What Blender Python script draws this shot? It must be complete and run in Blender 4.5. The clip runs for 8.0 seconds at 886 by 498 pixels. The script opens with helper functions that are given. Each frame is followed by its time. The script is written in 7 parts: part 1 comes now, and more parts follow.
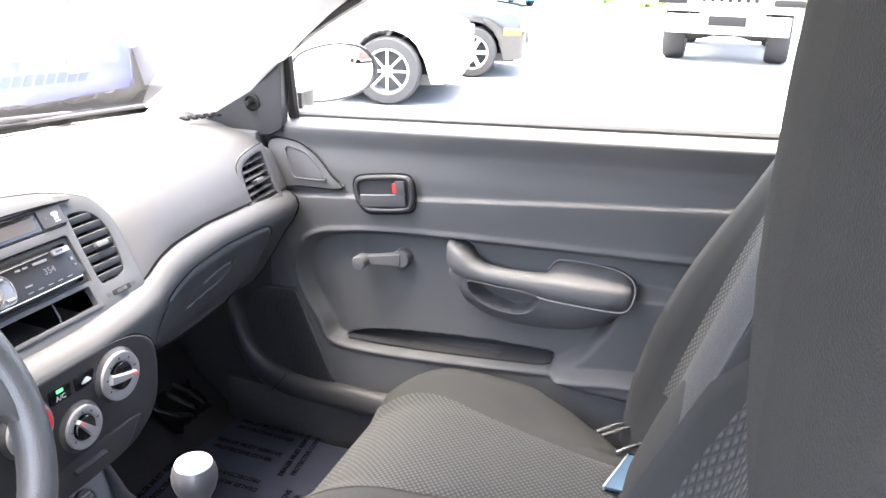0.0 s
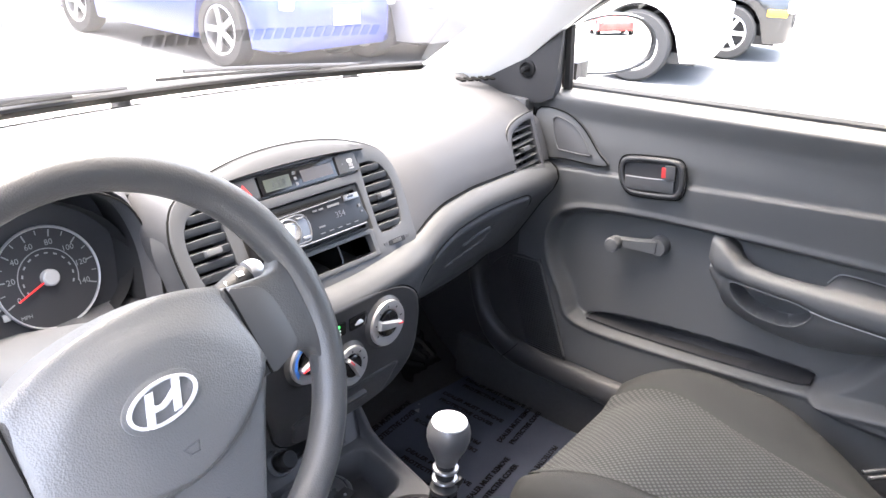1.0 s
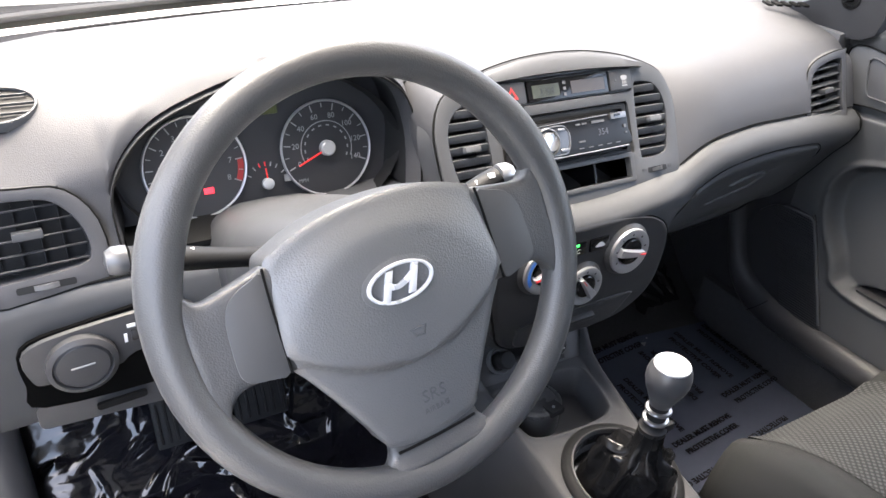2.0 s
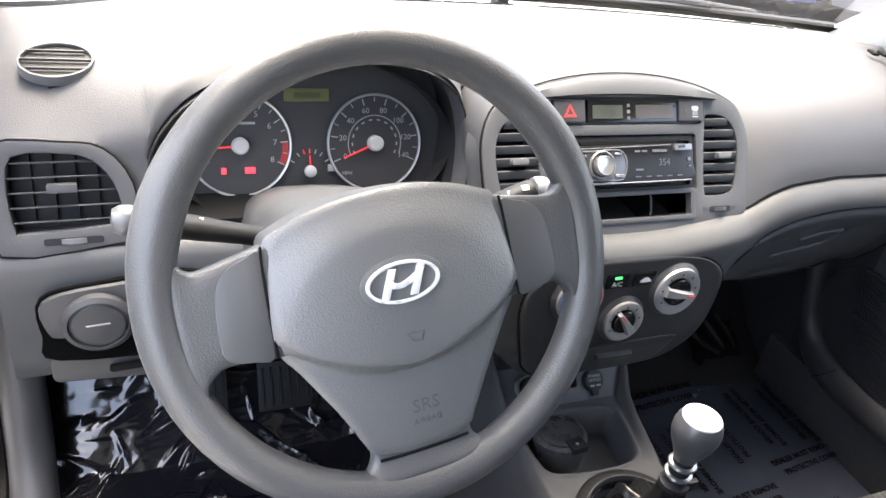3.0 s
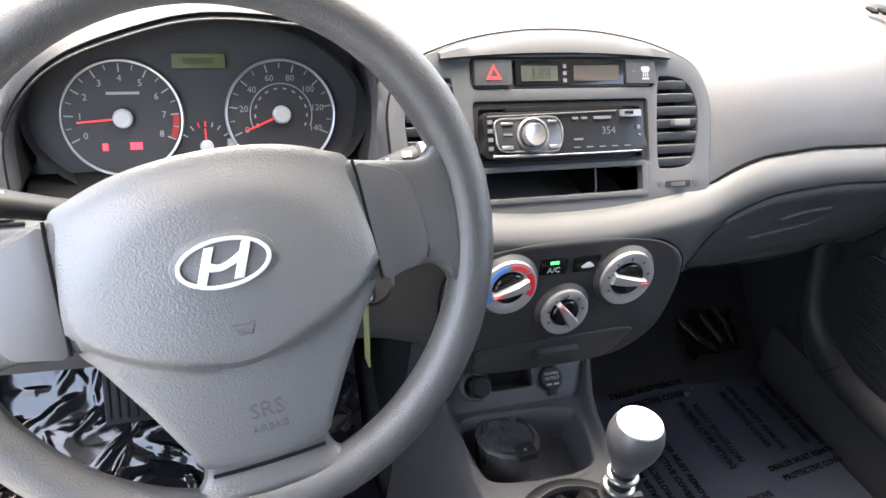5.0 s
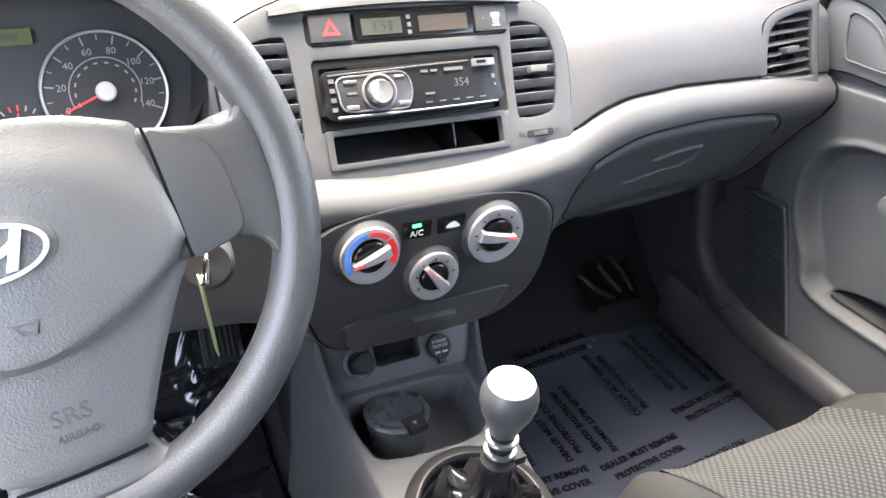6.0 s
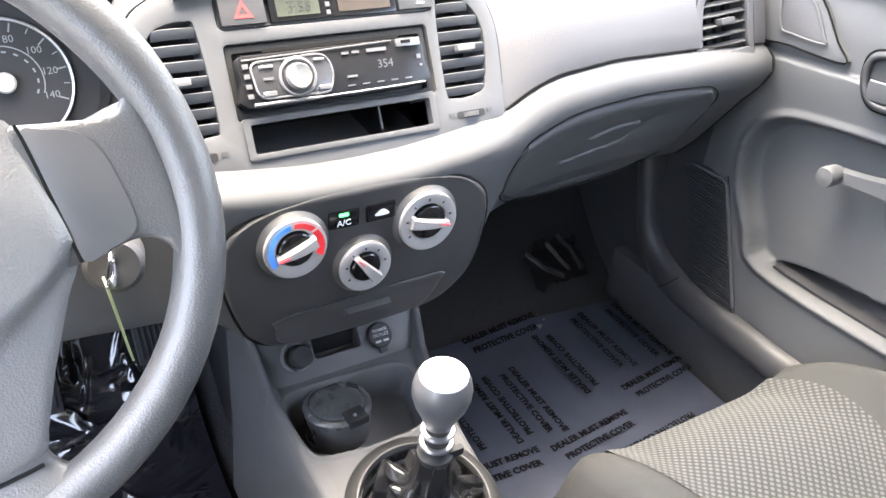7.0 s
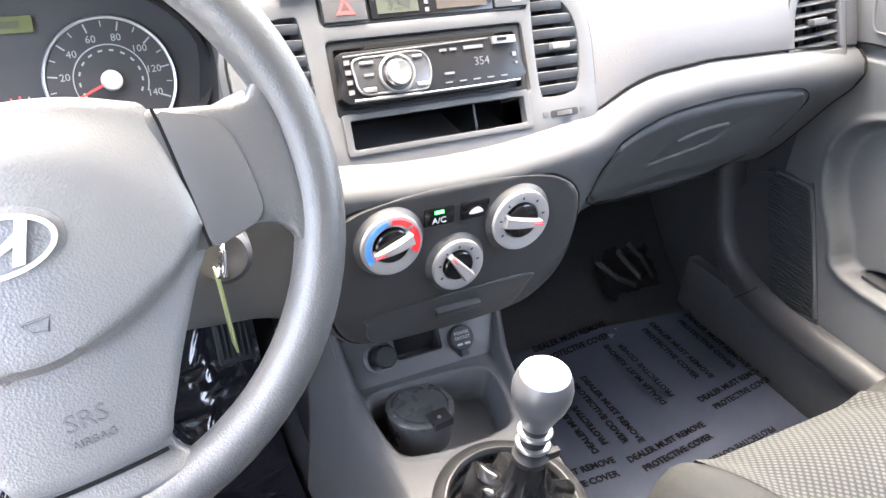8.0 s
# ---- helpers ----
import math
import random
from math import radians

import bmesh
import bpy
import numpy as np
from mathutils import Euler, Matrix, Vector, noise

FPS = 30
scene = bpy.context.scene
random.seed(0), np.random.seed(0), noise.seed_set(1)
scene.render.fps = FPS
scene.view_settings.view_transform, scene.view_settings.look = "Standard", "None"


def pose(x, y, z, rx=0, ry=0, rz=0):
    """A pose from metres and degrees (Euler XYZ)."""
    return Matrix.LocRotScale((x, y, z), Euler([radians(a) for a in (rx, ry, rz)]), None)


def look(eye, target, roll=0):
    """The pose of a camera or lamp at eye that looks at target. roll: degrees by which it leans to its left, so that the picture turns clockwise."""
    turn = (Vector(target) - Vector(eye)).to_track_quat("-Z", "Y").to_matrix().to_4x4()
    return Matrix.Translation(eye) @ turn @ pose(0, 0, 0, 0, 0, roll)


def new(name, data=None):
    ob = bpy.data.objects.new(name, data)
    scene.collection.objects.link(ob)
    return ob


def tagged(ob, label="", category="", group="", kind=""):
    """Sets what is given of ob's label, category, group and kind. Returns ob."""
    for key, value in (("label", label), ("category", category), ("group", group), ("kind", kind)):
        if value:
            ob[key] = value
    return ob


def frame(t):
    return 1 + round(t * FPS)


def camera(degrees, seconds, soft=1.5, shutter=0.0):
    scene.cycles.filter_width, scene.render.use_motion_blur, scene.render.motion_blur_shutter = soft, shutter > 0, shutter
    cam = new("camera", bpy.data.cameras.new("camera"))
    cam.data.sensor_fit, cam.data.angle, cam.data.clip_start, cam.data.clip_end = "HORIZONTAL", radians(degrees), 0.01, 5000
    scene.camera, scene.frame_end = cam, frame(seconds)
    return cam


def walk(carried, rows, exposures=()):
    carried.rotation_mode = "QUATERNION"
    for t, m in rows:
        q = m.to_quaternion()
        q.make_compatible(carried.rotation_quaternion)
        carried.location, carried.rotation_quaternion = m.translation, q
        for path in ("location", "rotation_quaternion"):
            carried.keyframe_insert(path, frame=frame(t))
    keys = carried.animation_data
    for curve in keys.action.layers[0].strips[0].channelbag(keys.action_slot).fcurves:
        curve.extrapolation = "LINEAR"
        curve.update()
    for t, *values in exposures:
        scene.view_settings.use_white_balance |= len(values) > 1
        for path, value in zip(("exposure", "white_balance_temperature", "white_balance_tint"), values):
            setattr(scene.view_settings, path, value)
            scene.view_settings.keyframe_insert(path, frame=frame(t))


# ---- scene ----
cam = camera(60.0, 8.0)
PATH = [
    (0, (-0.583, -0.051, 1.332), (1.173, 0.599, 0.63), 1.4),
    (0.5, (-0.587, 0.002, 1.321), (1.086, 0.788, 0.558), 3.6),
    (1, (-0.597, 0.036, 1.326), (0.873, 1.136, 0.533), 3.5),
    (1.5, (-0.593, 0.037, 1.319), (0.615, 1.37, 0.445), 2.2),
    (2, (-0.587, 0.039, 1.326), (0.342, 1.473, 0.286), 5.2),
    (2.2, (-0.583, 0.036, 1.32), (0.271, 1.509, 0.271), 4.6),
    (3.3, (-0.503, 0.032, 1.306), (0.208, 1.597, 0.284), 10.7),
    (3.5, (-0.488, 0.035, 1.308), (0.16, 1.607, 0.255), 9.6),
    (4, (-0.445, 0.035, 1.301), (0.147, 1.597, 0.202), 8.8),
    (4.2, (-0.433, 0.037, 1.294), (0.166, 1.591, 0.186), 9.5),
    (5.3, (-0.349, 0.062, 1.25), (0.337, 1.635, 0.223), 5.8),
    (5.5, (-0.332, 0.059, 1.245), (0.4, 1.599, 0.198), 6.0),
    (6, (-0.301, 0.062, 1.237), (0.518, 1.536, 0.161), 5.2),
    (6.5, (-0.279, 0.069, 1.231), (0.579, 1.496, 0.124), 5.0),
    (7, (-0.263, 0.07, 1.234), (0.631, 1.468, 0.118), 5.1),
    (7.5, (-0.263, 0.072, 1.223), (0.601, 1.486, 0.103), 3.8),
    (8, (-0.304, 0.089, 1.214), (0.497, 1.562, 0.124), 3.5),
]
walk(cam, [(t, look(eye, target, roll)) for t, eye, target, roll in PATH], [(0.0, 5.78, 6700, 9), (1.0, 5.42, 6700, 9), (1.5, 5.02, 6700, 9), (2.0, 4.88, 6750, 7), (3.5, 5.06, 6850, 6), (4.0, 5.1, 6850, 6), (5.5, 5.56, 6840, 6), (6.5, 6.16, 6840, 6), (8.0, 6.50, 6880, 7)])

# ---- world and sun ----
world = bpy.data.worlds.new("world")
scene.world = world
world.use_nodes = True
wn = world.node_tree
sky = wn.nodes.new("ShaderNodeTexSky")
sky.sky_type = 'NISHITA'
sky.sun_disc = False
sky.sun_elevation = radians(78)
sky.sun_rotation = radians(0)
sky.air_density, sky.dust_density, sky.ozone_density = 0.7, 8.0, 0.3
wn.nodes["Background"].inputs["Strength"].default_value = 0.15
wn.links.new(sky.outputs[0], wn.nodes["Background"].inputs["Color"])
sun_data = bpy.data.lights.new("sun", 'SUN')
sun_data.energy = 0.42
sun_data.angle = radians(70)
sun_data.color = (0.98, 0.985, 1.0)
sun = new("sun", sun_data)
sun.matrix_basis = look((0, 0, 30), (0.0, -0.20, 29.0))

# ---- materials ----
def mat(name, color, rough=0.5, metal=0.0, vary=0.06, vscale=6.0, grain=0.0, gscale=900.0, coat=0.0, spec=0.5):
    """A principled material: colour drift at one scale, fine grain relief at another."""
    m = bpy.data.materials.new(name)
    m.use_nodes = True
    nt = m.node_tree
    b = nt.nodes["Principled BSDF"]
    b.inputs["Base Color"].default_value = (*color, 1)
    b.inputs["Roughness"].default_value = rough
    b.inputs["Metallic"].default_value = metal
    b.inputs["Coat Weight"].default_value = coat
    b.inputs["Specular IOR Level"].default_value = spec
    tc = nt.nodes.new("ShaderNodeTexCoord")
    if vary:
        n = nt.nodes.new("ShaderNodeTexNoise")
        n.inputs["Scale"].default_value = vscale
        n.inputs["Detail"].default_value = 6
        n.inputs["Roughness"].default_value = 0.6
        nt.links.new(tc.outputs["Object"], n.inputs["Vector"])
        r = nt.nodes.new("ShaderNodeMapRange")
        r.inputs[3].default_value, r.inputs[4].default_value = 1 - vary, 1 + vary
        nt.links.new(n.outputs["Fac"], r.inputs[0])
        x = nt.nodes.new("ShaderNodeVectorMath")
        x.operation = 'SCALE'
        x.inputs[0].default_value = color
        nt.links.new(r.outputs[0], x.inputs["Scale"])
        nt.links.new(x.outputs[0], b.inputs["Base Color"])
        q = nt.nodes.new("ShaderNodeMapRange")
        q.inputs[3].default_value, q.inputs[4].default_value = max(0.02, rough - 0.07), min(1, rough + 0.07)
        nt.links.new(n.outputs["Fac"], q.inputs[0])
        nt.links.new(q.outputs[0], b.inputs["Roughness"])
    if grain:
        v = nt.nodes.new("ShaderNodeTexVoronoi")
        v.inputs["Scale"].default_value = gscale
        nt.links.new(tc.outputs["Object"], v.inputs["Vector"])
        bp = nt.nodes.new("ShaderNodeBump")
        bp.inputs["Strength"].default_value = grain
        bp.inputs["Distance"].default_value = 0.0006
        nt.links.new(v.outputs["Distance"], bp.inputs["Height"])
        nt.links.new(bp.outputs[0], b.inputs["Normal"])
    return m


def glow(name, color, strength):
    m = bpy.data.materials.new(name)
    m.use_nodes = True
    b = m.node_tree.nodes["Principled BSDF"]
    b.inputs["Base Color"].default_value = (*color, 1)
    b.inputs["Emission Color"].default_value = (*color, 1)
    b.inputs["Emission Strength"].default_value = strength
    return m


def glass(name, color=(1, 1, 1), rough=0.0, ior=1.45, veil=0.0):
    """Thin pane: clear with a fresnel mirror on top, and a pale scatter imitating veiling glare."""
    m = bpy.data.materials.new(name)
    m.use_nodes = True
    nt = m.node_tree
    out = nt.nodes["Material Output"]
    nt.nodes.remove(nt.nodes["Principled BSDF"])
    t = nt.nodes.new("ShaderNodeBsdfTransparent")
    t.inputs[0].default_value = (*color, 1)
    g = nt.nodes.new("ShaderNodeBsdfGlossy")
    g.inputs["Roughness"].default_value = rough
    f = nt.nodes.new("ShaderNodeFresnel")
    f.inputs["IOR"].default_value = ior
    mx = nt.nodes.new("ShaderNodeMixShader")
    nt.links.new(f.outputs[0], mx.inputs[0])
    nt.links.new(t.outputs[0], mx.inputs[1])
    nt.links.new(g.outputs[0], mx.inputs[2])
    # pale scatter stands in for the dashboard's glare across the glass
    if veil:
        d = nt.nodes.new("ShaderNodeBsdfTranslucent")
        d.inputs[0].default_value = (0.8, 0.8, 0.8, 1)
        no = nt.nodes.new("ShaderNodeTexNoise")
        no.inputs["Scale"].default_value = 9.0
        no.inputs["Detail"].default_value = 8
        r = nt.nodes.new("ShaderNodeMapRange")
        r.inputs[3].default_value, r.inputs[4].default_value = veil * 0.7, veil * 1.3
        nt.links.new(no.outputs["Fac"], r.inputs[0])
        m2 = nt.nodes.new("ShaderNodeMixShader")
        nt.links.new(r.outputs[0], m2.inputs[0])
        nt.links.new(t.outputs[0], m2.inputs[1])
        nt.links.new(d.outputs[0], m2.inputs[2])
        nt.links.new(m2.outputs[0], mx.inputs[1])
    nt.links.new(mx.outputs[0], out.inputs[0])
    return m


def fabric(name, base, dot, pitch, axes=(0, 1), stretch=1.0, low=0.32):
    """Seat cloth: rows of light woven dots on a darker ground, with fine weave relief."""
    m = mat(name, base, 0.95, 0, 0.05, 15)
    nt = m.node_tree
    b = nt.nodes["Principled BSDF"]
    b.inputs["Sheen Weight"].default_value = 0.04
    b.inputs["Specular IOR Level"].default_value = 0.2
    tc = nt.nodes.new("ShaderNodeTexCoord")
    sp = nt.nodes.new("ShaderNodeSeparateXYZ")
    nt.links.new(tc.outputs["Object"], sp.inputs[0])

    def op(kind, a, c=None):
        n = nt.nodes.new("ShaderNodeMath")
        n.operation = kind
        for k, val in enumerate((a, c)):
            if val is None:
                continue
            if isinstance(val, (int, float)):
                n.inputs[k].default_value = val
            else:
                nt.links.new(val, n.inputs[k])
        return n.outputs[0]
    ax, ay = sp.outputs[axes[0]], sp.outputs[axes[1]]
    ay = op('MULTIPLY', ay, stretch)
    w = math.pi / pitch
    s = op('MULTIPLY', op('SINE', op('MULTIPLY', op('ADD', ax, ay), w)), op('SINE', op('MULTIPLY', op('SUBTRACT', ax, ay), w)))
    s = op('ABSOLUTE', s)
    r = nt.nodes.new("ShaderNodeMapRange")
    r.interpolation_type = 'SMOOTHSTEP'
    r.inputs[1].default_value, r.inputs[2].default_value = low, min(0.95, low + 0.45)
    nt.links.new(s, r.inputs[0])
    mx = nt.nodes.new("ShaderNodeMix")
    mx.data_type = 'RGBA'
    nt.links.new(r.outputs[0], mx.inputs[0])
    mx.inputs[6].default_value, mx.inputs[7].default_value = (*base, 1), (*dot, 1)
    nt.links.new(mx.outputs[2], b.inputs["Base Color"])
    bp = nt.nodes.new("ShaderNodeBump")
    bp.inputs["Strength"].default_value, bp.inputs["Distance"].default_value = 0.6, 0.0012
    nt.links.new(s, bp.inputs["Height"])
    nt.links.new(bp.outputs[0], b.inputs["Normal"])
    return m


PLASTIC = mat("grey_plastic", (0.074, 0.075, 0.078), 0.52, vary=0.04, grain=0.3, gscale=1100, spec=0.32)
PLASTIC_LIGHT = mat("light_grey_plastic", (0.041, 0.042, 0.044), 0.56, vary=0.04, grain=0.16, gscale=1400, spec=0.22)
# the grey plastic again, darkened where windshield light comes out too strong
DASH_PAD = mat("dimmed_dash_plastic", (0.043, 0.043, 0.046), 0.58, vary=0.06, vscale=9, grain=0.35, gscale=1000, spec=0.28)
DOOR_SKIN = mat("door_card_plastic", (0.073, 0.074, 0.076), 0.60, vary=0.05, grain=0.3, gscale=1000, spec=0.26)
PLASTIC_PALE = mat("pale_seam_plastic", (0.17, 0.17, 0.175), 0.45, vary=0.04)
PLASTIC_DARK = mat("charcoal_plastic", (0.030, 0.030, 0.032), 0.45, vary=0.05, grain=0.2, gscale=1100, spec=0.3)
BLACK = mat("black_plastic", (0.012, 0.012, 0.0125), 0.5, vary=0.08, spec=0.15)
GLOSS_BLACK = mat("gloss_black", (0.006, 0.006, 0.007), 0.12, vary=0.05, spec=0.3)
SEAM = mat("seam_shadow_rubber", (0.006, 0.006, 0.006), 0.8, vary=0.05, spec=0.05)
LEATHER = mat("wheel_leatherette", (0.047, 0.047, 0.048), 0.40, vary=0.03, grain=0.34, gscale=700, spec=0.48)
PAD = mat("airbag_cover_skin", (0.086, 0.086, 0.087), 0.38, vary=0.05, grain=0.42, gscale=640, spec=0.65)
BADGE = mat("badge_silver", (0.66, 0.66, 0.67), 0.28, 0.35, vary=0.02)
SILVER = mat("silver_paint", (0.40, 0.40, 0.41), 0.34, 0.7, vary=0.03)
CHROME = mat("chrome", (0.85, 0.85, 0.86), 0.1, 1.0, vary=0.02)
WHITE = mat("white_print", (0.55, 0.55, 0.55), 0.5, vary=0)
GREYPRINT = mat("grey_print", (0.065, 0.065, 0.068), 0.5, vary=0)
CARPET = mat("carpet", (0.020, 0.020, 0.021), 0.95, vary=0.25, vscale=120, grain=0.9, gscale=500, spec=0.1)
FILM = mat("navy_plastic_film", (0.026, 0.030, 0.043), 0.25, vary=0.25, vscale=7, spec=0.5)
FILM_GLOSSY = mat("glossy_black_film", (0.007, 0.007, 0.009), 0.10, vary=0.2, vscale=9, spec=0.45)
FILM_INK = mat("film_ink", (0.002, 0.002, 0.003), 0.8, vary=0, spec=0.05)
VINYL_BOOT = mat("boot_vinyl", (0.007, 0.007, 0.0075), 0.20, vary=0.1, spec=0.20)
SEAT_PLAIN = mat("seat_cloth", (0.0175, 0.0180, 0.0182), 0.95, vary=0.10, vscale=22, grain=0.35, gscale=1500, spec=0.15)
SEAT_DOTS = fabric("seat_cloth_dots", (0.0120, 0.0124, 0.0125), (0.034, 0.035, 0.0352), 0.0094)
SEAT_BACK_DOTS = fabric("seat_back_dots", (0.0130, 0.0134, 0.0135), (0.040, 0.041, 0.0412), 0.0078, (0, 2), 0.70, 0.58)
HEADLINER = mat("headliner", (0.62, 0.61, 0.58), 0.95, vary=0.04, vscale=40, grain=0.3, gscale=600, spec=0.2)
PILLAR = mat("pillar_trim", (0.55, 0.55, 0.54), 0.6, vary=0.04, grain=0.15)
BODY_WHITE = mat("white_car_paint", (0.8, 0.8, 0.8), 0.25, vary=0.02, coat=0.8)
RUBBER = mat("tyre_rubber", (0.02, 0.02, 0.021), 0.85, vary=0.2, vscale=20)
RED_LAMP = glow("red_tell_tale", (1.0, 0.03, 0.05), 0.06)
DIALPRINT = mat("dial_print", (0.20, 0.20, 0.205), 0.5, vary=0)
HUB = mat("dial_hub", (0.27, 0.27, 0.27), 0.4, vary=0.03)
GREEN_LAMP = glow("green_indicator", (0.05, 0.8, 0.12), 0.12)
LCD = glow("lcd_panel", (0.030, 0.035, 0.008), 0.02)
LCD_GREY = mat("lcd_grey", (0.036, 0.040, 0.031), 0.25, vary=0.03)
LCD_INK = mat("lcd_ink", (0.008, 0.008, 0.008), 0.4, vary=0)
RADIO_DIGITS = glow("radio_digits", (0.05, 0.05, 0.058), 0.008)
NEEDLE = glow("needle_red", (0.42, 0.015, 0.015), 0.05)
RED = mat("red_print", (0.65, 0.02, 0.03), 0.45, vary=0)
BLUE = mat("blue_print", (0.05, 0.22, 0.65), 0.45, vary=0)
HAZARD = glow("glowing_red", (0.30, 0.02, 0.02), 0.012)
MIRROR = mat("mirror_glass", (0.9, 0.9, 0.9), 0.0, 1.0, vary=0)
WINDSHIELD = glass("windshield_glass", (0.48, 0.49, 0.493), ior=2.0, veil=0.003)
WINDOW = glass("window_glass", (0.80, 0.82, 0.815))
TINTED = glass("dimming_glass", (0.16, 0.17, 0.168))
COVER = mat("smooth_cover", (0.048, 0.048, 0.049), 0.40, vary=0.03, spec=0.5)
STACKGREY = mat("fascia_plastic", (0.046, 0.047, 0.050), 0.50, vary=0.03, grain=0.14, gscale=1400, spec=0.28)

# ---- mesh helpers ----
INVERSE = {}


def thing(name, m=None, label="", category="", group="", kind=""):
    """An empty at a thing's base that its parts hang from."""
    ob = new(name)
    ob.empty_display_size = 0.02
    ob.matrix_basis = m if m is not None else Matrix()
    INVERSE[ob.name] = ob.matrix_basis.inverted()
    return tagged(ob, label, category, group, kind)


def root(ob):
    while ob.parent:
        ob = ob.parent
    return ob


def part(name, bm, material, parent=None, label="", flat=False, local=False, angle=40):
    """Links a bmesh as one mesh object under a thing or a part. World coordinates, unless local."""
    if parent is not None and not local:
        bm.transform(INVERSE[root(parent).name])
    bmesh.ops.recalc_face_normals(bm, faces=bm.faces[:])
    if not flat:
        for f in bm.faces:
            f.smooth = True
        lim = radians(angle)
        for e in bm.edges:
            if len(e.link_faces) == 2 and e.calc_face_angle(0) > lim:
                e.smooth = False
    me = bpy.data.meshes.new(name)
    bm.to_mesh(me)
    bm.free()
    for k in (material if isinstance(material, (list, tuple)) else [material]):
        me.materials.append(k)
    ob = new(name, me)
    ob.parent = parent
    if label:
        ob["label"] = label
    return ob


def facing(ob, point):
    """Turns an open sheet's faces towards a point."""
    me = ob.data
    s = sum(f.normal.dot(Vector(point) - f.center) * f.area for f in me.polygons)
    if s < 0:
        me.flip_normals()
    return ob


def solo(name, bm, material, label, category, kind="", group="", flat=False):
    """A thing or a piece of the setting that is one mesh."""
    return tagged(part(name, bm, material, None, "", flat), label, category, group, kind)


def box(bm, c, size, m=None, bevel=0.0, seg=2):
    r = bmesh.ops.create_cube(bm, size=1.0, matrix=(m or Matrix()) @ Matrix.Translation(c) @ Matrix.Diagonal((*size, 1)))
    if bevel:
        es = list({e for v in r["verts"] for e in v.link_edges})
        bmesh.ops.bevel(bm, geom=es, offset=bevel, segments=seg, profile=0.7, affect='EDGES')
    return bm


def lathe(bm, profile, m=None, seg=32, close=True):
    """Turns (radius, height) pairs round the local z axis."""
    m = m or Matrix()
    rings = []
    for r, h in profile:
        rings.append([bm.verts.new(m @ Vector((r * math.cos(2 * math.pi * k / seg), r * math.sin(2 * math.pi * k / seg), h))) for k in range(seg)])
    for a, b in zip(rings, rings[1:]):
        for k in range(seg):
            bm.faces.new((a[k], a[(k + 1) % seg], b[(k + 1) % seg], b[k]))
    if close:
        bm.faces.new(rings[0][::-1])
        bm.faces.new(rings[-1])
    return bm


def tube(bm, pts, radius, seg=10, closed=False, flatten=1.0, up=(0, 0, 1), caps=True):
    """A pipe along points; radius may be a list; flatten squeezes it along up."""
    pts = [Vector(p) for p in pts]
    n = len(pts)
    rings = []
    for i, p in enumerate(pts):
        a = pts[(i - 1) % n] if (closed or i > 0) else p
        b = pts[(i + 1) % n] if (closed or i < n - 1) else p
        d = (b - a).normalized()
        s = d.cross(Vector(up))
        s = s.normalized() if s.length > 1e-4 else d.orthogonal().normalized()
        u = s.cross(d).normalized()
        r = radius[i] if isinstance(radius, (list, tuple)) else radius
        rings.append([bm.verts.new(p + s * r * math.cos(2 * math.pi * k / seg) + u * r * flatten * math.sin(2 * math.pi * k / seg)) for k in range(seg)])
    pairs = list(zip(rings, rings[1:])) + ([(rings[-1], rings[0])] if closed else [])
    for a, b in pairs:
        for k in range(seg):
            bm.faces.new((a[k], a[(k + 1) % seg], b[(k + 1) % seg], b[k]))
    if caps and not closed:
        bm.faces.new(rings[0][::-1])
        bm.faces.new(rings[-1])
    return bm


def loft(bm, sections, closed=False, caps=False):
    """Skins a row of equally long point lists."""
    rows = [[bm.verts.new(p) for p in s] for s in sections]
    n = len(rows[0])
    for a, b in zip(rows, rows[1:]):
        for k in range(n if closed else n - 1):
            bm.faces.new((a[k], a[(k + 1) % n], b[(k + 1) % n], b[k]))
    if caps and closed:
        bm.faces.new(rows[0][::-1])
        bm.faces.new(rows[-1])
    return bm


def plate(bm, outer, holes, m, depth, bevel=0.0):
    """A flat outline with holes in the local xy plane, thickened downwards along local z, with a rounded front edge."""
    loops = []
    for loop in [outer, *holes]:
        vs = [bm.verts.new((x, y, 0)) for x, y in loop]
        loops.append([bm.edges.new((vs[i], vs[(i + 1) % len(vs)])) for i in range(len(vs))])
    es = [e for l in loops for e in l]
    if holes:
        fs = [g for g in bmesh.ops.triangle_fill(bm, edges=es, use_beauty=True, use_dissolve=False)["geom"] if isinstance(g, bmesh.types.BMFace)]
    else:
        fs = [bm.faces.new([e.verts[0] for e in loops[0]])]
    for f in fs:
        if f.normal.z < 0:
            f.normal_flip()
    ext = bmesh.ops.extrude_face_region(bm, geom=fs, use_keep_orig=True)
    low = [g for g in ext["geom"] if isinstance(g, bmesh.types.BMVert)]
    bmesh.ops.translate(bm, verts=low, vec=(0, 0, -depth))
    if bevel:
        top = [e for e in es if e.is_valid]
        bmesh.ops.bevel(bm, geom=top, offset=bevel, segments=2, profile=0.6, affect='EDGES')
    vs = set(v for f in bm.faces for v in f.verts)
    return bm


def moved(bm, m):
    bm.transform(m)
    return bm


def rrect(w, h, r, n=5, cx=0.0, cy=0.0):
    """A rounded rectangle outline, counterclockwise."""
    pts = []
    for k, (sx, sy) in enumerate(((1, 1), (-1, 1), (-1, -1), (1, -1))):
        for i in range(n + 1):
            a = math.pi / 2 * (k + i / n)
            pts.append((cx + sx * (w / 2 - r) + r * math.cos(a), cy + sy * (h / 2 - r) + r * math.sin(a)))
    return pts


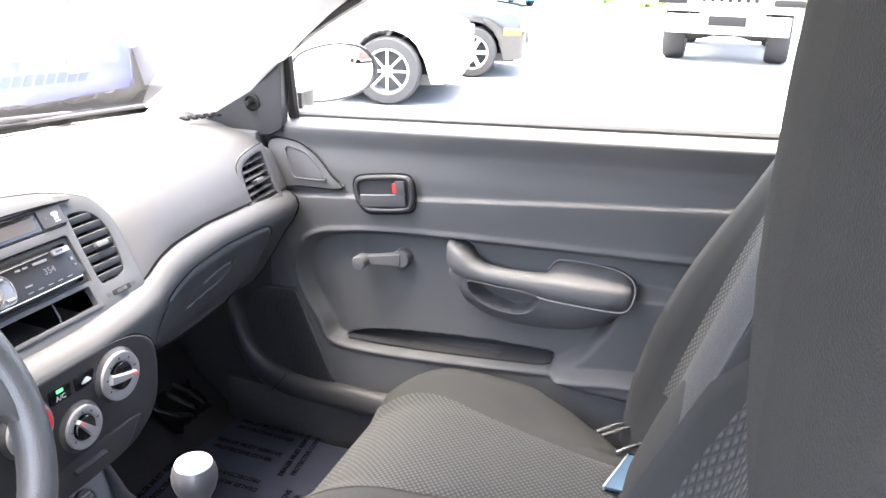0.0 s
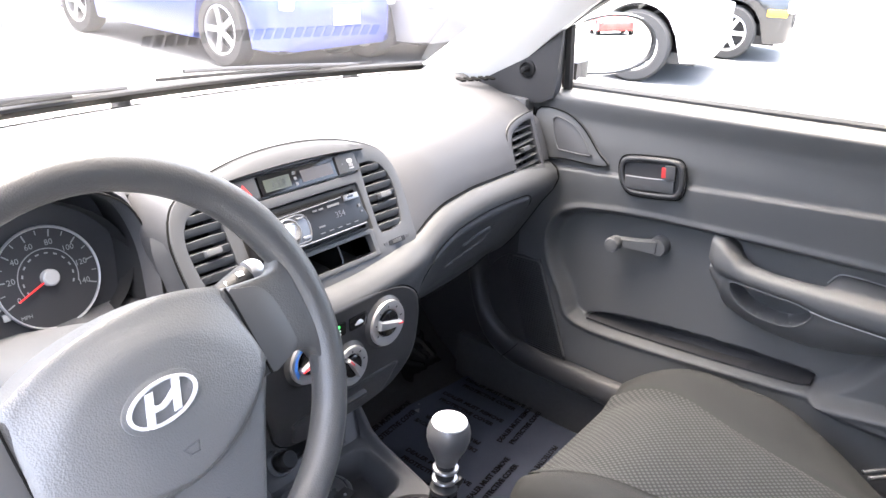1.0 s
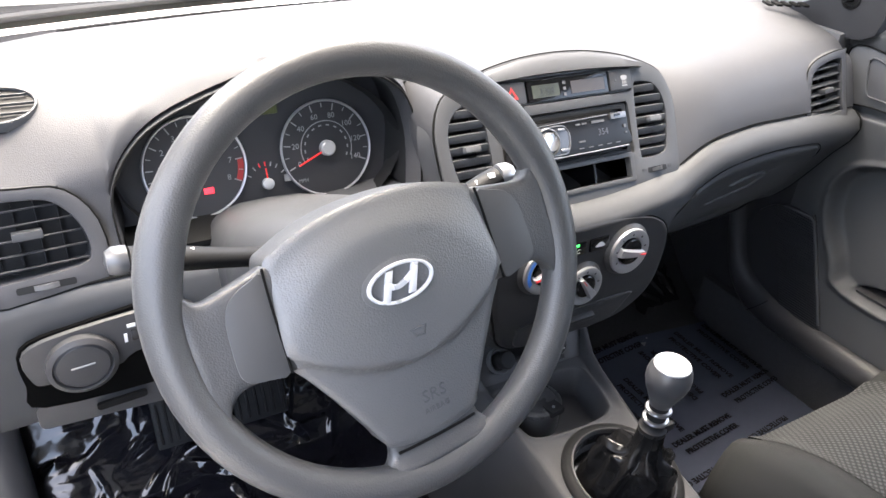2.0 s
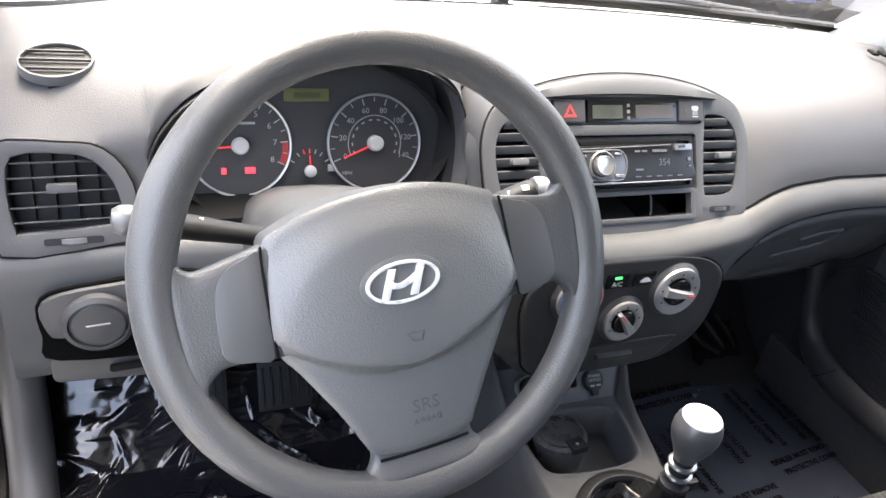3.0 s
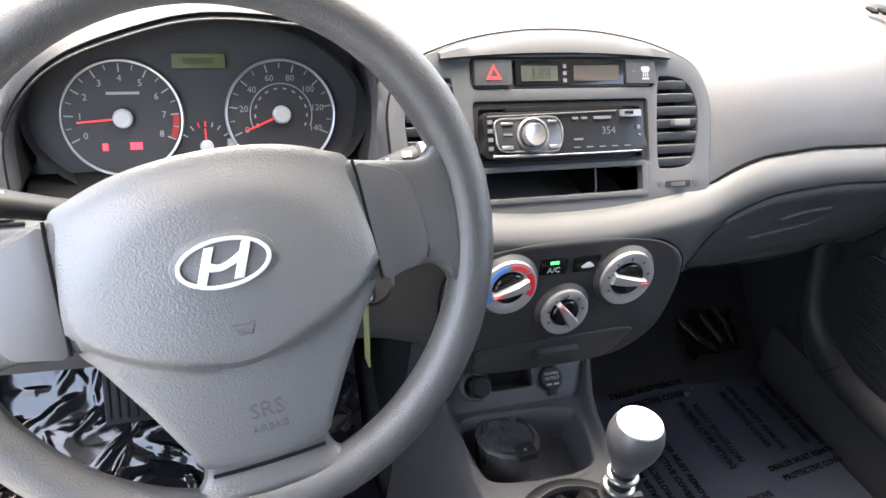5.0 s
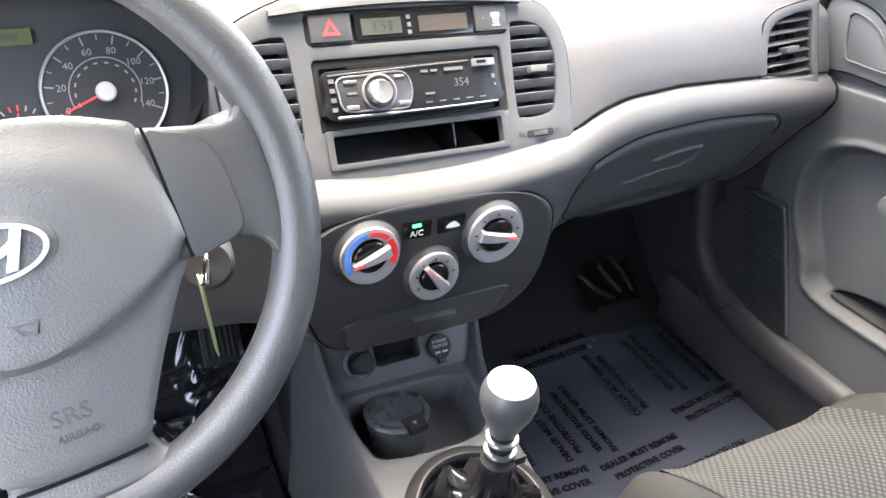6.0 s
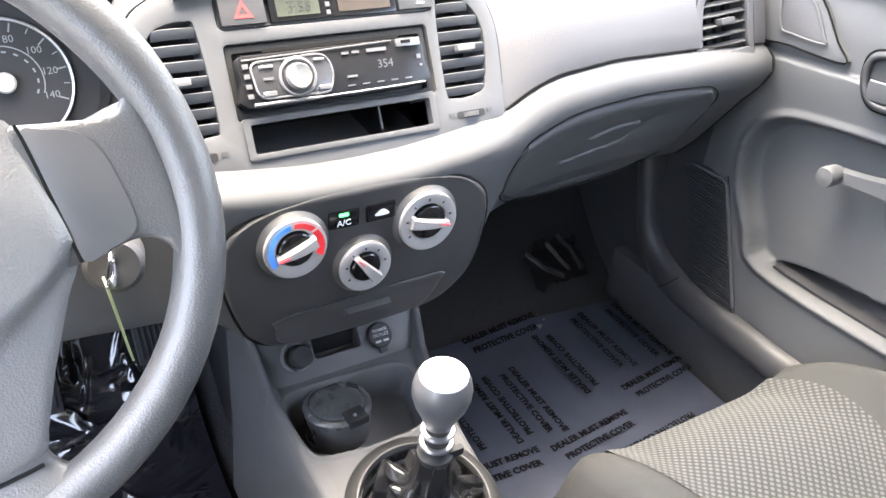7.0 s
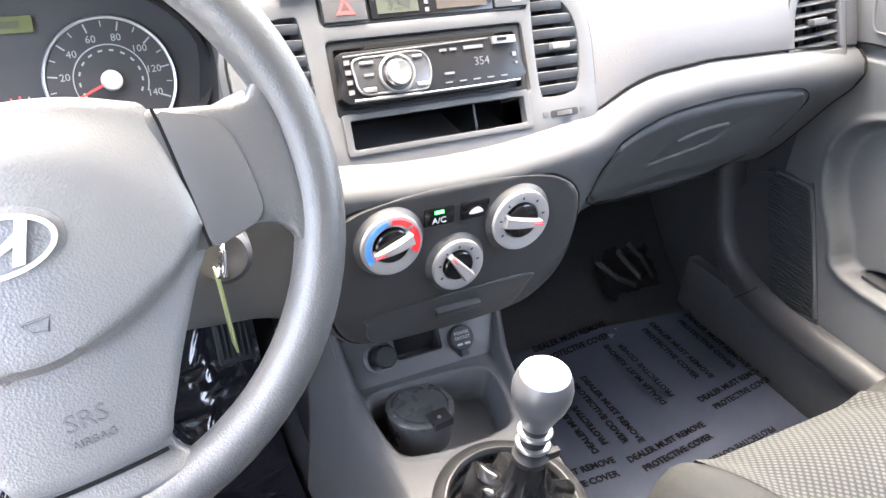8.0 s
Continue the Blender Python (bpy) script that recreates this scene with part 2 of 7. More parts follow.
def oval(a, b, n=32, cx=0.0, cy=0.0):
    return [(cx + a * math.cos(2 * math.pi * k / n), cy + b * math.sin(2 * math.pi * k / n)) for k in range(n)]


def smooth_loop(pts, n=6, closed=True):
    """Catmull-Rom through 2D or 3D points."""
    out = []
    L = len(pts)
    V = [Vector(p) for p in pts]
    for i in range(L if closed else L - 1):
        p0, p1, p2, p3 = (V[(i + k) % L] if closed else V[min(max(i + k, 0), L - 1)] for k in (-1, 0, 1, 2))
        for k in range(n):
            t = k / n
            out.append(tuple(0.5 * ((2 * p1) + (p2 - p0) * t + (2 * p0 - 5 * p1 + 4 * p2 - p3) * t * t + (3 * p1 - p0 - 3 * p2 + p3) * t ** 3)))
    if not closed:
        out.append(tuple(V[-1]))
    return out


def lettering(name, body, size, m, material, parent, depth=0.0004, align='CENTER', label="", bold=0.0):
    """Raised letters in the built-in font, in the local xy plane of m (world)."""
    cu = bpy.data.curves.new(name, 'FONT')
    cu.body, cu.size, cu.extrude, cu.offset = body, size, depth, bold
    cu.align_x, cu.align_y = align, 'CENTER'
    cu.resolution_u = 2
    tmp = bpy.data.objects.new(name, cu)
    scene.collection.objects.link(tmp)
    me = bpy.data.meshes.new_from_object(tmp.evaluated_get(bpy.context.evaluated_depsgraph_get()))
    bpy.data.objects.remove(tmp)
    bm = bmesh.new()
    bm.from_mesh(me)
    bpy.data.meshes.remove(me)
    bm.transform(m)
    return part(name, bm, material, parent, label, flat=True)


def lerp(a, b, t):
    return a + (b - a) * t


def curve(x, xs, ys):
    """Piecewise linear reading, smoothed a little by averaging."""
    return float(np.mean([np.interp(x + d, xs, ys) for d in (-0.012, -0.006, 0, 0.006, 0.012)]))


def poly_dist(P, Q, poly):
    """Signed distance (inside positive) of grid points P, Q from a polygon."""
    poly = np.array(poly)
    best = np.full(P.shape, 1e9)
    inside = np.zeros(P.shape, bool)
    for (x0, y0), (x1, y1) in zip(poly, np.roll(poly, -1, 0)):
        dx, dy = x1 - x0, y1 - y0
        t = np.clip(((P - x0) * dx + (Q - y0) * dy) / (dx * dx + dy * dy + 1e-12), 0, 1)
        best = np.minimum(best, np.hypot(P - x0 - t * dx, Q - y0 - t * dy))
        cross = ((y0 > Q) != (y1 > Q)) & (P < (x1 - x0) * (Q - y0) / (y1 - y0 + 1e-12) + x0)
        inside ^= cross
    return np.where(inside, best, -best)


def ramp(d, a, b):
    t = np.clip((d - a) / (b - a), 0, 1)
    return t * t * (3 - 2 * t)


def basis(o, right, up):
    """A pose with local x along right and local y along up, local z out of the face."""
    r = Vector(right).normalized()
    u = Vector(up)
    u = (u - r * u.dot(r)).normalized()
    n = r.cross(u)
    m = Matrix((r, u, n)).transposed().to_4x4()
    m.translation = Vector(o)
    return m

# ---- setting: ground, shell of the car, glass ----
ASPHALT = mat("asphalt", (0.13, 0.13, 0.128), 0.9, vary=0.15, vscale=3.0, grain=0.6, gscale=90)
bm = bmesh.new()
bmesh.ops.create_grid(bm, x_segments=40, y_segments=40, size=400, matrix=Matrix.Translation((0, 0, 0)))
solo("ground", bm, ASPHALT, "pale sunlit asphalt of a car lot", "ground", "structure")

# floor pan with the tunnel's flanks and the toe board
bm = bmesh.new()
prof = [(-1.0, 0.33), (0.84, 0.33), (0.92, 0.35), (1.0, 0.41), (1.1, 0.52), (1.18, 0.66), (1.22, 0.85), (1.24, 1.02)]
low = [(y + 0.03, z - 0.03) for y, z in prof][::-1]
loft(bm, [[Vector((x, y, z)) for y, z in prof + low] for x in np.linspace(-0.70, 0.70, 9)], closed=True, caps=True)
solo("floor", bm, CARPET, "black carpeted car floor rising to the toe board", "floor", "structure")


def ws_y(x):
    return 1.175 - 0.24 * x * x


def ws_point(x, s):
    """A place on the windshield: s is metres up the slope."""
    w = 1 - 0.10 * s
    return Vector((x * w, ws_y(x) - s * math.cos(radians(33)), 1.03 + s * math.sin(radians(33)) + 0.02 * s * (1 - (x / 0.7) ** 2)))


bm = bmesh.new()
loft(bm, [[ws_point(x, s) for x in np.linspace(-0.68, 0.68, 25)] for s in np.linspace(-0.03, 0.80, 14)])
ob = solo("windshield", bm, WINDSHIELD, "raked clear windshield mirroring the dashboard top", "windshield", "structure")
facing(ob, (0, 0.3, 1.0))

INVERSE[ob.name] = Matrix()
bm = bmesh.new()
loft(bm, [[ws_point(x, s) + Vector((0, -0.004, -0.004)) for x in np.linspace(-0.68, 0.68, 25)] for s in (0.010, 0.018, 0.026, 0.034)])
facing(part("frit_band", bm, SEAM, ob, "black printed edge of the glass"), (0, 0.3, 1.0))
bm = bmesh.new()
tube(bm, [Vector((x, ws_y(x) - 0.012, 1.042)) for x in np.linspace(-0.68, 0.70, 28)], 0.011, 8, flatten=0.7)
solo("windshield_seal", bm, BLACK, "black rubber strip along the windshield's foot", "seal", "structure")

bm = bmesh.new()
box(bm, (0, 1.255, 0.64), (1.44, 0.03, 0.60))
box(bm, (0, 1.205, 0.955), (1.44, 0.13, 0.03))
box(bm, (0.01, 0.99, 0.55), (0.19, 0.52, 0.50))
solo("wall_front", bm, BLACK, "black bulkhead and cowl ahead of the dashboard", "bulkhead", "structure")

# the car's own bonnet beyond the glass, and the wipers at rest
bm = bmesh.new()
rows = []
for y, z in ((1.165, 0.955), (1.19, 0.985), (1.22, 0.992), (1.35, 0.972), (1.55, 0.935), (1.75, 0.885), (1.92, 0.82), (2.02, 0.72), (2.05, 0.5), (1.9, 0.4)):
    rows.append([Vector((x, y - 0.22 * x * x, z - 0.05 * abs(x) ** 3)) for x in np.linspace(-0.72, 0.72, 17)])
loft(bm, rows)
solo("bonnet", bm, BODY_WHITE, "white painted bonnet ahead of the windshield", "bonnet", "structure")
wipers = thing("wipers", pose(0, 1.2, 1.02), "two slim grey wipers resting at the windshield's foot", "wipers")
for x0, x1 in ((-0.34, 0.06), (0.14, 0.52)):
    bm = bmesh.new()
    tube(bm, [ws_point(lerp(x0, x1, s), lerp(0.055, 0.012, s)) + Vector((0, 0.010, 0.012)) for s in np.linspace(0, 1, 9)], 0.004, 6)
    arm_ = part("arm", bm, PLASTIC_DARK, wipers)
    bm = bmesh.new()
    tube(bm, [ws_point(lerp(x0 - 0.05, x1 - 0.10, s), lerp(0.050, 0.030, s)) + Vector((0, 0.004, 0.006)) for s in np.linspace(0, 1, 9)], 0.003, 6)
    part("blade", bm, SEAM, arm_)
    bm = bmesh.new()
    lathe(bm, [(0.016, -0.02), (0.016, 0.01), (0.010, 0.018), (0.0005, 0.020)], Matrix.Translation(ws_point(x1, 0.0) + Vector((0, 0.02, 0.0))), 16)
    part("pivot", bm, PLASTIC_DARK, arm_)

# pillars: light trim from the dashboard's ends up to the roof
for side, nm in ((1, "pillar_right"), (-1, "pillar_left")):
    bm = bmesh.new()
    secs = []
    for k in range(9):
        s = k / 8
        y_in, z_in = lerp(1.075, 0.52, s), lerp(1.03, 1.425, s)
        y_out, z_out = lerp(0.885, 0.36, s), lerp(1.025, 1.40, s) + 0.03 * math.sin(math.pi * s)
        xi = side * lerp(0.655, 0.575, s)
        xo = side * lerp(0.675, 0.60, s)
        a, b = Vector((xi, y_in, z_in)), Vector((xo, y_out, z_out))
        mid = (a + b) / 2 + Vector((-side * 0.010, 0, 0))
        out = Vector((side * 0.05, 0.0, 0))
        secs.append([a, lerp(a, mid, 0.5) + Vector((-side * 0.003, 0, 0)), mid, lerp(b, mid, 0.5) + Vector((-side * 0.003, 0, 0)), b, b + out, a + out])
    loft(bm, secs, closed=True, caps=True)
    solo(nm, bm, PILLAR, "pale grey moulded windshield pillar trim", "pillar trim", "structure")

bm = bmesh.new()
rows = []
for y in np.linspace(0.56, -1.25, 16):
    rows.append([Vector((x, y + 0.05 * (1 - (x / 0.6) ** 2) * (1 if y > 0.3 else 0), 1.43 + 0.035 * (1 - (x / 0.6) ** 2) - 0.05 * max(0, -0.4 - y))) for x in np.linspace(-0.66, 0.66, 15)])
loft(bm, rows)
top = [f for f in bm.faces]
r = bmesh.ops.extrude_face_region(bm, geom=top, use_keep_orig=True)
bmesh.ops.translate(bm, verts=[g for g in r["geom"] if isinstance(g, bmesh.types.BMVert)], vec=(0, 0, 0.03))
solo("ceiling", bm, HEADLINER, "pale woven headliner under the roof", "headliner", "structure")

# rear of the cabin: bulkhead with an open rear window, quarter walls behind the door openings
bm = bmesh.new()
box(bm, (0, -1.28, 0.70), (1.36, 0.04, 0.74))
solo("wall_rear", bm, PLASTIC, "grey plastic tailgate trim behind the seats", "trim", "structure")
for side, nm in ((1, "wall_right"), (-1, "wall_left")):
    bm = bmesh.new()
    box(bm, (side * 0.70, -0.86, 0.715), (0.05, 0.82, 0.81))
    box(bm, (side * 0.66, -0.50, 1.22), (0.05, 0.10, 0.46))
    box(bm, (side * 0.64, -1.20, 1.22), (0.05, 0.16, 0.46))
    solo(nm, bm, PLASTIC, "grey rear quarter trim panel", "trim", "structure")
bm = bmesh.new()
box(bm, (0, -0.95, 0.50), (1.2, 0.45, 0.30), bevel=0.04)
box(bm, (0, -1.18, 0.82), (1.2, 0.14, 0.55), bevel=0.05)
solo("rear_bench", bm, SEAT_PLAIN, "dark grey cloth rear bench seat", "rear seat")

# rocker trims along the door openings
bm = bmesh.new()
path = smooth_loop([(-0.69, 0.96, 0.84), (-0.69, 0.925, 0.70), (-0.688, 0.895, 0.58), (-0.686, 0.865, 0.49), (-0.684, 0.81, 0.435), (-0.684, 0.72, 0.412), (-0.684, 0.5, 0.405), (-0.684, 0.1, 0.40), (-0.684, -0.5, 0.40)], 4, closed=False)
tube(bm, [(p[0] + 0.014, p[1], p[2] - 0.004) for p in path], 0.034, 16, up=(1, 0, 0), flatten=0.85)
box(bm, (-0.70, 0.15, 0.355), (0.05, 1.35, 0.07))
solo("sill_left", bm, PLASTIC_DARK, "charcoal plastic sill trim curving up to the kick panel", "sill trim", "structure")
inner = smooth_loop([(0.945, 0.84), (0.918, 0.70), (0.895, 0.60), (0.874, 0.533), (0.838, 0.478), (0.780, 0.448), (0.672, 0.441), (0.3, 0.440), (-0.5, 0.440)], 6, closed=False)
outer = smooth_loop([(0.915, 0.84), (0.888, 0.71), (0.864, 0.616), (0.842, 0.551), (0.800, 0.514), (0.727, 0.494), (0.624, 0.492), (0.3, 0.492), (-0.5, 0.492)], 6, closed=False)
bm = bmesh.new()
rows = []
for (ya, za), (yb, zb) in zip(inner, outer):
    at = lambda x, f: Vector((x, lerp(ya, yb, f), lerp(za, zb, f)))
    rows.append([at(0.700, -0.15), at(0.668, -0.10), at(0.656, -0.02), at(0.650, 0.12), at(0.648, 0.35), at(0.650, 0.62), at(0.656, 0.86), at(0.668, 1.0), at(0.700, 1.03)])
loft(bm, rows, closed=True, caps=True)
sill = solo("sill_right", bm, PLASTIC_DARK, "charcoal plastic sill trim curving up to the kick panel", "sill trim", "structure")
INVERSE[sill.name] = Matrix()
bm = bmesh.new()
box(bm, (0.688, 0.20, 0.390), (0.040, 1.45, 0.12), bevel=0.004)
part("side_carpet", bm, mat("sill_carpet", (0.046, 0.046, 0.048), 0.9, vary=0.2, vscale=90, grain=0.6, gscale=500, spec=0.1), sill, "grey carpet below the sill trim")
bm = bmesh.new()
tube(bm, [(0.6535, 0.795, 0.450), (0.6485, 0.788, 0.458), (0.6475, 0.777, 0.470), (0.6490, 0.765, 0.486), (0.6545, 0.758, 0.497)], 0.0009, 6)
part("shut_line", bm, SEAM, sill)
bm = bmesh.new()
box(bm, (-0.735, 0.15, 0.37), (0.05, 1.7, 0.13), bevel=0.012)
solo("body_sill", bm, BODY_WHITE, "white painted body sill of the open driver's doorway", "body sill", "structure")
bm = bmesh.new()
tube(bm, smooth_loop([(-0.708, 0.90, 1.02), (-0.708, 0.895, 0.85), (-0.708, 0.885, 0.66), (-0.708, 0.87, 0.52), (-0.708, 0.80, 0.45), (-0.708, 0.5, 0.435), (-0.708, -0.4, 0.43)], 5, closed=False), 0.010, 8)
solo("door_seal", bm, SEAM, "black rubber weatherstrip round the open doorway", "door seal", "structure")
for side, nm in ((1, "kick_panel_right"), (-1, "kick_panel_left")):
    bm = bmesh.new()
    box(bm, (side * 0.705, 1.02 if side > 0 else 1.085, 0.655), (0.03, 0.50 if side > 0 else 0.37, 0.69), bevel=0.008)
    solo(nm, bm, PLASTIC_DARK if side > 0 else BLACK, "dark plastic kick panel beside the footwell", "kick panel", "structure")

# driver's door, open and unseen beyond the pillar; its angle trims side light
opened = thing("driver_door", pose(-0.74, 0.84, 0.40, 0, 0, -34), "unseen white driver's door standing open, grey inside", "car door")
MD = pose(-0.74, 0.84, 0.0, 0, 0, -34)
bm = bmesh.new()
box(bm, (0.02, -0.60, 0.70), (0.05, 1.16, 0.66), MD, bevel=0.02)
part("door_card", bm, PLASTIC, opened)
bm = bmesh.new()
box(bm, (-0.04, -0.60, 0.70), (0.06, 1.18, 0.68), MD, bevel=0.02)
part("outer_skin", bm, BODY_WHITE, opened)
bm = bmesh.new()
tube(bm, [MD @ Vector(p) for p in ((0, -0.02, 1.03), (0.03, -0.25, 1.22), (0.08, -0.50, 1.36), (0.11, -0.85, 1.42), (0.09, -1.12, 1.36), (0.0, -1.18, 1.03))], 0.022, 8)
part("window_frame", bm, BLACK, opened)
bm = bmesh.new()
loft(bm, [[opened.matrix_basis.inverted() @ (MD @ Vector((0.11 * u, y, lerp(1.0, 1.40, u)))) for u in np.linspace(0, 1, 4)] for y in np.linspace(-0.06, -1.14, 6)])
facing(part("window_pane", bm, WINDOW, opened, local=True), opened.matrix_basis.inverted() @ Vector((0, 0, 1)))

# unseen rear and quarter glass, its dark tint added to hold back light
bm = bmesh.new()
loft(bm, [[Vector((x, lerp(-1.27, -1.22, s), lerp(1.06, 1.44, s))) for s in (0, 0.5, 1)] for x in np.linspace(-0.62, 0.62, 7)])
facing(solo("window_rear", bm, TINTED, "unseen rear window, darkened to cut light from behind", "window", "structure"), (0, 0, 1.0))
for side, nm in ((1, "window_right"), (-1, "window_left")):
    bm = bmesh.new()
    loft(bm, [[Vector((side * lerp(0.69, 0.63, s), y, lerp(1.0, 1.44, s))) for s in (0, 0.5, 1)] for y in np.linspace(-0.54, -1.13, 5)])
    facing(solo(nm, bm, TINTED, "unseen rear quarter window, darkened to cut light from behind", "window", "structure"), (0, -0.8, 1.0))

# ---- dashboard ----
LX = [-0.66, -0.63, -0.546, -0.45, -0.30, -0.20, -0.172, -0.15, -0.12, -0.05, 0, 0.05, 0.12, 0.15, 0.172, 0.212, 0.251, 0.341, 0.504, 0.63, 0.66]
LZ = [0.879, 0.879, 0.884, 0.89, 0.90, 0.908, 0.912, 0.908, 0.903, 0.897, 0.896, 0.897, 0.903, 0.908, 0.912, 0.931, 0.940, 0.941, 0.928, 0.914, 0.911]
LY = [0.73, 0.73, 0.73, 0.72, 0.69, 0.668, 0.66, 0.656, 0.653, 0.65, 0.65, 0.65, 0.653, 0.656, 0.66, 0.666, 0.671, 0.684, 0.707, 0.725, 0.73]


def line_y(x):
    return curve(x, LX, LY)


def line_z(x):
    return curve(x, LX, LZ)


PASS = [(0, 0.006), (0.004, -0.005), (0.012, -0.016), (0.028, -0.024), (0.05, -0.019), (0.075, -0.004), (0.11, 0.012), (0.15, 0.032), (0.175, 0.05)]
DRIV = [(0, 0.004), (0.004, -0.005), (0.015, -0.010), (0.04, -0.011), (0.07, -0.009), (0.10, -0.005), (0.13, 0.0), (0.155, 0.006), (0.165, 0.018)]
MIDY = [(0.902, 0.656), (0.897, 0.640), (0.889, 0.626), (0.880, 0.622), (0.862, 0.624), (0.83, 0.624), (0.79, 0.624), (0.755, 0.628), (0.695, 0.656)]


def lower_points(x):
    yl, zl = line_y(x), line_z(x)
    side = PASS if x > 0 else DRIV
    c = float(1 - ramp(np.array(abs(x)), 0.125, 0.205))
    c2 = float(1 - ramp(np.array(abs(x)), 0.085, 0.150))
    out = []
    for k, ((t, d), (mz, my)) in enumerate(zip(side, MIDY)):
        if k > 7:
            c = c2
        out.append((lerp(yl + d, my + (yl - 0.65), c), lerp(zl - t, mz + (zl - 0.896), c)))
    return out


ARCH = smooth_loop([(-0.176, 0.905), (-0.168, 0.96), (-0.174, 1.003), (-0.190, 1.027), (-0.225, 1.043), (-0.28, 1.049), (-0.335, 1.050), (-0.385, 1.041), (-0.453, 1.018), (-0.490, 0.990), (-0.509, 0.955), (-0.508, 0.905)], 4, closed=False)
ARCH_TOP = sorted((x, z) for x, z in ARCH if z > 0.957)


def hood_y(z):
    return 0.728 + 0.42 * (z - 0.90)


def resample(pts, n=44):
    """A smooth run of n points through a profile, evenly spaced."""
    fine = np.array(smooth_loop(pts, 8, closed=False))
    d = np.r_[0, np.cumsum(np.hypot(*np.diff(fine, axis=0).T))]
    t = np.linspace(0, d[-1], n)
    return list(zip(np.interp(t, d, fine[:, 0]), np.interp(t, d, fine[:, 1])))


def two_runs(pts, k):
    """Profile sampled above and below its kth point, so that neighbours match."""
    return resample(pts[:k + 1], 30) + resample(pts[k:], 15)[1:]


def upper_points(x):
    yl, zl = line_y(x), line_z(x)
    hump = 0.016 * math.exp(-((x + 0.335) / 0.15) ** 4)
    w = ws_y(x)
    d = 0.016 * float(ramp(np.array(abs(x)), 0.50, 0.64))
    top = [(w + 0.01, 1.0), (w - 0.028, 1.020), (w - 0.122, 1.052 - d * 0.6), (0.5 * (w - 0.122) + 0.45, 1.052 + hump * 0.4 - d)]
    side = float(ramp(np.array(x), -0.54, -0.41))
    if -0.506 < x < -0.1719:
        za = float(np.interp(x, [p[0] for p in ARCH_TOP], [p[1] for p in ARCH_TOP]))
        ya = hood_y(za)
        w2 = 1 - float(ramp(np.array(x), -0.50, -0.44))
        return two_runs(top + [(0.87, lerp(1.042, 1.047 + hump, side)), (lerp(0.825, 0.80, w2), max(lerp(1.019, 1.044 + hump, side), za + 0.010)), (ya + 0.018 - 0.007 * w2, za + 0.016 + 0.012 * w2), (ya + 0.006, za + 0.006), (ya + 0.012, za - 0.001), (0.86, za - 0.01), (0.87, 0.92), (0.845, 0.89), (0.80, 0.885)], 7)
    inner = None
    if abs(x) < 0.172:
        inner = resample(top + [(0.87, 1.046), (0.835, 1.036), (0.815, 1.02), (0.82, 1.0), (0.83, 0.94), (0.80, 0.905), (0.70, 0.898)])
        if abs(x) < 0.128 or x < 0:
            return inner
    e = float(ramp(np.array(abs(x)), 0.17, 0.40))
    b = lerp(0.068, 0.045, e)
    if x < 0:
        w2 = float(ramp(np.array(x), -0.60, -0.512))
        return two_runs(top + [(0.87, lerp(1.042, 1.047 + hump, side) - d), (lerp(0.825, 0.80, w2), lerp(1.019, 1.044 + hump, side) - d * 0.8), (lerp(0.770, 0.763, w2), lerp(0.973, 0.985, w2)), (0.759, 0.963), (0.755, 0.945), (0.748, 0.92), (yl + 0.004, zl + 0.003)], 7)
    q = float(ramp(np.array(abs(x)), 0.17, 0.28))
    k = lerp(0.62, 0.42, q)
    slope = [(0.030 * lerp(1.5, 1.0, q), 1.036, 0.052), (0.0, 1.022, 0.032), (0.0, 1.006, 0.013), (0.0, 0.986, 0.004), (0.0, 0.962, 0.001)]
    outer = resample(top + [(0.875, 1.045 - d)] + [(yl + k * (z - zl) + e0 + e1, z - d * 0.7 * (z > 1.0)) for e0, z, e1 in slope] + [(yl + k * 0.008 + 0.001, zl + 0.009), (yl + 0.003, zl + 0.002)])
    if inner:
        f = float(ramp(np.array(abs(x)), 0.128, 0.168))
        return [(lerp(a[0], c[0], f), lerp(a[1], c[1], f)) for a, c in zip(inner, outer)]
    return outer


# openings for the side vents and the oval demister
MVR = basis((0.566, 0.7255, 0.960), (1, 0.13, 0), (0, 0.42, 1))
MVL = basis((-0.580, 0.742, 0.936), (1, 0.02, 0), (0, 0.30, 1))
MDM = basis((-0.585, 0.842, 1.0268), (1, 0.05, 0.06), (0, 1, 0.42))
VENT_R = smooth_loop([(-0.064, -0.034), (-0.058, -0.040), (0.026, -0.042), (0.032, -0.036), (0.034, 0.0), (0.036, 0.036), (0.030, 0.041), (0.000, 0.040), (-0.040, 0.032), (-0.057, 0.014)], 3)
VENT_L = smooth_loop([(-0.048, -0.034), (-0.04, -0.038), (0.03, -0.034), (0.044, -0.022), (0.038, 0.008), (0.020, 0.030), (-0.005, 0.036), (-0.045, 0.034), (-0.052, 0.0)], 3)
OPENINGS = [(MVR.inverted(), VENT_R, Vector((0, 0.045, -0.004)), 0.05), (MVL.inverted(), VENT_L, Vector((0, 0.045, -0.004)), 0.05), (MDM.inverted(), oval(0.024, 0.014), Vector((0, 0.012, -0.03)), 0.03)]


def opened_up(p):
    """Sinks the pad behind a vent's opening."""
    for inv, loop, push, reach in OPENINGS:
        q = inv @ p
        if abs(q.z) < reach and float(poly_dist(np.array([q.x]), np.array([q.y]), loop)[0]) > (-0.004 if reach > 0.04 else 0.0):
            return p + push
    return p


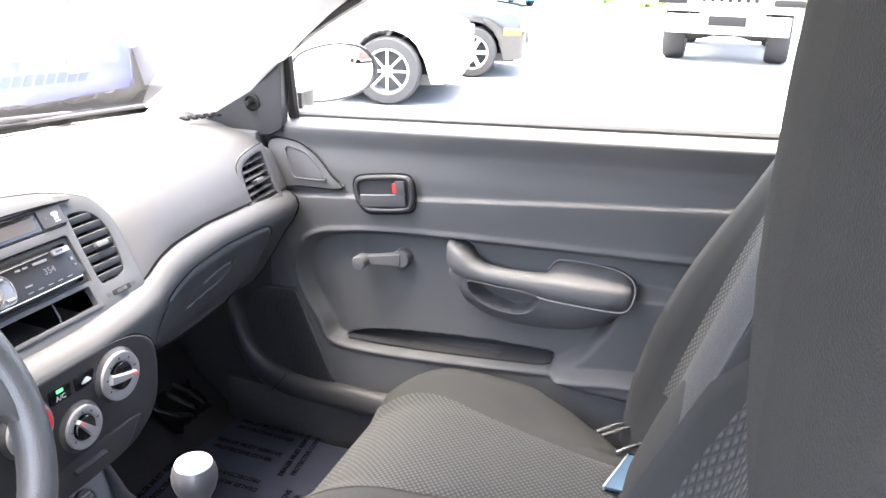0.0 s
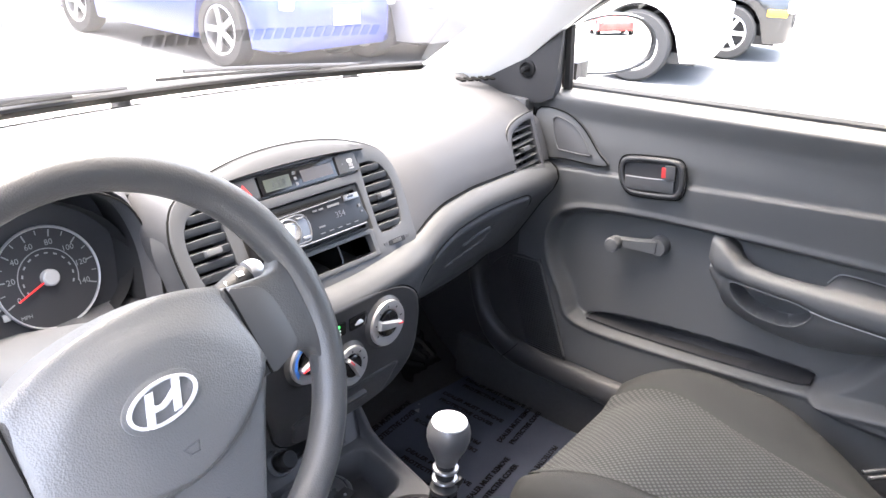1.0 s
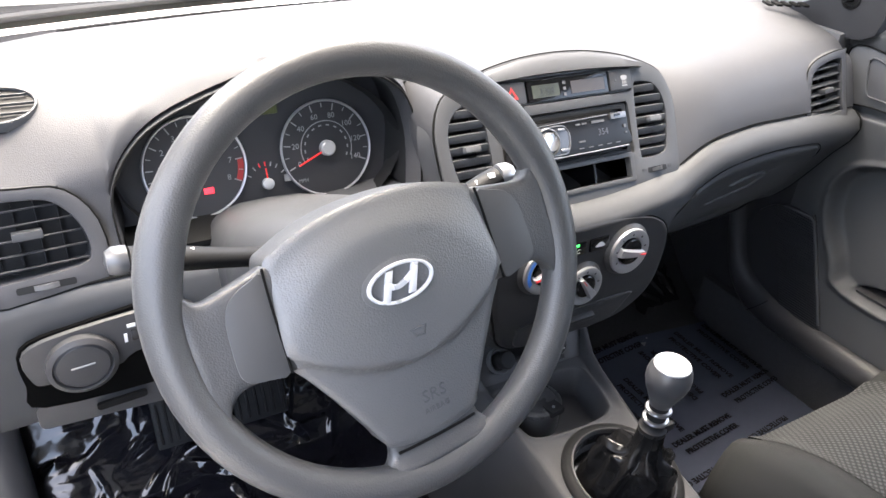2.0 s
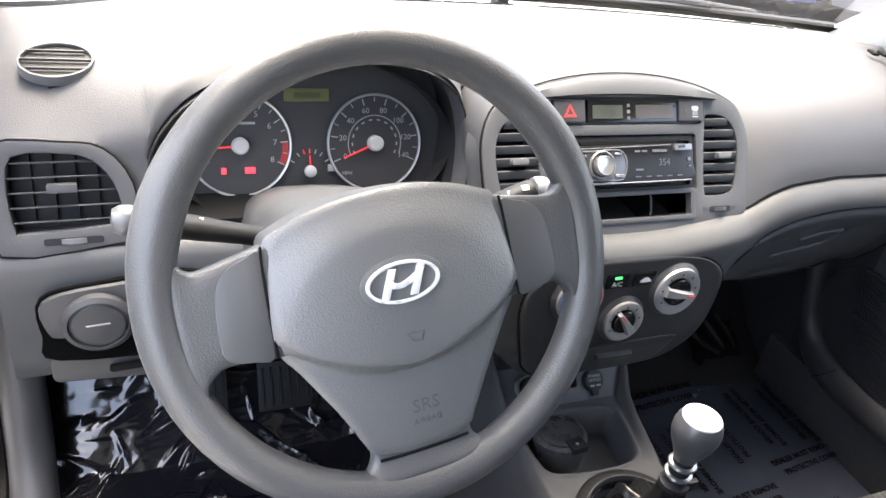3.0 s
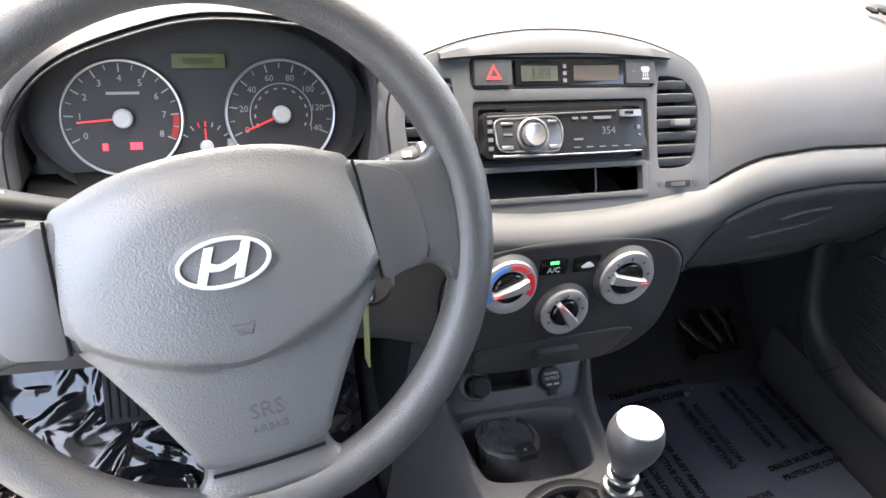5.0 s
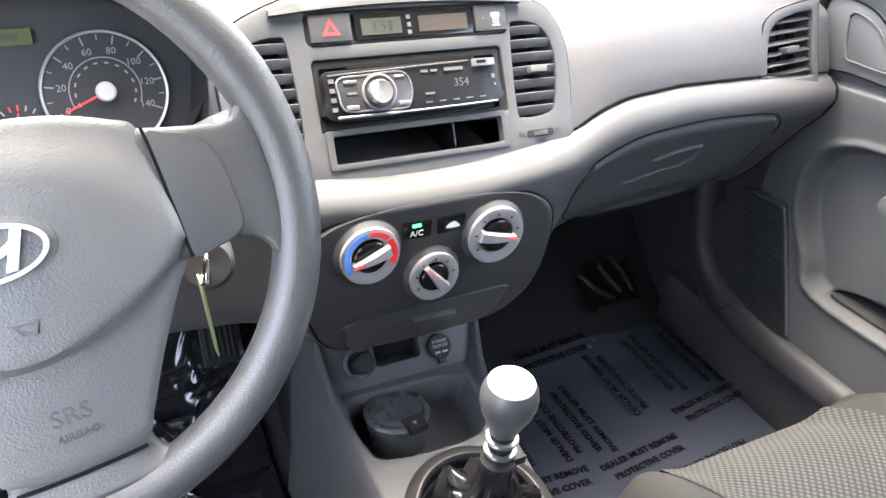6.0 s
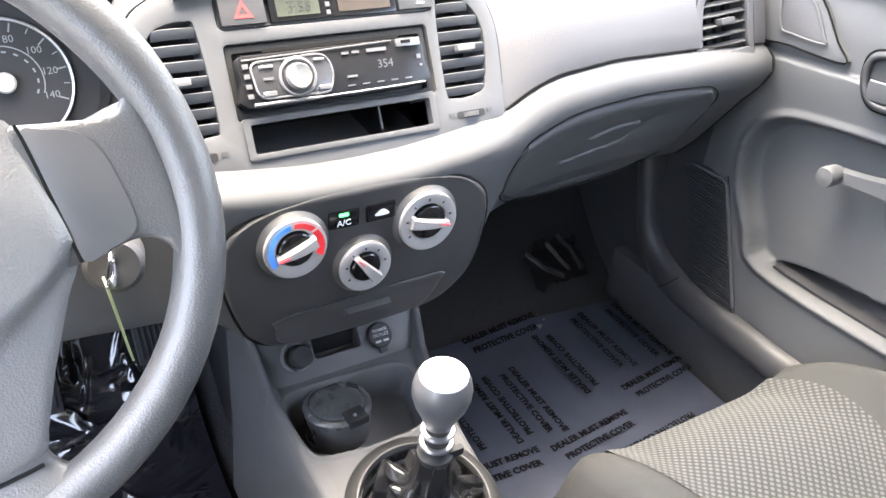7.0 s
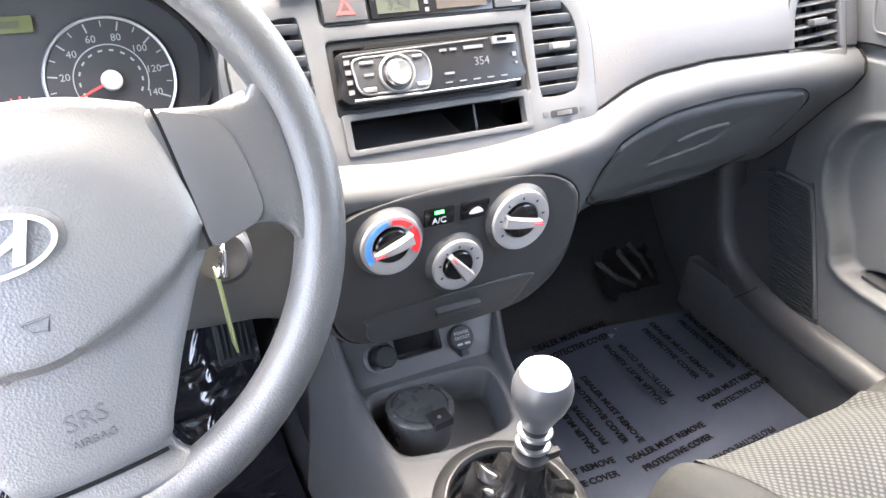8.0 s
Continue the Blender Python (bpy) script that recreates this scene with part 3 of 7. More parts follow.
dashboard = thing("dashboard", pose(0, 0.8, 0.7), "grey textured plastic dashboard with a curved band under it", "dashboard")
xs = sorted(set(np.round(np.linspace(-0.65, 0.65, 105), 4)) | set(np.round(np.linspace(-0.505, -0.455, 12), 4)) | set(np.round(np.linspace(-0.225, -0.1725, 14), 4)) | set(np.round(np.linspace(-0.64, -0.53, 36), 4)) | set(np.round(np.linspace(0.495, 0.61, 40), 4)) | {-0.5095, -0.5059, -0.1721, -0.1690, 0.1719, 0.1721})
up_rows = [[opened_up(Vector((x, y, z))) for y, z in upper_points(x)] + [Vector((x, line_y(x) + 0.03, line_z(x) - 0.004)), Vector((x, 1.16, 0.90))] for x in xs]
bm = bmesh.new()
loft(bm, up_rows, closed=True, caps=True)
part("upper_pad", bm, DASH_PAD, dashboard, "grained grey upper dashboard pad", angle=50)
def end_in(x, z):
    """The lower dashboard draws in towards its foot at the passenger's end."""
    return x - float(ramp(np.array(x), 0.42, 0.65)) * 0.40 * max(0.0, line_z(x) - 0.02 - z)


low_rows = [[Vector((end_in(x, z), y, z)) for y, z in lower_points(x)] + [Vector((x, 0.86, lower_points(x)[-1][1] - 0.005)), Vector((x, 1.12, 0.80)), Vector((x, 1.12, 0.89)), Vector((x, line_y(x) + 0.035, line_z(x) - 0.006))] for x in xs]
bm = bmesh.new()
loft(bm, low_rows, closed=True, caps=True)
part("lower_panel", bm, PLASTIC_LIGHT, dashboard, "smooth lighter grey lower dashboard with a swept band", angle=50)


bm = bmesh.new()
tube(bm, smooth_loop([(end_in(0.652, z), y + 0.002, z) for y, z in lower_points(0.652)[1:]], 3, closed=False), 0.003, 8)
part("end_gap", bm, SEAM, dashboard, "dark gap between dashboard and door")


def low_y(x, z):
    p = lower_points(x)[1:]
    return float(np.interp(-z, [-q[1] for q in p], [q[0] for q in p]))


bm = bmesh.new()
box(bm, (0.668, 0.955, 0.925), (0.034, 0.32, 0.185), bevel=0.006)
part("end_trim", bm, PLASTIC, dashboard)

# glovebox lid, following the lower panel
bm = bmesh.new()
GX = [0.190, 0.198, 0.237, 0.279, 0.375, 0.470, 0.520, 0.555, 0.568, 0.573]
GT = [0.862, 0.884, 0.898, 0.905, 0.904, 0.894, 0.885, 0.864, 0.842, 0.815]
GB = [0.845, 0.800, 0.765, 0.757, 0.750, 0.748, 0.750, 0.765, 0.785, 0.805]
rows = []
for x in np.linspace(0.190, 0.573, 88):
    zt, zb = np.interp(x, GX, GT), np.interp(x, GX, GB)
    row = []
    for k in range(41):
        z = lerp(zt, zb, k / 40)
        edge = min(k, 40 - k) / 40 * (zt - zb)
        side = min(x - 0.190, 0.573 - x)
        lift = 0.005 * float(ramp(np.array(min(edge, side)), 0.0, 0.008))
        dish = 0.018 * math.exp(-((x - 0.350 - (z - 0.840) * 0.8) / 0.046) ** 6 - ((z - 0.839 - 0.08 * (x - 0.35)) / 0.0125) ** 6)
        row.append(Vector((end_in(x, z), low_y(x, z) + 0.002 - lift + dish, z)))
    rows.append(row)
loft(bm, rows)
lid = part("glovebox_lid", bm, PLASTIC_LIGHT, dashboard, "grey glovebox lid with a recessed pull")
bm = bmesh.new()
tube(bm, smooth_loop([(x, low_y(x, z) - 0.004, z) for x, z in ((0.314, 0.8525), (0.338, 0.8575), (0.37, 0.860), (0.398, 0.858))], 5, closed=False), [0.001] + [0.0028] * 14 + [0.001], 8)
part("pull", bm, PLASTIC_LIGHT, lid)
bm = bmesh.new()
loop = [(end_in(x, z), low_y(x, z) - 0.0005, z) for x, z in list(zip(GX, GT)) + [(a, b) for a, b in zip(GX[::-1], GB[::-1])]]
tube(bm, smooth_loop(loop, 3), 0.0010, 6, closed=True)
part("lid_gap", bm, SEAM, dashboard, "dark shut line round the glovebox lid")
bm = bmesh.new()
tube(bm, [(x, line_y(x) + 0.0025, line_z(x) + 0.0022) for x in np.linspace(0.178, 0.645, 90)], 0.0010, 6)
part("seam", bm, SEAM, dashboard)
bm = bmesh.new()
tube(bm, [(x, line_y(x) - 0.0005, line_z(x) + 0.0005) for x in np.linspace(-0.645, -0.50, 20)], 0.0016, 6)
part("seam", bm, SEAM, dashboard)

# slots of the windshield defroster and the small side demister
slots = [x for x in np.arange(-0.50, 0.50, 0.0195) if not 0.02 < x < 0.055]
for k, x in enumerate(slots):
    bm = bmesh.new()
    box(bm, (0, 0, 0), (0.0145, 0.024, 0.004), pose(x, ws_y(x) - 0.112, 1.0492, -16, 0, -27 * x), bevel=0.001, seg=1)
    part("defroster_slot", bm, SEAM, dashboard)
for k in range(5):
    bm = bmesh.new()
    box(bm, (0, 0, 0), (0.010, 0.026, 0.004), pose(0.575 + 0.0155 * k, 0.895 - 0.006 * k, 1.0475, 0, 0, -25), bevel=0.001, seg=1)
    part("demister_slot", bm, SEAM, dashboard)

# oval demister at the driver's end
mo = MDM @ pose(0, 0, 0.0045)
bm = bmesh.new()
plate(bm, oval(0.0345, 0.0255), [oval(0.032, 0.023)], Matrix(), 0.012, 0.0012)
dem = part("demister_ring", moved(bm, mo), PLASTIC, dashboard)
bm = bmesh.new()
plate(bm, oval(0.033, 0.024), [], Matrix(), 0.004)
part("demister_throat", moved(bm, mo @ pose(0, 0, -0.004)), BLACK, dem)
for yy in (-0.0125, 0.0, 0.0125):
    w = 0.0315 * math.sqrt(1 - (yy / 0.0235) ** 2)
    bm = bmesh.new()
    box(bm, (0, 0, 0), (2 * w, 0.0011, 0.003), mo @ pose(0, yy, -0.0012, 0, 0, -7))
    part("demister_slat", bm, PLASTIC_LIGHT, dem)


def air_vent(name, m, outline, frame_outline, nslat, tab, wheel, lab, tilt=25):
    """A face vent: frame with an opening, slats that follow the opening, a tab and a thumb wheel."""
    vent = part(name, moved(plate(bmesh.new(), frame_outline, [outline], Matrix(), 0.03, 0.003), m), DASH_PAD if name == "side_vent" else STACKGREY, dashboard, lab)
    bm = bmesh.new()
    tube(bm, [m @ Vector((x * 1.004, y * 1.004, -0.002)) for x, y in frame_outline], 0.0012, 6, closed=True)
    part("shut_line", bm, SEAM, vent)
    ys = [p[1] for p in outline]
    y0, y1 = min(ys), max(ys)
    bm = bmesh.new()
    plate(bm, [(x * 1.02, y * 1.02) for x, y in outline], [], Matrix(), 0.002)
    part("throat", moved(bm, m @ pose(0, 0, -0.028)), BLACK, vent)
    P = np.array(outline)
    for k in range(nslat):
        y = lerp(y0, y1, (k + 0.7) / (nslat + 0.4))
        cr = []
        for (xa, ya), (xb, yb) in zip(P, np.roll(P, -1, 0)):
            if (ya > y) != (yb > y):
                cr.append(xa + (xb - xa) * (y - ya) / (yb - ya))
        a, b = min(cr), max(cr)
        bm = bmesh.new()
        box(bm, (0, 0, 0), (b - a, 0.0018 if tilt < 0 else 0.0024, 0.010), m @ pose((a + b) / 2, y, -0.008, tilt), bevel=0.0008, seg=1)
        part("slat", bm, PLASTIC_DARK, vent)
    for k in range(4):
        x = lerp(min(P[:, 0]), max(P[:, 0]), (k + 1) / 5)
        bm = bmesh.new()
        box(bm, (x, (y0 + y1) / 2, -0.024), (0.0012, (y1 - y0) * 0.9, 0.006), m)
        part("fin", bm, BLACK, vent)
    if tab:
        bm = bmesh.new()
        box(bm, (tab[0], tab[1], -0.003), (tab[2], 0.008, 0.014), m, bevel=0.002)
        part("tab", bm, PLASTIC_LIGHT, vent)
    if wheel:
        bm = bmesh.new()
        plate(bm, rrect(wheel[2] + 0.012, 0.007, 0.002, 2, wheel[0], wheel[1]), [], Matrix(), 0.002)
        part("wheel_slot", moved(bm, m @ pose(0, 0, 0.0006)), BLACK, vent)
        bm = bmesh.new()
        lathe(bm, [(0.004, -0.0025), (wheel[2] / 2, -0.0025), (wheel[2] / 2, 0.0025), (0.004, 0.0025)], m @ pose(wheel[0], wheel[1], -wheel[2] / 2 + 0.004, 90), 20)
        part("thumb_wheel", bm, PLASTIC, vent)
    return vent


# side vents
my = MVR @ pose(0, 0, -0.0035)
air_vent("side_vent", my, VENT_R,
         smooth_loop([(-0.078, -0.060), (-0.072, -0.064), (0.040, -0.066), (0.045, -0.06), (0.048, 0.0), (0.051, 0.050), (0.046, 0.054), (0.000, 0.052), (-0.050, 0.043), (-0.071, 0.018)], 3), 6, (-0.014, -0.004, 0.028), (-0.014, -0.053, 0.028), "grey side air vent with slats")
my = MVL
air_vent("side_vent", my, VENT_L,
         smooth_loop([(-0.062, -0.058), (0.03, -0.054), (0.058, -0.048), (0.056, 0.006), (0.032, 0.040), (-0.005, 0.047), (-0.062, 0.046), (-0.066, 0.0)], 3), 5, (-0.006, 0.004, 0.026), (0.0, -0.047, 0.04), "grey side air vent with a chrome tab", -11)

# headlamp levelling knob blank and the coin tray by the door
my = basis((-0.565, 0.708, 0.815), (1, 0.0, 0), (0, -0.03, 1))
# flat plate whose black stands for the shade inside a deep tray
bm = bmesh.new()
plate(bm, smooth_loop([(-0.05, 0.026), (0.0, 0.040), (0.10, 0.044), (0.11, -0.03), (0.10, -0.054), (-0.04, -0.052), (-0.052, -0.02)], 4), [], Matrix(), 0.004, 0.001)
tray = part("coin_tray", moved(bm, my @ pose(0, 0, 0.001)), mat("tray_shade", (0.002, 0.002, 0.002), 0.9, vary=0, spec=0.02), dashboard, "flat black plate for the shaded hollow of the coin tray")
bm = bmesh.new()
plate(bm, smooth_loop([(-0.048, 0.024), (0.0, 0.038), (0.10, 0.042), (0.11, 0.008), (0.05, -0.006), (0.03, -0.018), (-0.03, -0.020), (-0.046, -0.012)], 4), [], Matrix(), 0.01, 0.002)
part("switch_plate", moved(bm, my @ pose(0, 0, 0.006)), PLASTIC_DARK, dashboard)
bm = bmesh.new()
lathe(bm, [(0.033, 0.0), (0.033, 0.010), (0.028, 0.013), (0.027, 0.009), (0.024, 0.012), (0.0005, 0.014)], my @ pose(0, 0, 0.004), 40)
dial = part("round_cap", bm, PLASTIC_DARK, dashboard, "round charcoal cap with a white line")
bm = bmesh.new()
box(bm, (0, 0.003, 0.0185), (0.022, 0.0014, 0.001), my @ pose(0, 0, 0, 0, 0, 4))
part("mark", bm, DIALPRINT, dial)
bm = bmesh.new()
lathe(bm, [(0.0005, -0.004), (0.0075, -0.004), (0.0082, -0.003), (0.0082, 0.003), (0.0075, 0.004), (0.0005, 0.004)], my @ pose(0.052, 0.016, 0.002, 0, 90, 0), 24)
part("dimmer_wheel", bm, BLACK, tray, "black dimmer thumb wheel")
for dx, dy, w, h in ((0.049, 0.030, 0.008, 0.0035), (0.0425, 0.016, 0.003, 0.010)):
    bm = bmesh.new()
    box(bm, (dx, dy, 0.0075), (w, h, 0.0012), my)
    part("mark", bm, WHITE, tray)
bm = bmesh.new()
plate(bm, rrect(0.17, 0.034, 0.008, 4), [], Matrix(), 0.006, 0.002)
fuse = part("fuse_lid", moved(bm, basis((-0.53, 0.7145, 0.7425), (1, -0.05, 0), (0, -0.05, 1))), PLASTIC_DARK, dashboard)
bm = bmesh.new()
plate(bm, rrect(0.05, 0.008, 0.0035, 3), [], Matrix(), 0.004)
part("finger_slot", moved(bm, basis((-0.535, 0.706, 0.748), (1, -0.05, 0.1), (0, -0.05, 1))), SEAM, fuse)

# hood round the instruments: a rounded lip, then a black throat back to the dials
bm = bmesh.new()
secs, throat = [], []
for x, z in ARCH:
    d = Vector((x + 0.335, 0, z - 0.93))
    d.normalize()
    p = Vector((x, hood_y(z), z))
    secs.append([p + Vector((0, 0.034, 0)) - d * 0.006, p + Vector((0, 0.012, 0)) - d * 0.003, p + Vector((0, 0.003, 0)) - d * 0.001, p + d * 0.0008, p + d * 0.001 + Vector((0, 0.012, 0)), p + Vector((0, 0.03, 0))])
    throat.append([p + Vector((0, 0.030, 0)) - d * 0.0055, p + Vector((0, 0.06, 0.004)) - d * 0.012, p + Vector((0, 0.10, 0.004)) - d * 0.020])
loft(bm, secs, closed=True, caps=True)
part("gauge_hood", bm, DASH_PAD, dashboard, "arched grey hood over the instruments")
bm = bmesh.new()
loft(bm, throat)
part("gauge_throat", bm, BLACK, dashboard, "black throat round the dials")
bm = bmesh.new()
box(bm, (-0.338, 0.792, 0.8945), (0.325, 0.10, 0.008), bevel=0.002)
part("gauge_floor", bm, SEAM, dashboard)
bm = bmesh.new()
tube(bm, [(x, hood_y(z) + 0.0005, z) for x, z in ARCH], 0.0011, 6)
part("hood_edge", bm, SEAM, dashboard)

# ---- instrument cluster ----
DIALFACE = mat("dial_face", (0.026, 0.026, 0.028), 0.45, vary=0.05, spec=0.25)
MC = basis((-0.338, 0.812, 0.948), (1, 0, 0), (0, 0.35, 1))
cluster = thing("instrument_cluster", MC, "black instrument cluster with two round dials lit red", "instrument cluster")
bm = bmesh.new()
plate(bm, rrect(0.345, 0.19, 0.06, 8, 0, 0.005), [], Matrix(), 0.01)
part("backplate", moved(bm, MC @ pose(0, 0, -0.004)), DIALFACE, cluster)
bm = bmesh.new()
secs = []
for k in range(41):
    a = math.pi * 2 * k / 40
    ex, ey = math.cos(a), math.sin(a)
    secs.append([MC @ Vector((0.160 * ex, 0.005 + 0.092 * ey, 0.0)), MC @ Vector((0.163 * ex, 0.003 + 0.093 * ey, 0.022))])
loft(bm, secs)
part("shroud", bm, BLACK, cluster)


def dial_at(cx, cy, r, labels, a0, a1, needle, minor, lab):
    """A round dial: bright ring, ticks and numerals clockwise from a0 to a1 degrees, needle with a pale hub."""
    m = MC @ pose(cx, cy, 0)
    bm = bmesh.new()
    lathe(bm, [(0.0005, 0.0005), (r - 0.003, 0.0005)], m, 48, close=False)
    dial = part("dial", bm, DIALFACE, cluster, lab)
    bm = bmesh.new()
    lathe(bm, [(r - 0.003, 0.001), (r - 0.0025, 0.003), (r - 0.0012, 0.0035), (r, 0.001)], m, 64, close=False)
    part("ring", bm, SILVER, dial)
    n = len(labels)
    for k, s in enumerate(labels):
        a = radians(lerp(a0, a1, k / (n - 1)))
        bm = bmesh.new()
        box(bm, (r - 0.0085, 0, 0.001), (0.008, 0.0013, 0.0006), m @ pose(0, 0, 0, 0, 0, math.degrees(a)))
        part("tick", bm, DIALPRINT, dial)
        lettering("numeral", s, r * 0.16, m @ pose((r - 0.0185) * math.cos(a), (r - 0.0185) * math.sin(a), 0.001), DIALPRINT, dial, 0.0001)
        if k < n - 1:
            for j in range(1, minor):
                b = math.degrees(radians(lerp(a0, a1, (k + j / minor) / (n - 1))))
                bm = bmesh.new()
                box(bm, (r - 0.007, 0, 0.001), (0.005, 0.0009, 0.0006), m @ pose(0, 0, 0, 0, 0, b))
                part("tick", bm, DIALPRINT, dial)
    bm = bmesh.new()
    mm = m @ pose(0, 0, 0.006, 0, 0, needle)
    box(bm, (r * 0.36, 0, 0), (r * 0.72, 0.0016, 0.001), mm)
    part("needle", bm, NEEDLE, dial)
    bm = bmesh.new()
    lathe(bm, [(0.0092, 0.001), (0.0090, 0.008), (0.0074, 0.0095), (0.0005, 0.0098)], m, 28)
    part("hub", bm, HUB, dial)
    return dial


tach = dial_at(-0.076, 0.0, 0.0565, list("012345678"), 205, -25, 184, 2, "tachometer with a red zone, needle at idle")
speedo = dial_at(0.076, 0.0, 0.0565, ["0", "20", "40", "60", "80", "100", "120", "140"], 203, -23, 203, 2, "speedometer in miles with an inner ring, needle at zero")
bm = bmesh.new()
m = MC @ pose(-0.076, 0, 0.0012)
pts = [(0.046 * math.cos(radians(a)), 0.046 * math.sin(radians(a))) for a in np.linspace(-25, 4, 8)] + [(0.0525 * math.cos(radians(a)), 0.0525 * math.sin(radians(a))) for a in np.linspace(4, -25, 8)]
plate(bm, pts[::-1], [], Matrix(), 0.0004)
part("red_zone", moved(bm, m), mat("red_zone_print", (0.20, 0.010, 0.010), 0.5, vary=0), tach)
bm = bmesh.new()
tube(bm, [MC @ Vector((0.076 + 0.0315 * math.cos(radians(a)), 0.0315 * math.sin(radians(a)), 0.0015)) for a in np.linspace(203, -23, 40)], 0.0006, 5)
inner = part("inner_arc", bm, DIALPRINT, speedo)
for k, a in enumerate(np.linspace(203, -23, 12)):
    bm = bmesh.new()
    box(bm, (0.0265, 0, 0.001), (0.0016, 0.0038, 0.0005), MC @ pose(0.076, 0, 0, 0, 0, a))
    part("mark", bm, DIALPRINT, inner)
lettering("caption", "MPH", 0.006, MC @ pose(0.043, -0.034, 0.001), DIALPRINT, speedo, 0.0001)
bm = bmesh.new()
box(bm, (-0.074, 0.024, 0.001), (0.03, 0.0026, 0.0005), MC)
part("caption_bar", bm, DIALPRINT, tach)
for dx, w in ((-0.094, 0.005), (-0.066, 0.011)):
    bm = bmesh.new()
    box(bm, (dx, -0.027, 0.0015), (w, 0.0068, 0.0008), MC, bevel=0.0003)
    part("tell_tale", bm, RED_LAMP, tach, "lit red warning light")
# fuel gauge and odometer
m = MC @ pose(0.0, -0.030, 0)
bm = bmesh.new()
lathe(bm, [(0.0066, 0.0005), (0.0066, 0.006), (0.005, 0.007), (0.0005, 0.0072)], m, 20)
fuel = part("fuel_gauge", bm, HUB, cluster, "small fuel gauge between the dials")
for a in (150, 125, 107, 90, 73, 55, 30):
    bm = bmesh.new()
    box(bm, (0.0225, 0, 0.001), (0.005, 0.0013, 0.0006), m @ pose(0, 0, 0, 0, 0, a))
    part("tick", bm, RED if a in (107, 90) else DIALPRINT, fuel)
bm = bmesh.new()
box(bm, (0.009, 0, 0.005), (0.018, 0.0012, 0.001), m @ pose(0, 0, 0, 0, 0, 92))
part("needle", bm, NEEDLE, fuel)
bm = bmesh.new()
box(bm, (0.024, 0.003, 0.001), (0.007, 0.008, 0.0006), m, bevel=0.001)
part("pump_mark", bm, DIALPRINT, fuel)
bm = bmesh.new()
box(bm, (-0.002, 0.054, 0.001), (0.05, 0.014, 0.003), MC, bevel=0.001)
odo = part("odometer", bm, LCD, cluster, "dim green odometer window")
bm = bmesh.new()
box(bm, (-0.002, 0.054, 0.0028), (0.030, 0.006, 0.0004), MC)
part("digits_bar", bm, mat("lcd_digits", (0.020, 0.023, 0.007), 0.4, vary=0), odo)

# ---- centre stack: bezel with vents, clock strip, radio, storage slot ----
MS = basis((0, 0.157 + 0.55 * 0.97, 0.97), (1, 0, 0), (0, 0.55, 1))
stack = thing("center_stack", MS, "grey centre stack bezel with an arched top", "centre stack")
half = [(0.0, 0.1035), (0.05, 0.1010), (0.102, 0.0918), (0.148, 0.0755), (0.168, 0.060), (0.179, 0.031), (0.180, 0.0), (0.177, -0.04), (0.173, -0.066), (0.150, -0.072), (0.122, -0.0765), (0.06, -0.083), (0.0, -0.0845)]
outer = half + [(-x, y) for x, y in half[-2:0:-1]]
outer = smooth_loop(outer, 3)
vent_r = smooth_loop([(0.112, -0.030), (0.120, -0.040), (0.148, -0.038), (0.158, -0.028), (0.164, 0.010), (0.160, 0.036), (0.146, 0.052), (0.122, 0.056), (0.115, 0.046)], 3)
vent_l = [(-x, y) for x, y in vent_r][::-1]
holes = [vent_r, vent_l, rrect(0.196, 0.066, 0.004, 3, 0.003, 0.0005), rrect(0.180, 0.029, 0.003, 3, 0.002, -0.0485), rrect(0.208, 0.030, 0.006, 3, 0.008, 0.061)]
bm = bmesh.new()
plate(bm, outer, holes, Matrix(), 0.045, 0.0025)
bezel = part("bezel", moved(bm, MS), STACKGREY, stack, "light grey moulded fascia")
# pod: the skin that carries the fascia out of the dashboard
bm = bmesh.new()
run = smooth_loop([(-x, y) for x, y in half[8:0:-1]] + half[:9], 4, closed=False)
secs = []
for x, y in run:
    f = MS @ Vector((x * 1.006, y * 1.006 + 0.001, -0.003))
    lift = float(ramp(np.array(y), -0.02, 0.08))
    g = 1.0 if x > 0 else -0.8
    secs.append([MS @ Vector((x * 0.985, y * 0.985, -0.006)), f, f + Vector((0.02 * g * x, 0.02, 0.002 * lift)), f + Vector((0.05 * g * x, 0.06, -0.002 * lift)), f + Vector((0.1 * g * x, 0.13, -0.014 * lift)), f + Vector((0.1 * g * x, 0.15, -0.03))])
loft(bm, secs)
part("pod", bm, DASH_PAD, stack)
# lip line round the fascia
bm = bmesh.new()
tube(bm, [MS @ Vector((x * 1.002, y * 1.002, -0.0035)) for x, y in outer], 0.0016, 6, closed=True)
part("shut_line", bm, SEAM, stack)
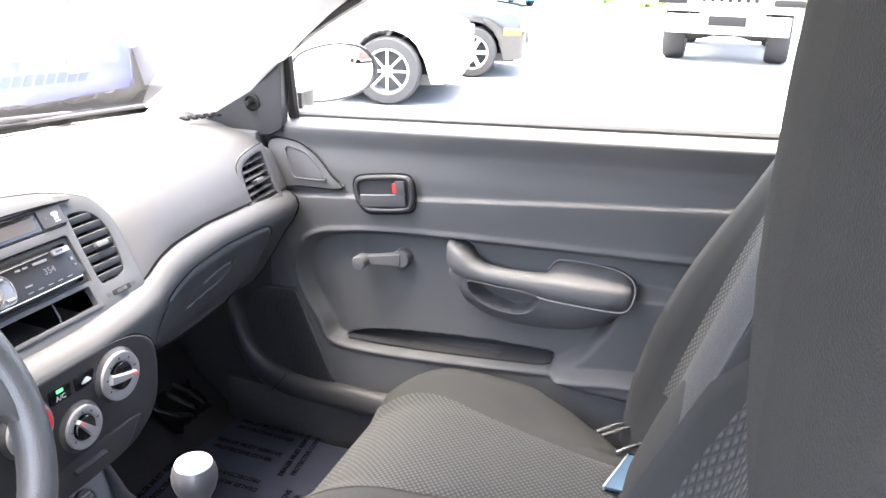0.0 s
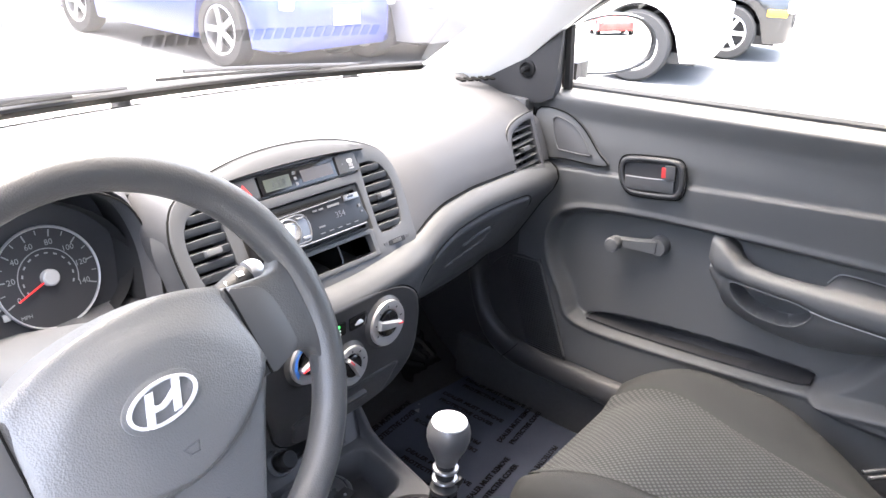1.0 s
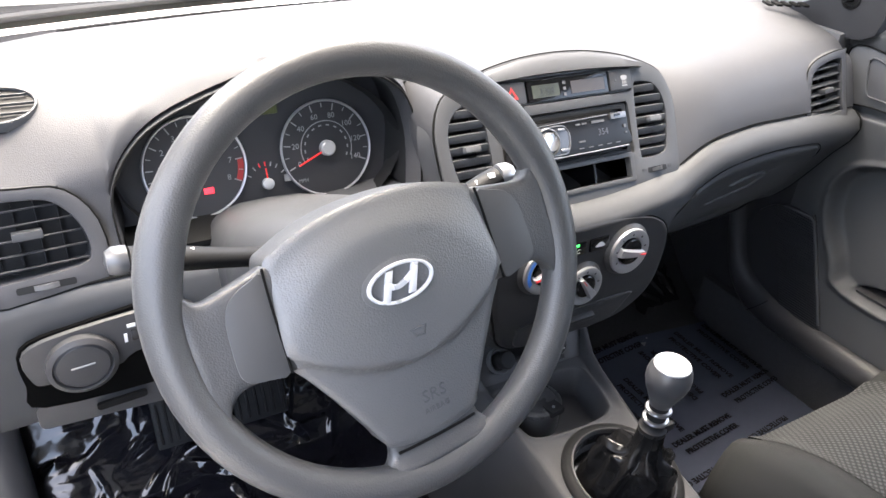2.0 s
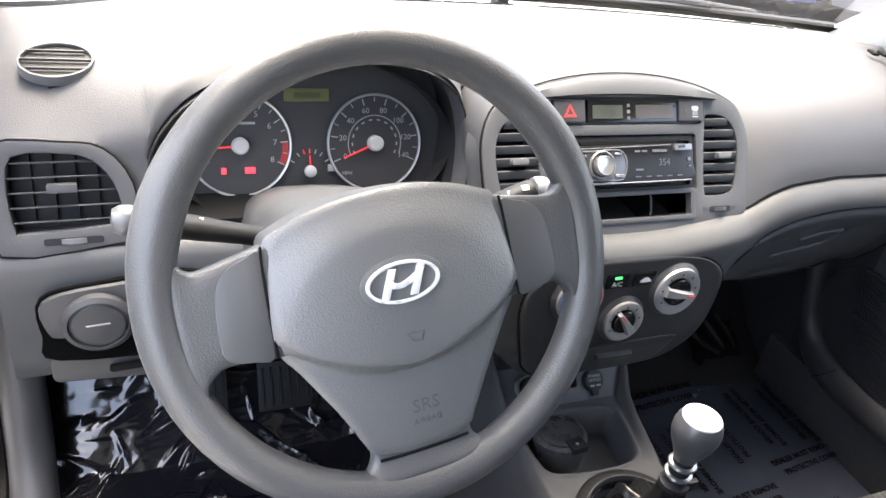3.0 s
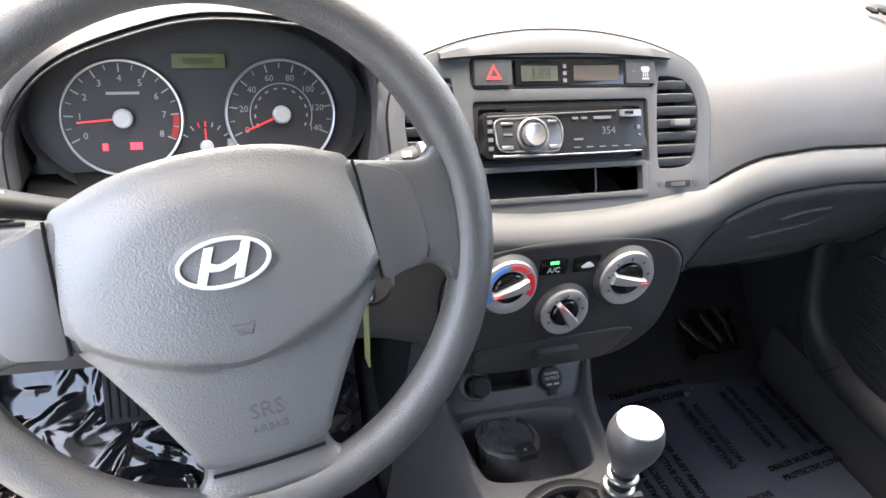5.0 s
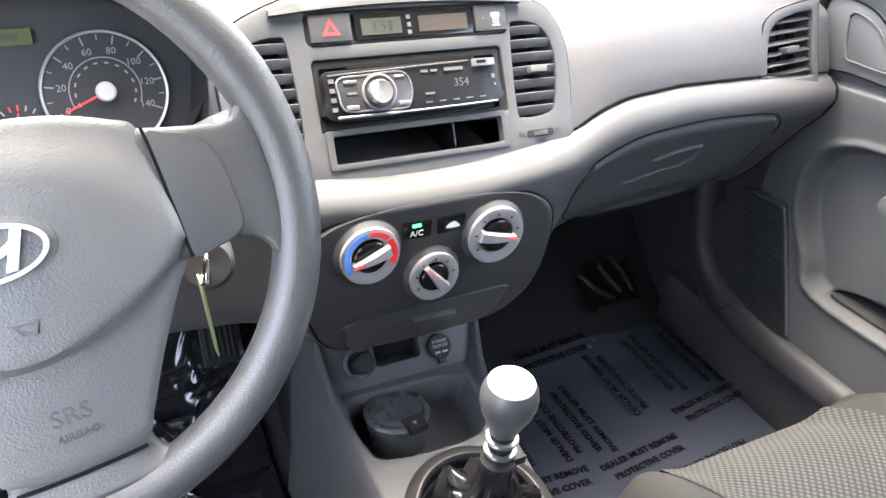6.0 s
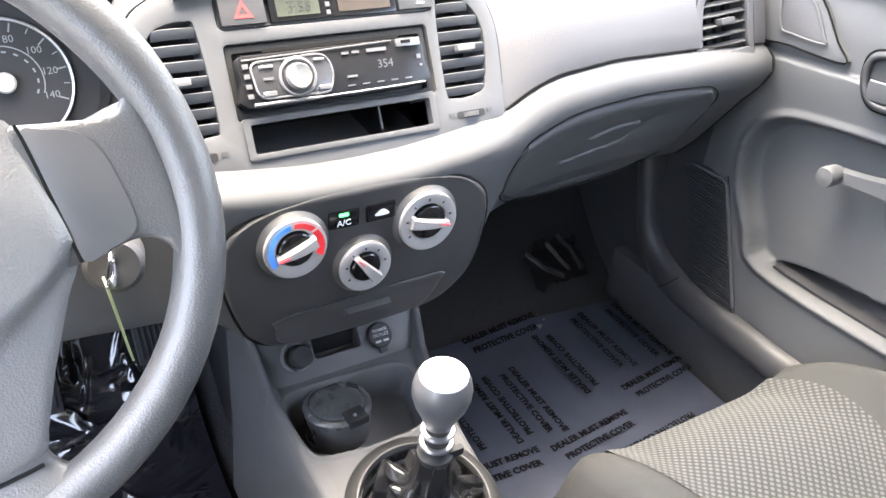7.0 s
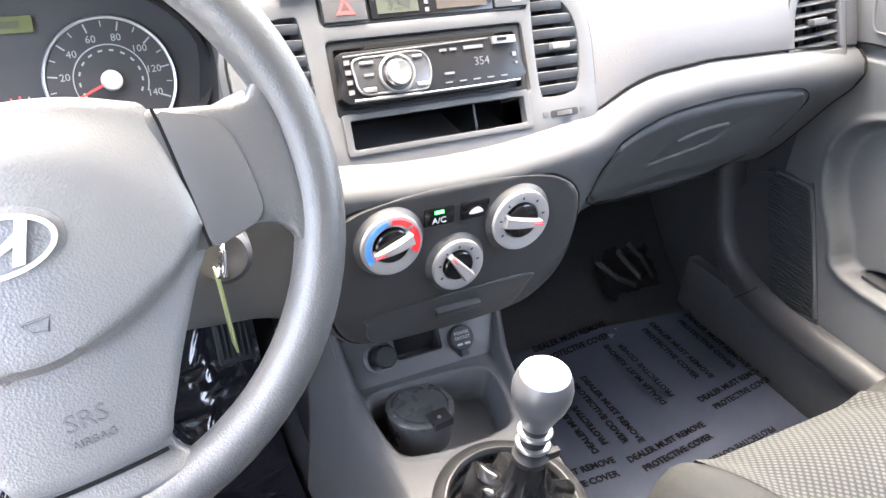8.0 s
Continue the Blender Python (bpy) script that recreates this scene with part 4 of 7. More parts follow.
# brow above the clock strip
bm = bmesh.new()
secs = []
for x in np.linspace(-0.128, 0.128, 25):
    yb = float(np.interp(abs(x), [p[0] for p in half[:6]], [p[1] for p in half[:6]]))
    base = 0.0785 - 0.35 * x * x
    secs.append([MS @ Vector((x, yb - 0.0015, 0.0005)), MS @ Vector((x, lerp(yb, base, 0.4), 0.006)), MS @ Vector((x, base + 0.001, 0.007)), MS @ Vector((x, base, -0.002))])
loft(bm, secs)
part("brow", bm, STACKGREY, stack)
for nm, hole in (("center_vent", vent_r), ("center_vent", vent_l)):
    P = np.array(hole)
    y0, y1 = P[:, 1].min(), P[:, 1].max()
    bm = bmesh.new()
    plate(bm, [(p[0], p[1]) for p in rrect(P[:, 0].max() - P[:, 0].min() + 0.004, y1 - y0 + 0.004, 0.01, 3, float(P[:, 0].mean()), (y0 + y1) / 2)], [], Matrix(), 0.002)
    vent = part("center_vent", moved(bm, MS @ pose(0, 0, -0.032)), BLACK, stack, "upright air vent with curved slats")
    for k in range(7):
        y = lerp(y0, y1, (k + 0.6) / 7.2)
        cr = []
        for (xa, ya), (xb, yb) in zip(P, np.roll(P, -1, 0)):
            if (ya > y) != (yb > y):
                cr.append(xa + (xb - xa) * (y - ya) / (yb - ya))
        a, b = min(cr), max(cr)
        bm = bmesh.new()
        rows = []
        for s in np.linspace(0, 1, 7):
            x = lerp(a, b, s)
            bow = 0.003 * math.sin(math.pi * s)
            rows.append([MS @ Vector((x, y + 0.0050, -0.022)), MS @ Vector((x, y + 0.0036, -0.0035 + bow)), MS @ Vector((x, y + 0.0026, -0.0012 + bow)), MS @ Vector((x, y - 0.0040, -0.0028 + bow)), MS @ Vector((x, y - 0.0054, -0.0045 + bow)), MS @ Vector((x, y - 0.0045, -0.008 + bow)), MS @ Vector((x, y, -0.022))])
        loft(bm, rows, closed=True, caps=True)
        part("slat", bm, STACKGREY, vent)
    cx = float(P[:, 0].mean())
    bm = bmesh.new()
    box(bm, (cx, 0.007, 0.002), (0.020, 0.007, 0.011), MS, bevel=0.002)
    part("tab", bm, PLASTIC, vent)
    sx = 1 if cx > 0 else -1
    bm = bmesh.new()
    plate(bm, rrect(0.032, 0.007, 0.002, 2, sx * 0.135, -0.0575), [], Matrix(), 0.002)
    part("wheel_slot", moved(bm, MS @ pose(0, 0, 0.0006)), BLACK, vent)
    bm = bmesh.new()
    lathe(bm, [(0.003, -0.0022), (0.011, -0.0022), (0.011, 0.0022), (0.003, 0.0022)], MS @ pose(sx * 0.135, -0.0575, -0.006, 90), 20)
    part("thumb_wheel", bm, PLASTIC_LIGHT, vent)
    for dx in (-0.022, 0.022):
        bm = bmesh.new()
        box(bm, (sx * 0.135 + dx, -0.0565, 0.0004), (0.006, 0.004, 0.0006), MS)
        part("mark", bm, PLASTIC_DARK, vent)

# clock and switch strip
clock = thing("clock_strip", MS @ pose(0.008, 0.061, 0), "dark strip with hazard switch, clock and airbag light", "clock display")
bm = bmesh.new()
plate(bm, rrect(0.206, 0.028, 0.005, 3, 0.008, 0.061), [], Matrix(), 0.03)
part("housing", moved(bm, MS @ pose(0, 0, -0.004)), PLASTIC_DARK, clock)
bm = bmesh.new()
box(bm, (-0.073, 0.061, -0.001), (0.040, 0.025, 0.008), MS, bevel=0.0025)
hz = part("hazard_switch", bm, PLASTIC_DARK, clock)
bm = bmesh.new()
tri = [(-0.0085, -0.006), (0.0085, -0.006), (0.0, 0.009)]
plate(bm, tri, [[(x * 0.5, y * 0.5) for x, y in tri]], Matrix(), 0.0004)
part("triangle", moved(bm, MS @ pose(-0.073, 0.060, 0.0036)), HAZARD, hz, "red warning triangle")
bm = bmesh.new()
box(bm, (0.012, 0.061, -0.002), (0.122, 0.025, 0.006), MS, bevel=0.001)
part("display_window", bm, GLOSS_BLACK, clock)
bm = bmesh.new()
box(bm, (-0.023, 0.060, 0.0012), (0.040, 0.015, 0.001), MS)
lcd = part("clock_face", bm, LCD_GREY, clock, "grey-green clock display")
lettering("clock_digits", "3:58", 0.0135, MS @ pose(-0.022, 0.0595, 0.0019), LCD_INK, lcd, 0.0001)
bm = bmesh.new()
box(bm, (0.041, 0.060, 0.0012), (0.052, 0.015, 0.001), MS)
part("passenger_display", bm, mat("amber_window", (0.034, 0.027, 0.023), 0.3, vary=0.05), clock, "dull brownish display window")
for dy in (-0.007, 0, 0.007):
    bm = bmesh.new()
    box(bm, (0.005, 0.060 + dy, 0.0012), (0.004, 0.004, 0.001), MS)
    part("mark", bm, GREYPRINT, clock)
bm = bmesh.new()
box(bm, (0.093, 0.061, -0.001), (0.036, 0.025, 0.008), MS, bevel=0.0025)
SYMBOL_GREY = mat("symbol_grey", (0.22, 0.22, 0.225), 0.5, vary=0)
ab = part("defog_switch", bm, PLASTIC_DARK, clock)
bm = bmesh.new()
plate(bm, smooth_loop([(-0.0045, 0.005), (0.0045, 0.005), (0.0036, 0.0), (-0.0036, 0.0)], 3), [], Matrix(), 0.0005)
part("symbol", moved(bm, MS @ pose(0.098, 0.0605, 0.0034)), SYMBOL_GREY, ab)
for dx in (-0.0026, 0.0, 0.0026):
    bm = bmesh.new()
    box(bm, (0.098 + dx, 0.0575, 0.0032), (0.0011, 0.0042, 0.0006), MS)
    part("symbol", bm, SYMBOL_GREY, ab)
bm = bmesh.new()
box(bm, (0.098, 0.0535, 0.0032), (0.0085, 0.0016, 0.0006), MS)
part("symbol", bm, SYMBOL_GREY, ab)
bm = bmesh.new()
box(bm, (0.084, 0.061, 0.0032), (0.002, 0.002, 0.0008), MS)
part("symbol", bm, GREYPRINT, ab)

# radio
MR = MS @ pose(0.001, 0.0, 0.008)
radio = thing("car_radio", MR, "black single-slot car radio with a silver dial", "car radio")
bm = bmesh.new()
plate(bm, rrect(0.194, 0.064, 0.003, 3, 0.002, 0.0005), [rrect(0.182, 0.052, 0.002, 2, 0.002, 0.0)], Matrix(), 0.035, 0.001)
part("mounting_frame", moved(bm, MS @ pose(0, 0, -0.003)), BLACK, radio)
bm = bmesh.new()
box(bm, (0.0, 0.0, -0.03), (0.181, 0.051, 0.05), MR @ pose(0, 0, -0.012))
part("chassis", bm, BLACK, radio)
bm = bmesh.new()
fp = smooth_loop([(-0.089, 0.020), (-0.07, 0.0225), (0.0, 0.023), (0.07, 0.0225), (0.088, 0.019), (0.089, 0.0), (0.087, -0.021), (0.0, -0.0235), (-0.087, -0.0225), (-0.0895, 0.0)], 3)
plate(bm, fp, [], Matrix(), 0.014, 0.003)
face = part("faceplate", moved(bm, MR), mat("radio_black", (0.008, 0.008, 0.009), 0.30, vary=0.05, spec=0.16), radio, "glossy black detachable faceplate")
RADIO_SILVER = mat("radio_silver", (0.13, 0.13, 0.135), 0.32, 0.5, vary=0.05)
RADIO_GREY = mat("radio_grey", (0.045, 0.045, 0.048), 0.25, 0.4, vary=0.05)
pad_loop = smooth_loop([(-0.077, 0.014), (-0.05, 0.0155), (-0.020, 0.0165), (-0.010, 0.012), (-0.0065, 0.0), (-0.010, -0.013), (-0.018, -0.0175), (-0.05, -0.0165), (-0.074, -0.0145), (-0.0785, 0.0)], 4)
bm = bmesh.new()
plate(bm, pad_loop, [], Matrix(), 0.003, 0.001)
part("control_pad", moved(bm, MR @ pose(0, 0, 0.0022)), RADIO_GREY, face, "dark silver control pad")
bm = bmesh.new()
tube(bm, [MR @ Vector((x, y, 0.0022)) for x, y in pad_loop], 0.0010, 6, closed=True)
part("pad_rim", bm, RADIO_SILVER, face, "thin silver edge round the control pad")
bm = bmesh.new()
lathe(bm, [(0.0172, 0.0015), (0.0172, 0.0035), (0.0160, 0.0042), (0.0148, 0.0036), (0.0146, 0.0015)], MR @ pose(-0.0395, -0.001, 0), 40, close=False)
part("knob_ring", bm, RADIO_SILVER, face)
bm = bmesh.new()
lathe(bm, [(0.0122, 0.002), (0.0120, 0.0050), (0.0112, 0.0095), (0.0102, 0.0108), (0.0088, 0.0104), (0.0005, 0.0100)], MR @ pose(-0.0395, -0.001, 0), 40)
part("volume_knob", bm, mat("knob_silver", (0.36, 0.36, 0.37), 0.24, 0.85, vary=0.03), face, "round silver volume knob")
for x, y, w, h in ((-0.0665, 0.0105, 0.013, 0.0030), (-0.0180, 0.0118, 0.010, 0.0028), (-0.0670, -0.0125, 0.012, 0.0042), (-0.0165, -0.0128, 0.012, 0.0040)):
    bm = bmesh.new()
    box(bm, (x, y, 0.0030), (w, h, 0.0016), MR, bevel=0.0006, seg=1)
    part("key", bm, RADIO_SILVER, face)
bm = bmesh.new()
tube(bm, [MR @ Vector((x, -0.0203 - 0.0006 * math.cos(x * 18), 0.0015)) for x in np.linspace(-0.082, 0.084, 24)], [0.0016] * 9 + [0.0009] * 15, 8)
part("trim_bar", bm, RADIO_SILVER, face, "slim silver bar along the faceplate's foot")
bm = bmesh.new()
box(bm, (0.0725, 0.0180, 0.001), (0.0250, 0.0072, 0.004), MR, bevel=0.0012)
ek = part("eject_key", bm, RADIO_SILVER, face, "silver eject key")
bm = bmesh.new()
box(bm, (0.0700, 0.0185, 0.0032), (0.0100, 0.0028, 0.0006), MR)
part("mark", bm, GLOSS_BLACK, ek)
bm = bmesh.new()
tube(bm, [MR @ Vector((x, 0.0180 + 0.0030 * (x + 0.089) / 0.15, 0.0012)) for x in np.linspace(-0.086, 0.056, 12)], 0.0007, 6)
part("slot_lip", bm, RADIO_SILVER, face)
bm = bmesh.new()
box(bm, (0.0, 0.0245, -0.004), (0.13, 0.003, 0.006), MR)
part("disc_slot", bm, SEAM, face)
lettering("display_digits", "354", 0.011, MR @ pose(0.047, 0.001, 0.0005), RADIO_DIGITS, face, 0.0001)
for x, y, w, h, mt in ([(-0.0835, 0.013 - 0.0085 * k, 0.005, 0.004, GREYPRINT) for k in range(4)] + [(0.040, 0.0145, 0.020, 0.003, GREYPRINT), (0.009, 0.0145, 0.007, 0.0022, GREYPRINT), (0.019, 0.0145, 0.007, 0.0022, GREYPRINT), (0.012, -0.0065, 0.010, 0.002, GREYPRINT), (0.082, 0.004, 0.004, 0.004, GREYPRINT), (0.083, -0.004, 0.003, 0.002, GREYPRINT)]
                    + [(0.010 + 0.0145 * k, -0.0145, 0.007, 0.0012, GREYPRINT) for k in range(5)] + [(-0.066, 0.0005, 0.009, 0.0022, GREYPRINT)]):
    bm = bmesh.new()
    box(bm, (x, y, 0.0008 if x > 0.003 or x < -0.08 else 0.0028), (w, h, 0.001), MR)
    part("legend", bm, mt, face)

# storage slot under the radio
slot = thing("storage_slot", MS @ pose(0, -0.0485, -0.03), "empty black storage pocket under the radio", "storage pocket")
bm = bmesh.new()
for c, s in (((0.002, -0.0485, -0.105), (0.184, 0.033, 0.003)), ((0.002, -0.0635, -0.055), (0.184, 0.003, 0.10)), ((0.002, -0.0335, -0.055), (0.184, 0.003, 0.10)), ((-0.0895, -0.0485, -0.055), (0.003, 0.033, 0.10)), ((0.0935, -0.0485, -0.055), (0.003, 0.033, 0.10))):
    box(bm, c, s, MS)
part("liner", bm, GLOSS_BLACK, slot)
bm = bmesh.new()
box(bm, (0.0410, -0.0485, -0.046), (0.0016, 0.028, 0.070), MS)
part("divider", bm, GLOSS_BLACK, slot, "thin upright divider")
# paler strip drawn for the glint along the divider's edge
bm = bmesh.new()
box(bm, (0.0410, -0.0465, -0.0095), (0.0016, 0.021, 0.0016), MS)
part("divider_glint", bm, STACKGREY, slot)
bm = bmesh.new()
plate(bm, rrect(0.190, 0.037, 0.003, 3, 0.002, -0.0485), [rrect(0.1765, 0.0255, 0.002, 3, 0.002, -0.0485)], Matrix(), 0.01, 0.001)
part("surround", moved(bm, MS @ pose(0, 0, 0.0022)), STACKGREY, slot)

# ---- climate panel ----
MP = basis((0, 0.6245, 0.82), (1, 0, 0), (0, 0.05, 1))
climate = thing("climate_panel", MP, "charcoal heater panel with three silver dials", "climate control")


def bent(x, y, z):
    """A place on the heater panel, whose foot draws in under the dashboard."""
    d = max(0.0, -0.03 - y)
    return MP @ Vector((x, y, z - (d * d * 5.0 if d < 0.04 else 0.4 * (d - 0.02))))


def bent_plate(outline, top, depth, edge=0.003):
    """A curved panel following the bend: outline counterclockwise in the panel's plane."""
    P = np.array(outline)
    bm = bmesh.new()
    rows = []
    lo, hi = P[:, 1].min(), P[:, 1].max()
    for y in lerp(lo, hi, 0.5 - 0.4999 * np.cos(np.linspace(0, math.pi, 44))):
        cr = [xa + (xb - xa) * (y - ya) / (yb - ya) for (xa, ya), (xb, yb) in zip(P, np.roll(P, -1, 0)) if (ya > y) != (yb > y)]
        a, b = min(cr), max(cr)
        k = edge * (1 - min(1.0, (min(y - lo, hi - y) + 0.0002) / (2 * edge))) ** 2
        rows.append([bent(a, y, top - depth), bent(a, y, top - max(k, edge)), bent(lerp(a, b, 0.012), y, top - k)] + [bent(lerp(a, b, q), y, top - k) for q in np.linspace(0.03, 0.97, 9)] + [bent(lerp(b, a, 0.012), y, top - k), bent(b, y, top - max(k, edge)), bent(b, y, top - depth)])
    loft(bm, rows, closed=True, caps=True)
    return bm


hp = [(0.0, 0.0655), (0.06, 0.0625), (0.105, 0.054), (0.132, 0.036), (0.138, 0.010), (0.133, -0.025), (0.124, -0.056), (0.113, -0.080), (0.092, -0.100), (0.05, -0.109), (0.0, -0.112)]
op = smooth_loop(hp + [(-x, y) for x, y in hp[-2:0:-1]], 3)
part("fascia", bent_plate(op, 0.006, 0.023), mat("climate_plastic", (0.022, 0.022, 0.0235), 0.48, vary=0.05, grain=0.2, gscale=1100, spec=0.26), climate, angle=60)
bm = bmesh.new()
tube(bm, [bent(x * 1.008, y * 1.008, 0.0015) for x, y in op], 0.0016, 6, closed=True)
part("shut_line", bm, SEAM, climate)


def rotary(x, y, r, turn, lab):
    m = MP @ pose(x, y, 0.003)
    bm = bmesh.new()
    lathe(bm, [(r + 0.008, 0.0), (r + 0.005, 0.004), (r + 0.001, 0.008), (r, 0.0095), (r - 0.001, 0.0105), (r * 0.62, 0.0085), (r * 0.60, 0.003), (0.0005, 0.003)], m, 48)
    base = part("dial_base", bm, PLASTIC_DARK, climate, lab)
    bm = bmesh.new()
    lathe(bm, [(r + 0.0012, 0.007), (r + 0.0008, 0.0115), (r - 0.002, 0.0125), (r * 0.64, 0.0100), (r * 0.60, 0.006)], m, 48, close=False)
    part("ring", bm, SILVER, base, "brushed silver ring")
    bm = bmesh.new()
    lathe(bm, [(r * 0.58, 0.003), (r * 0.58, 0.0125), (r * 0.54, 0.0135), (0.0005, 0.0138)], m, 36)
    part("cap", bm, GLOSS_BLACK, base)
    mt = m @ pose(0, 0, 0, 0, 0, turn)
    bm = bmesh.new()
    rows = []
    for s in np.linspace(-1, 1, 9):
        w = 0.0050 * (1 - 0.42 * s)
        h = 0.0205 - 0.003 * s * s
        xx = s * r * 0.68
        rows.append([mt @ Vector((xx, -w, 0.010)), mt @ Vector((xx, -w * 0.7, h)), mt @ Vector((xx, w * 0.7, h)), mt @ Vector((xx, w, 0.010))])
    loft(bm, rows, closed=True, caps=True)
    part("grip", bm, SILVER, base, "silver grip bar")
    bm = bmesh.new()
    box(bm, (r * 0.50, 0, 0.0195), (r * 0.34, 0.0011, 0.0012), mt @ pose(0, 0, 0))
    part("pointer", bm, RED, base)
    return base, m


temp, mt_ = rotary(-0.071, 0.0225, 0.0285, 197, "temperature dial, blue to red")
for a0, a1, mm in ((215, 100, BLUE), (92, 45, RED), (40, -25, RED)):
    bm = bmesh.new()
    aa = np.linspace(a0, a1, 16)
    rows = [[mt_ @ Vector((rr * math.cos(radians(a)), rr * math.sin(radians(a)), hh)) for rr, hh in ((0.0205, 0.0111), (0.0265, 0.0132))] for a in aa]
    loft(bm, rows)
    part("color_scale", bm, mm, temp)
mode, _ = rotary(-0.003, -0.015, 0.0255, 128, "air direction dial")
fan, _ = rotary(0.064, 0.0185, 0.0300, -10, "fan speed dial")
for base, x, y, r in ((mode, -0.003, -0.015, 0.0255), (fan, 0.064, 0.0185, 0.030)):
    for a in (210, 170, 130, 90, 50, 10):
        bm = bmesh.new()
        box(bm, (r * 0.80, 0, 0.0146), (0.0030, 0.0016, 0.0006), MP @ pose(x, y, 0, 0, 0, a))
        part("mark", bm, PLASTIC_DARK, base)
for x, w in ((-0.022, 0.031), (0.0165, 0.031)):
    bm = bmesh.new()
    box(bm, (x, 0.0375, 0.004), (w, 0.018, 0.008), MP @ pose(0, 0, 0, 0, 0, 1 if x > 0 else -1), bevel=0.003)
    btn = part("button", bm, GLOSS_BLACK, climate)
    if x < 0:
        lettering("legend", "A/C", 0.0085, MP @ pose(x, 0.0345, 0.0083), WHITE, btn, 0.0002)
        bm = bmesh.new()
        box(bm, (x, 0.0430, 0.0081), (0.009, 0.003, 0.001), MP)
        part("lamp", bm, GREEN_LAMP, btn, "lit green lamp")
    else:
        bm = bmesh.new()
        plate(bm, smooth_loop([(-0.007, -0.002), (-0.004, 0.002), (0.001, 0.004), (0.005, 0.002), (0.007, -0.002)], 3), [], Matrix(), 0.0005)
        part("symbol", moved(bm, MP @ pose(x, 0.0365, 0.0084)), WHITE, btn)
ao = smooth_loop([(-0.088, -0.057), (0.0, -0.052), (0.086, -0.051), (0.088, -0.065), (0.082, -0.088), (0.066, -0.102), (0.0, -0.108), (-0.066, -0.104), (-0.086, -0.094), (-0.091, -0.07)], 3)
tr = part("ashtray_door", bent_plate(ao, 0.0085, 0.010, 0.0018), PLASTIC_DARK, climate, "closed ashtray door", angle=60)
c0 = bent(0.004, -0.072, 0.011)
bm = bmesh.new()
box(bm, (0, 0, 0), (0.050, 0.009, 0.010), basis(c0, (1, 0, 0), (0, -0.30, 1)), bevel=0.003)
part("lip", bm, PLASTIC_DARK, tr)

# ---- steering wheel, column, stalks, key ----
MW = pose(-0.349, 0.487, 0.990, 63.3, 0, -1) @ pose(0, 0, 0, 0, 0, 9)
wheel = thing("steering_wheel", MW, "grey three-spoke steering wheel turned slightly anticlockwise", "steering wheel")
bm = bmesh.new()
secs = []
for k in range(72):
    a = 2 * math.pi * k / 72
    c = Vector((0.1700 * math.cos(a), 0.1700 * math.sin(a), 0))
    d = Vector((math.cos(a), math.sin(a), 0))
    grip = 1.0 + 0.10 * math.exp(-((math.degrees(a) - 25) / 14) ** 2) + 0.10 * math.exp(-((math.degrees(a) - 155) / 14) ** 2)
    secs.append([MW @ (c + d * 0.0156 * grip * math.cos(2 * math.pi * j / 16) + Vector((0, 0, 0.0162 * grip * math.sin(2 * math.pi * j / 16)))) for j in range(16)])
secs.append(secs[0])
loft(bm, secs, closed=True)
bmesh.ops.remove_doubles(bm, verts=bm.verts[:], dist=1e-6)
part("rim", bm, LEATHER, wheel, "grained grey rim")


def pad_z(x, y):
    """Height of the airbag cover over the wheel's plane."""
    brow = math.hypot(x / 0.078, (y + 0.012) / 0.050)
    return 0.026 - 1.1 * x * x - 0.7 * (y + 0.01) ** 2 - 0.006 * float(ramp(np.array(brow), 0.92, 1.5) * ramp(np.array(y), -0.03, 0.02)) - 0.009 * float(ramp(np.array(-y - 0.068 + 4.2 * x * x), -0.003, 0.004))


pad_half = [(0.0, 0.0650), (0.045, 0.0610), (0.078, 0.0505), (0.0915, 0.0410), (0.0945, 0.005), (0.0962, -0.034), (0.083, -0.056), (0.063, -0.090), (0.047, -0.121), (0.038, -0.1345), (0.0, -0.1400)]
pad_out = [(-x, y) for x, y in pad_half[:0:-1]] + pad_half[:-1]
pad_out = pad_out[::-1]
ring = smooth_loop(pad_out, 4)
bm = bmesh.new()
c0 = Vector((0, -0.02, 0))
secs = []
for s in tuple(np.linspace(0, 0.94, 40)) + (0.975, 1.0):
    secs.append([])
    for x, y in ring:
        px, py = c0.x + (x - c0.x) * s, c0.y + (y - c0.y) * s
        drop = 0.0022 * max(0, (s - 0.94) / 0.06) ** 2
        secs[-1].append(MW @ Vector((px, py, pad_z(px, py) - drop)))
secs.append([MW @ Vector((x, y, -0.03)) for x, y in ring])
loft(bm, secs, closed=True)
bmesh.ops.remove_doubles(bm, verts=bm.verts[:], dist=1e-6)
padob = part("airbag_cover", bm, PAD, wheel, "smooth grey airbag cover")
# spokes: flat arms that widen with rounded corners into the rim
def fillet(d, r):
    """Rise of a round corner of radius r, d metres before the wall that it runs into."""
    return 0.0 if d > r else r - math.sqrt(max(0.0, r * r - (r - max(d, 0.0)) ** 2))


def superloop(half, mid, z0, z1, e, n):
    """A boxy closed section: (across, height) pairs."""
    out = []
    for k in range(n):
        a = 2 * math.pi * k / n
        c, w = math.cos(a), math.sin(a)
        out.append((mid + half * math.copysign(abs(c) ** e, c), lerp(z0, z1, 0.5 + 0.5 * math.copysign(abs(w) ** e, w))))
    return out


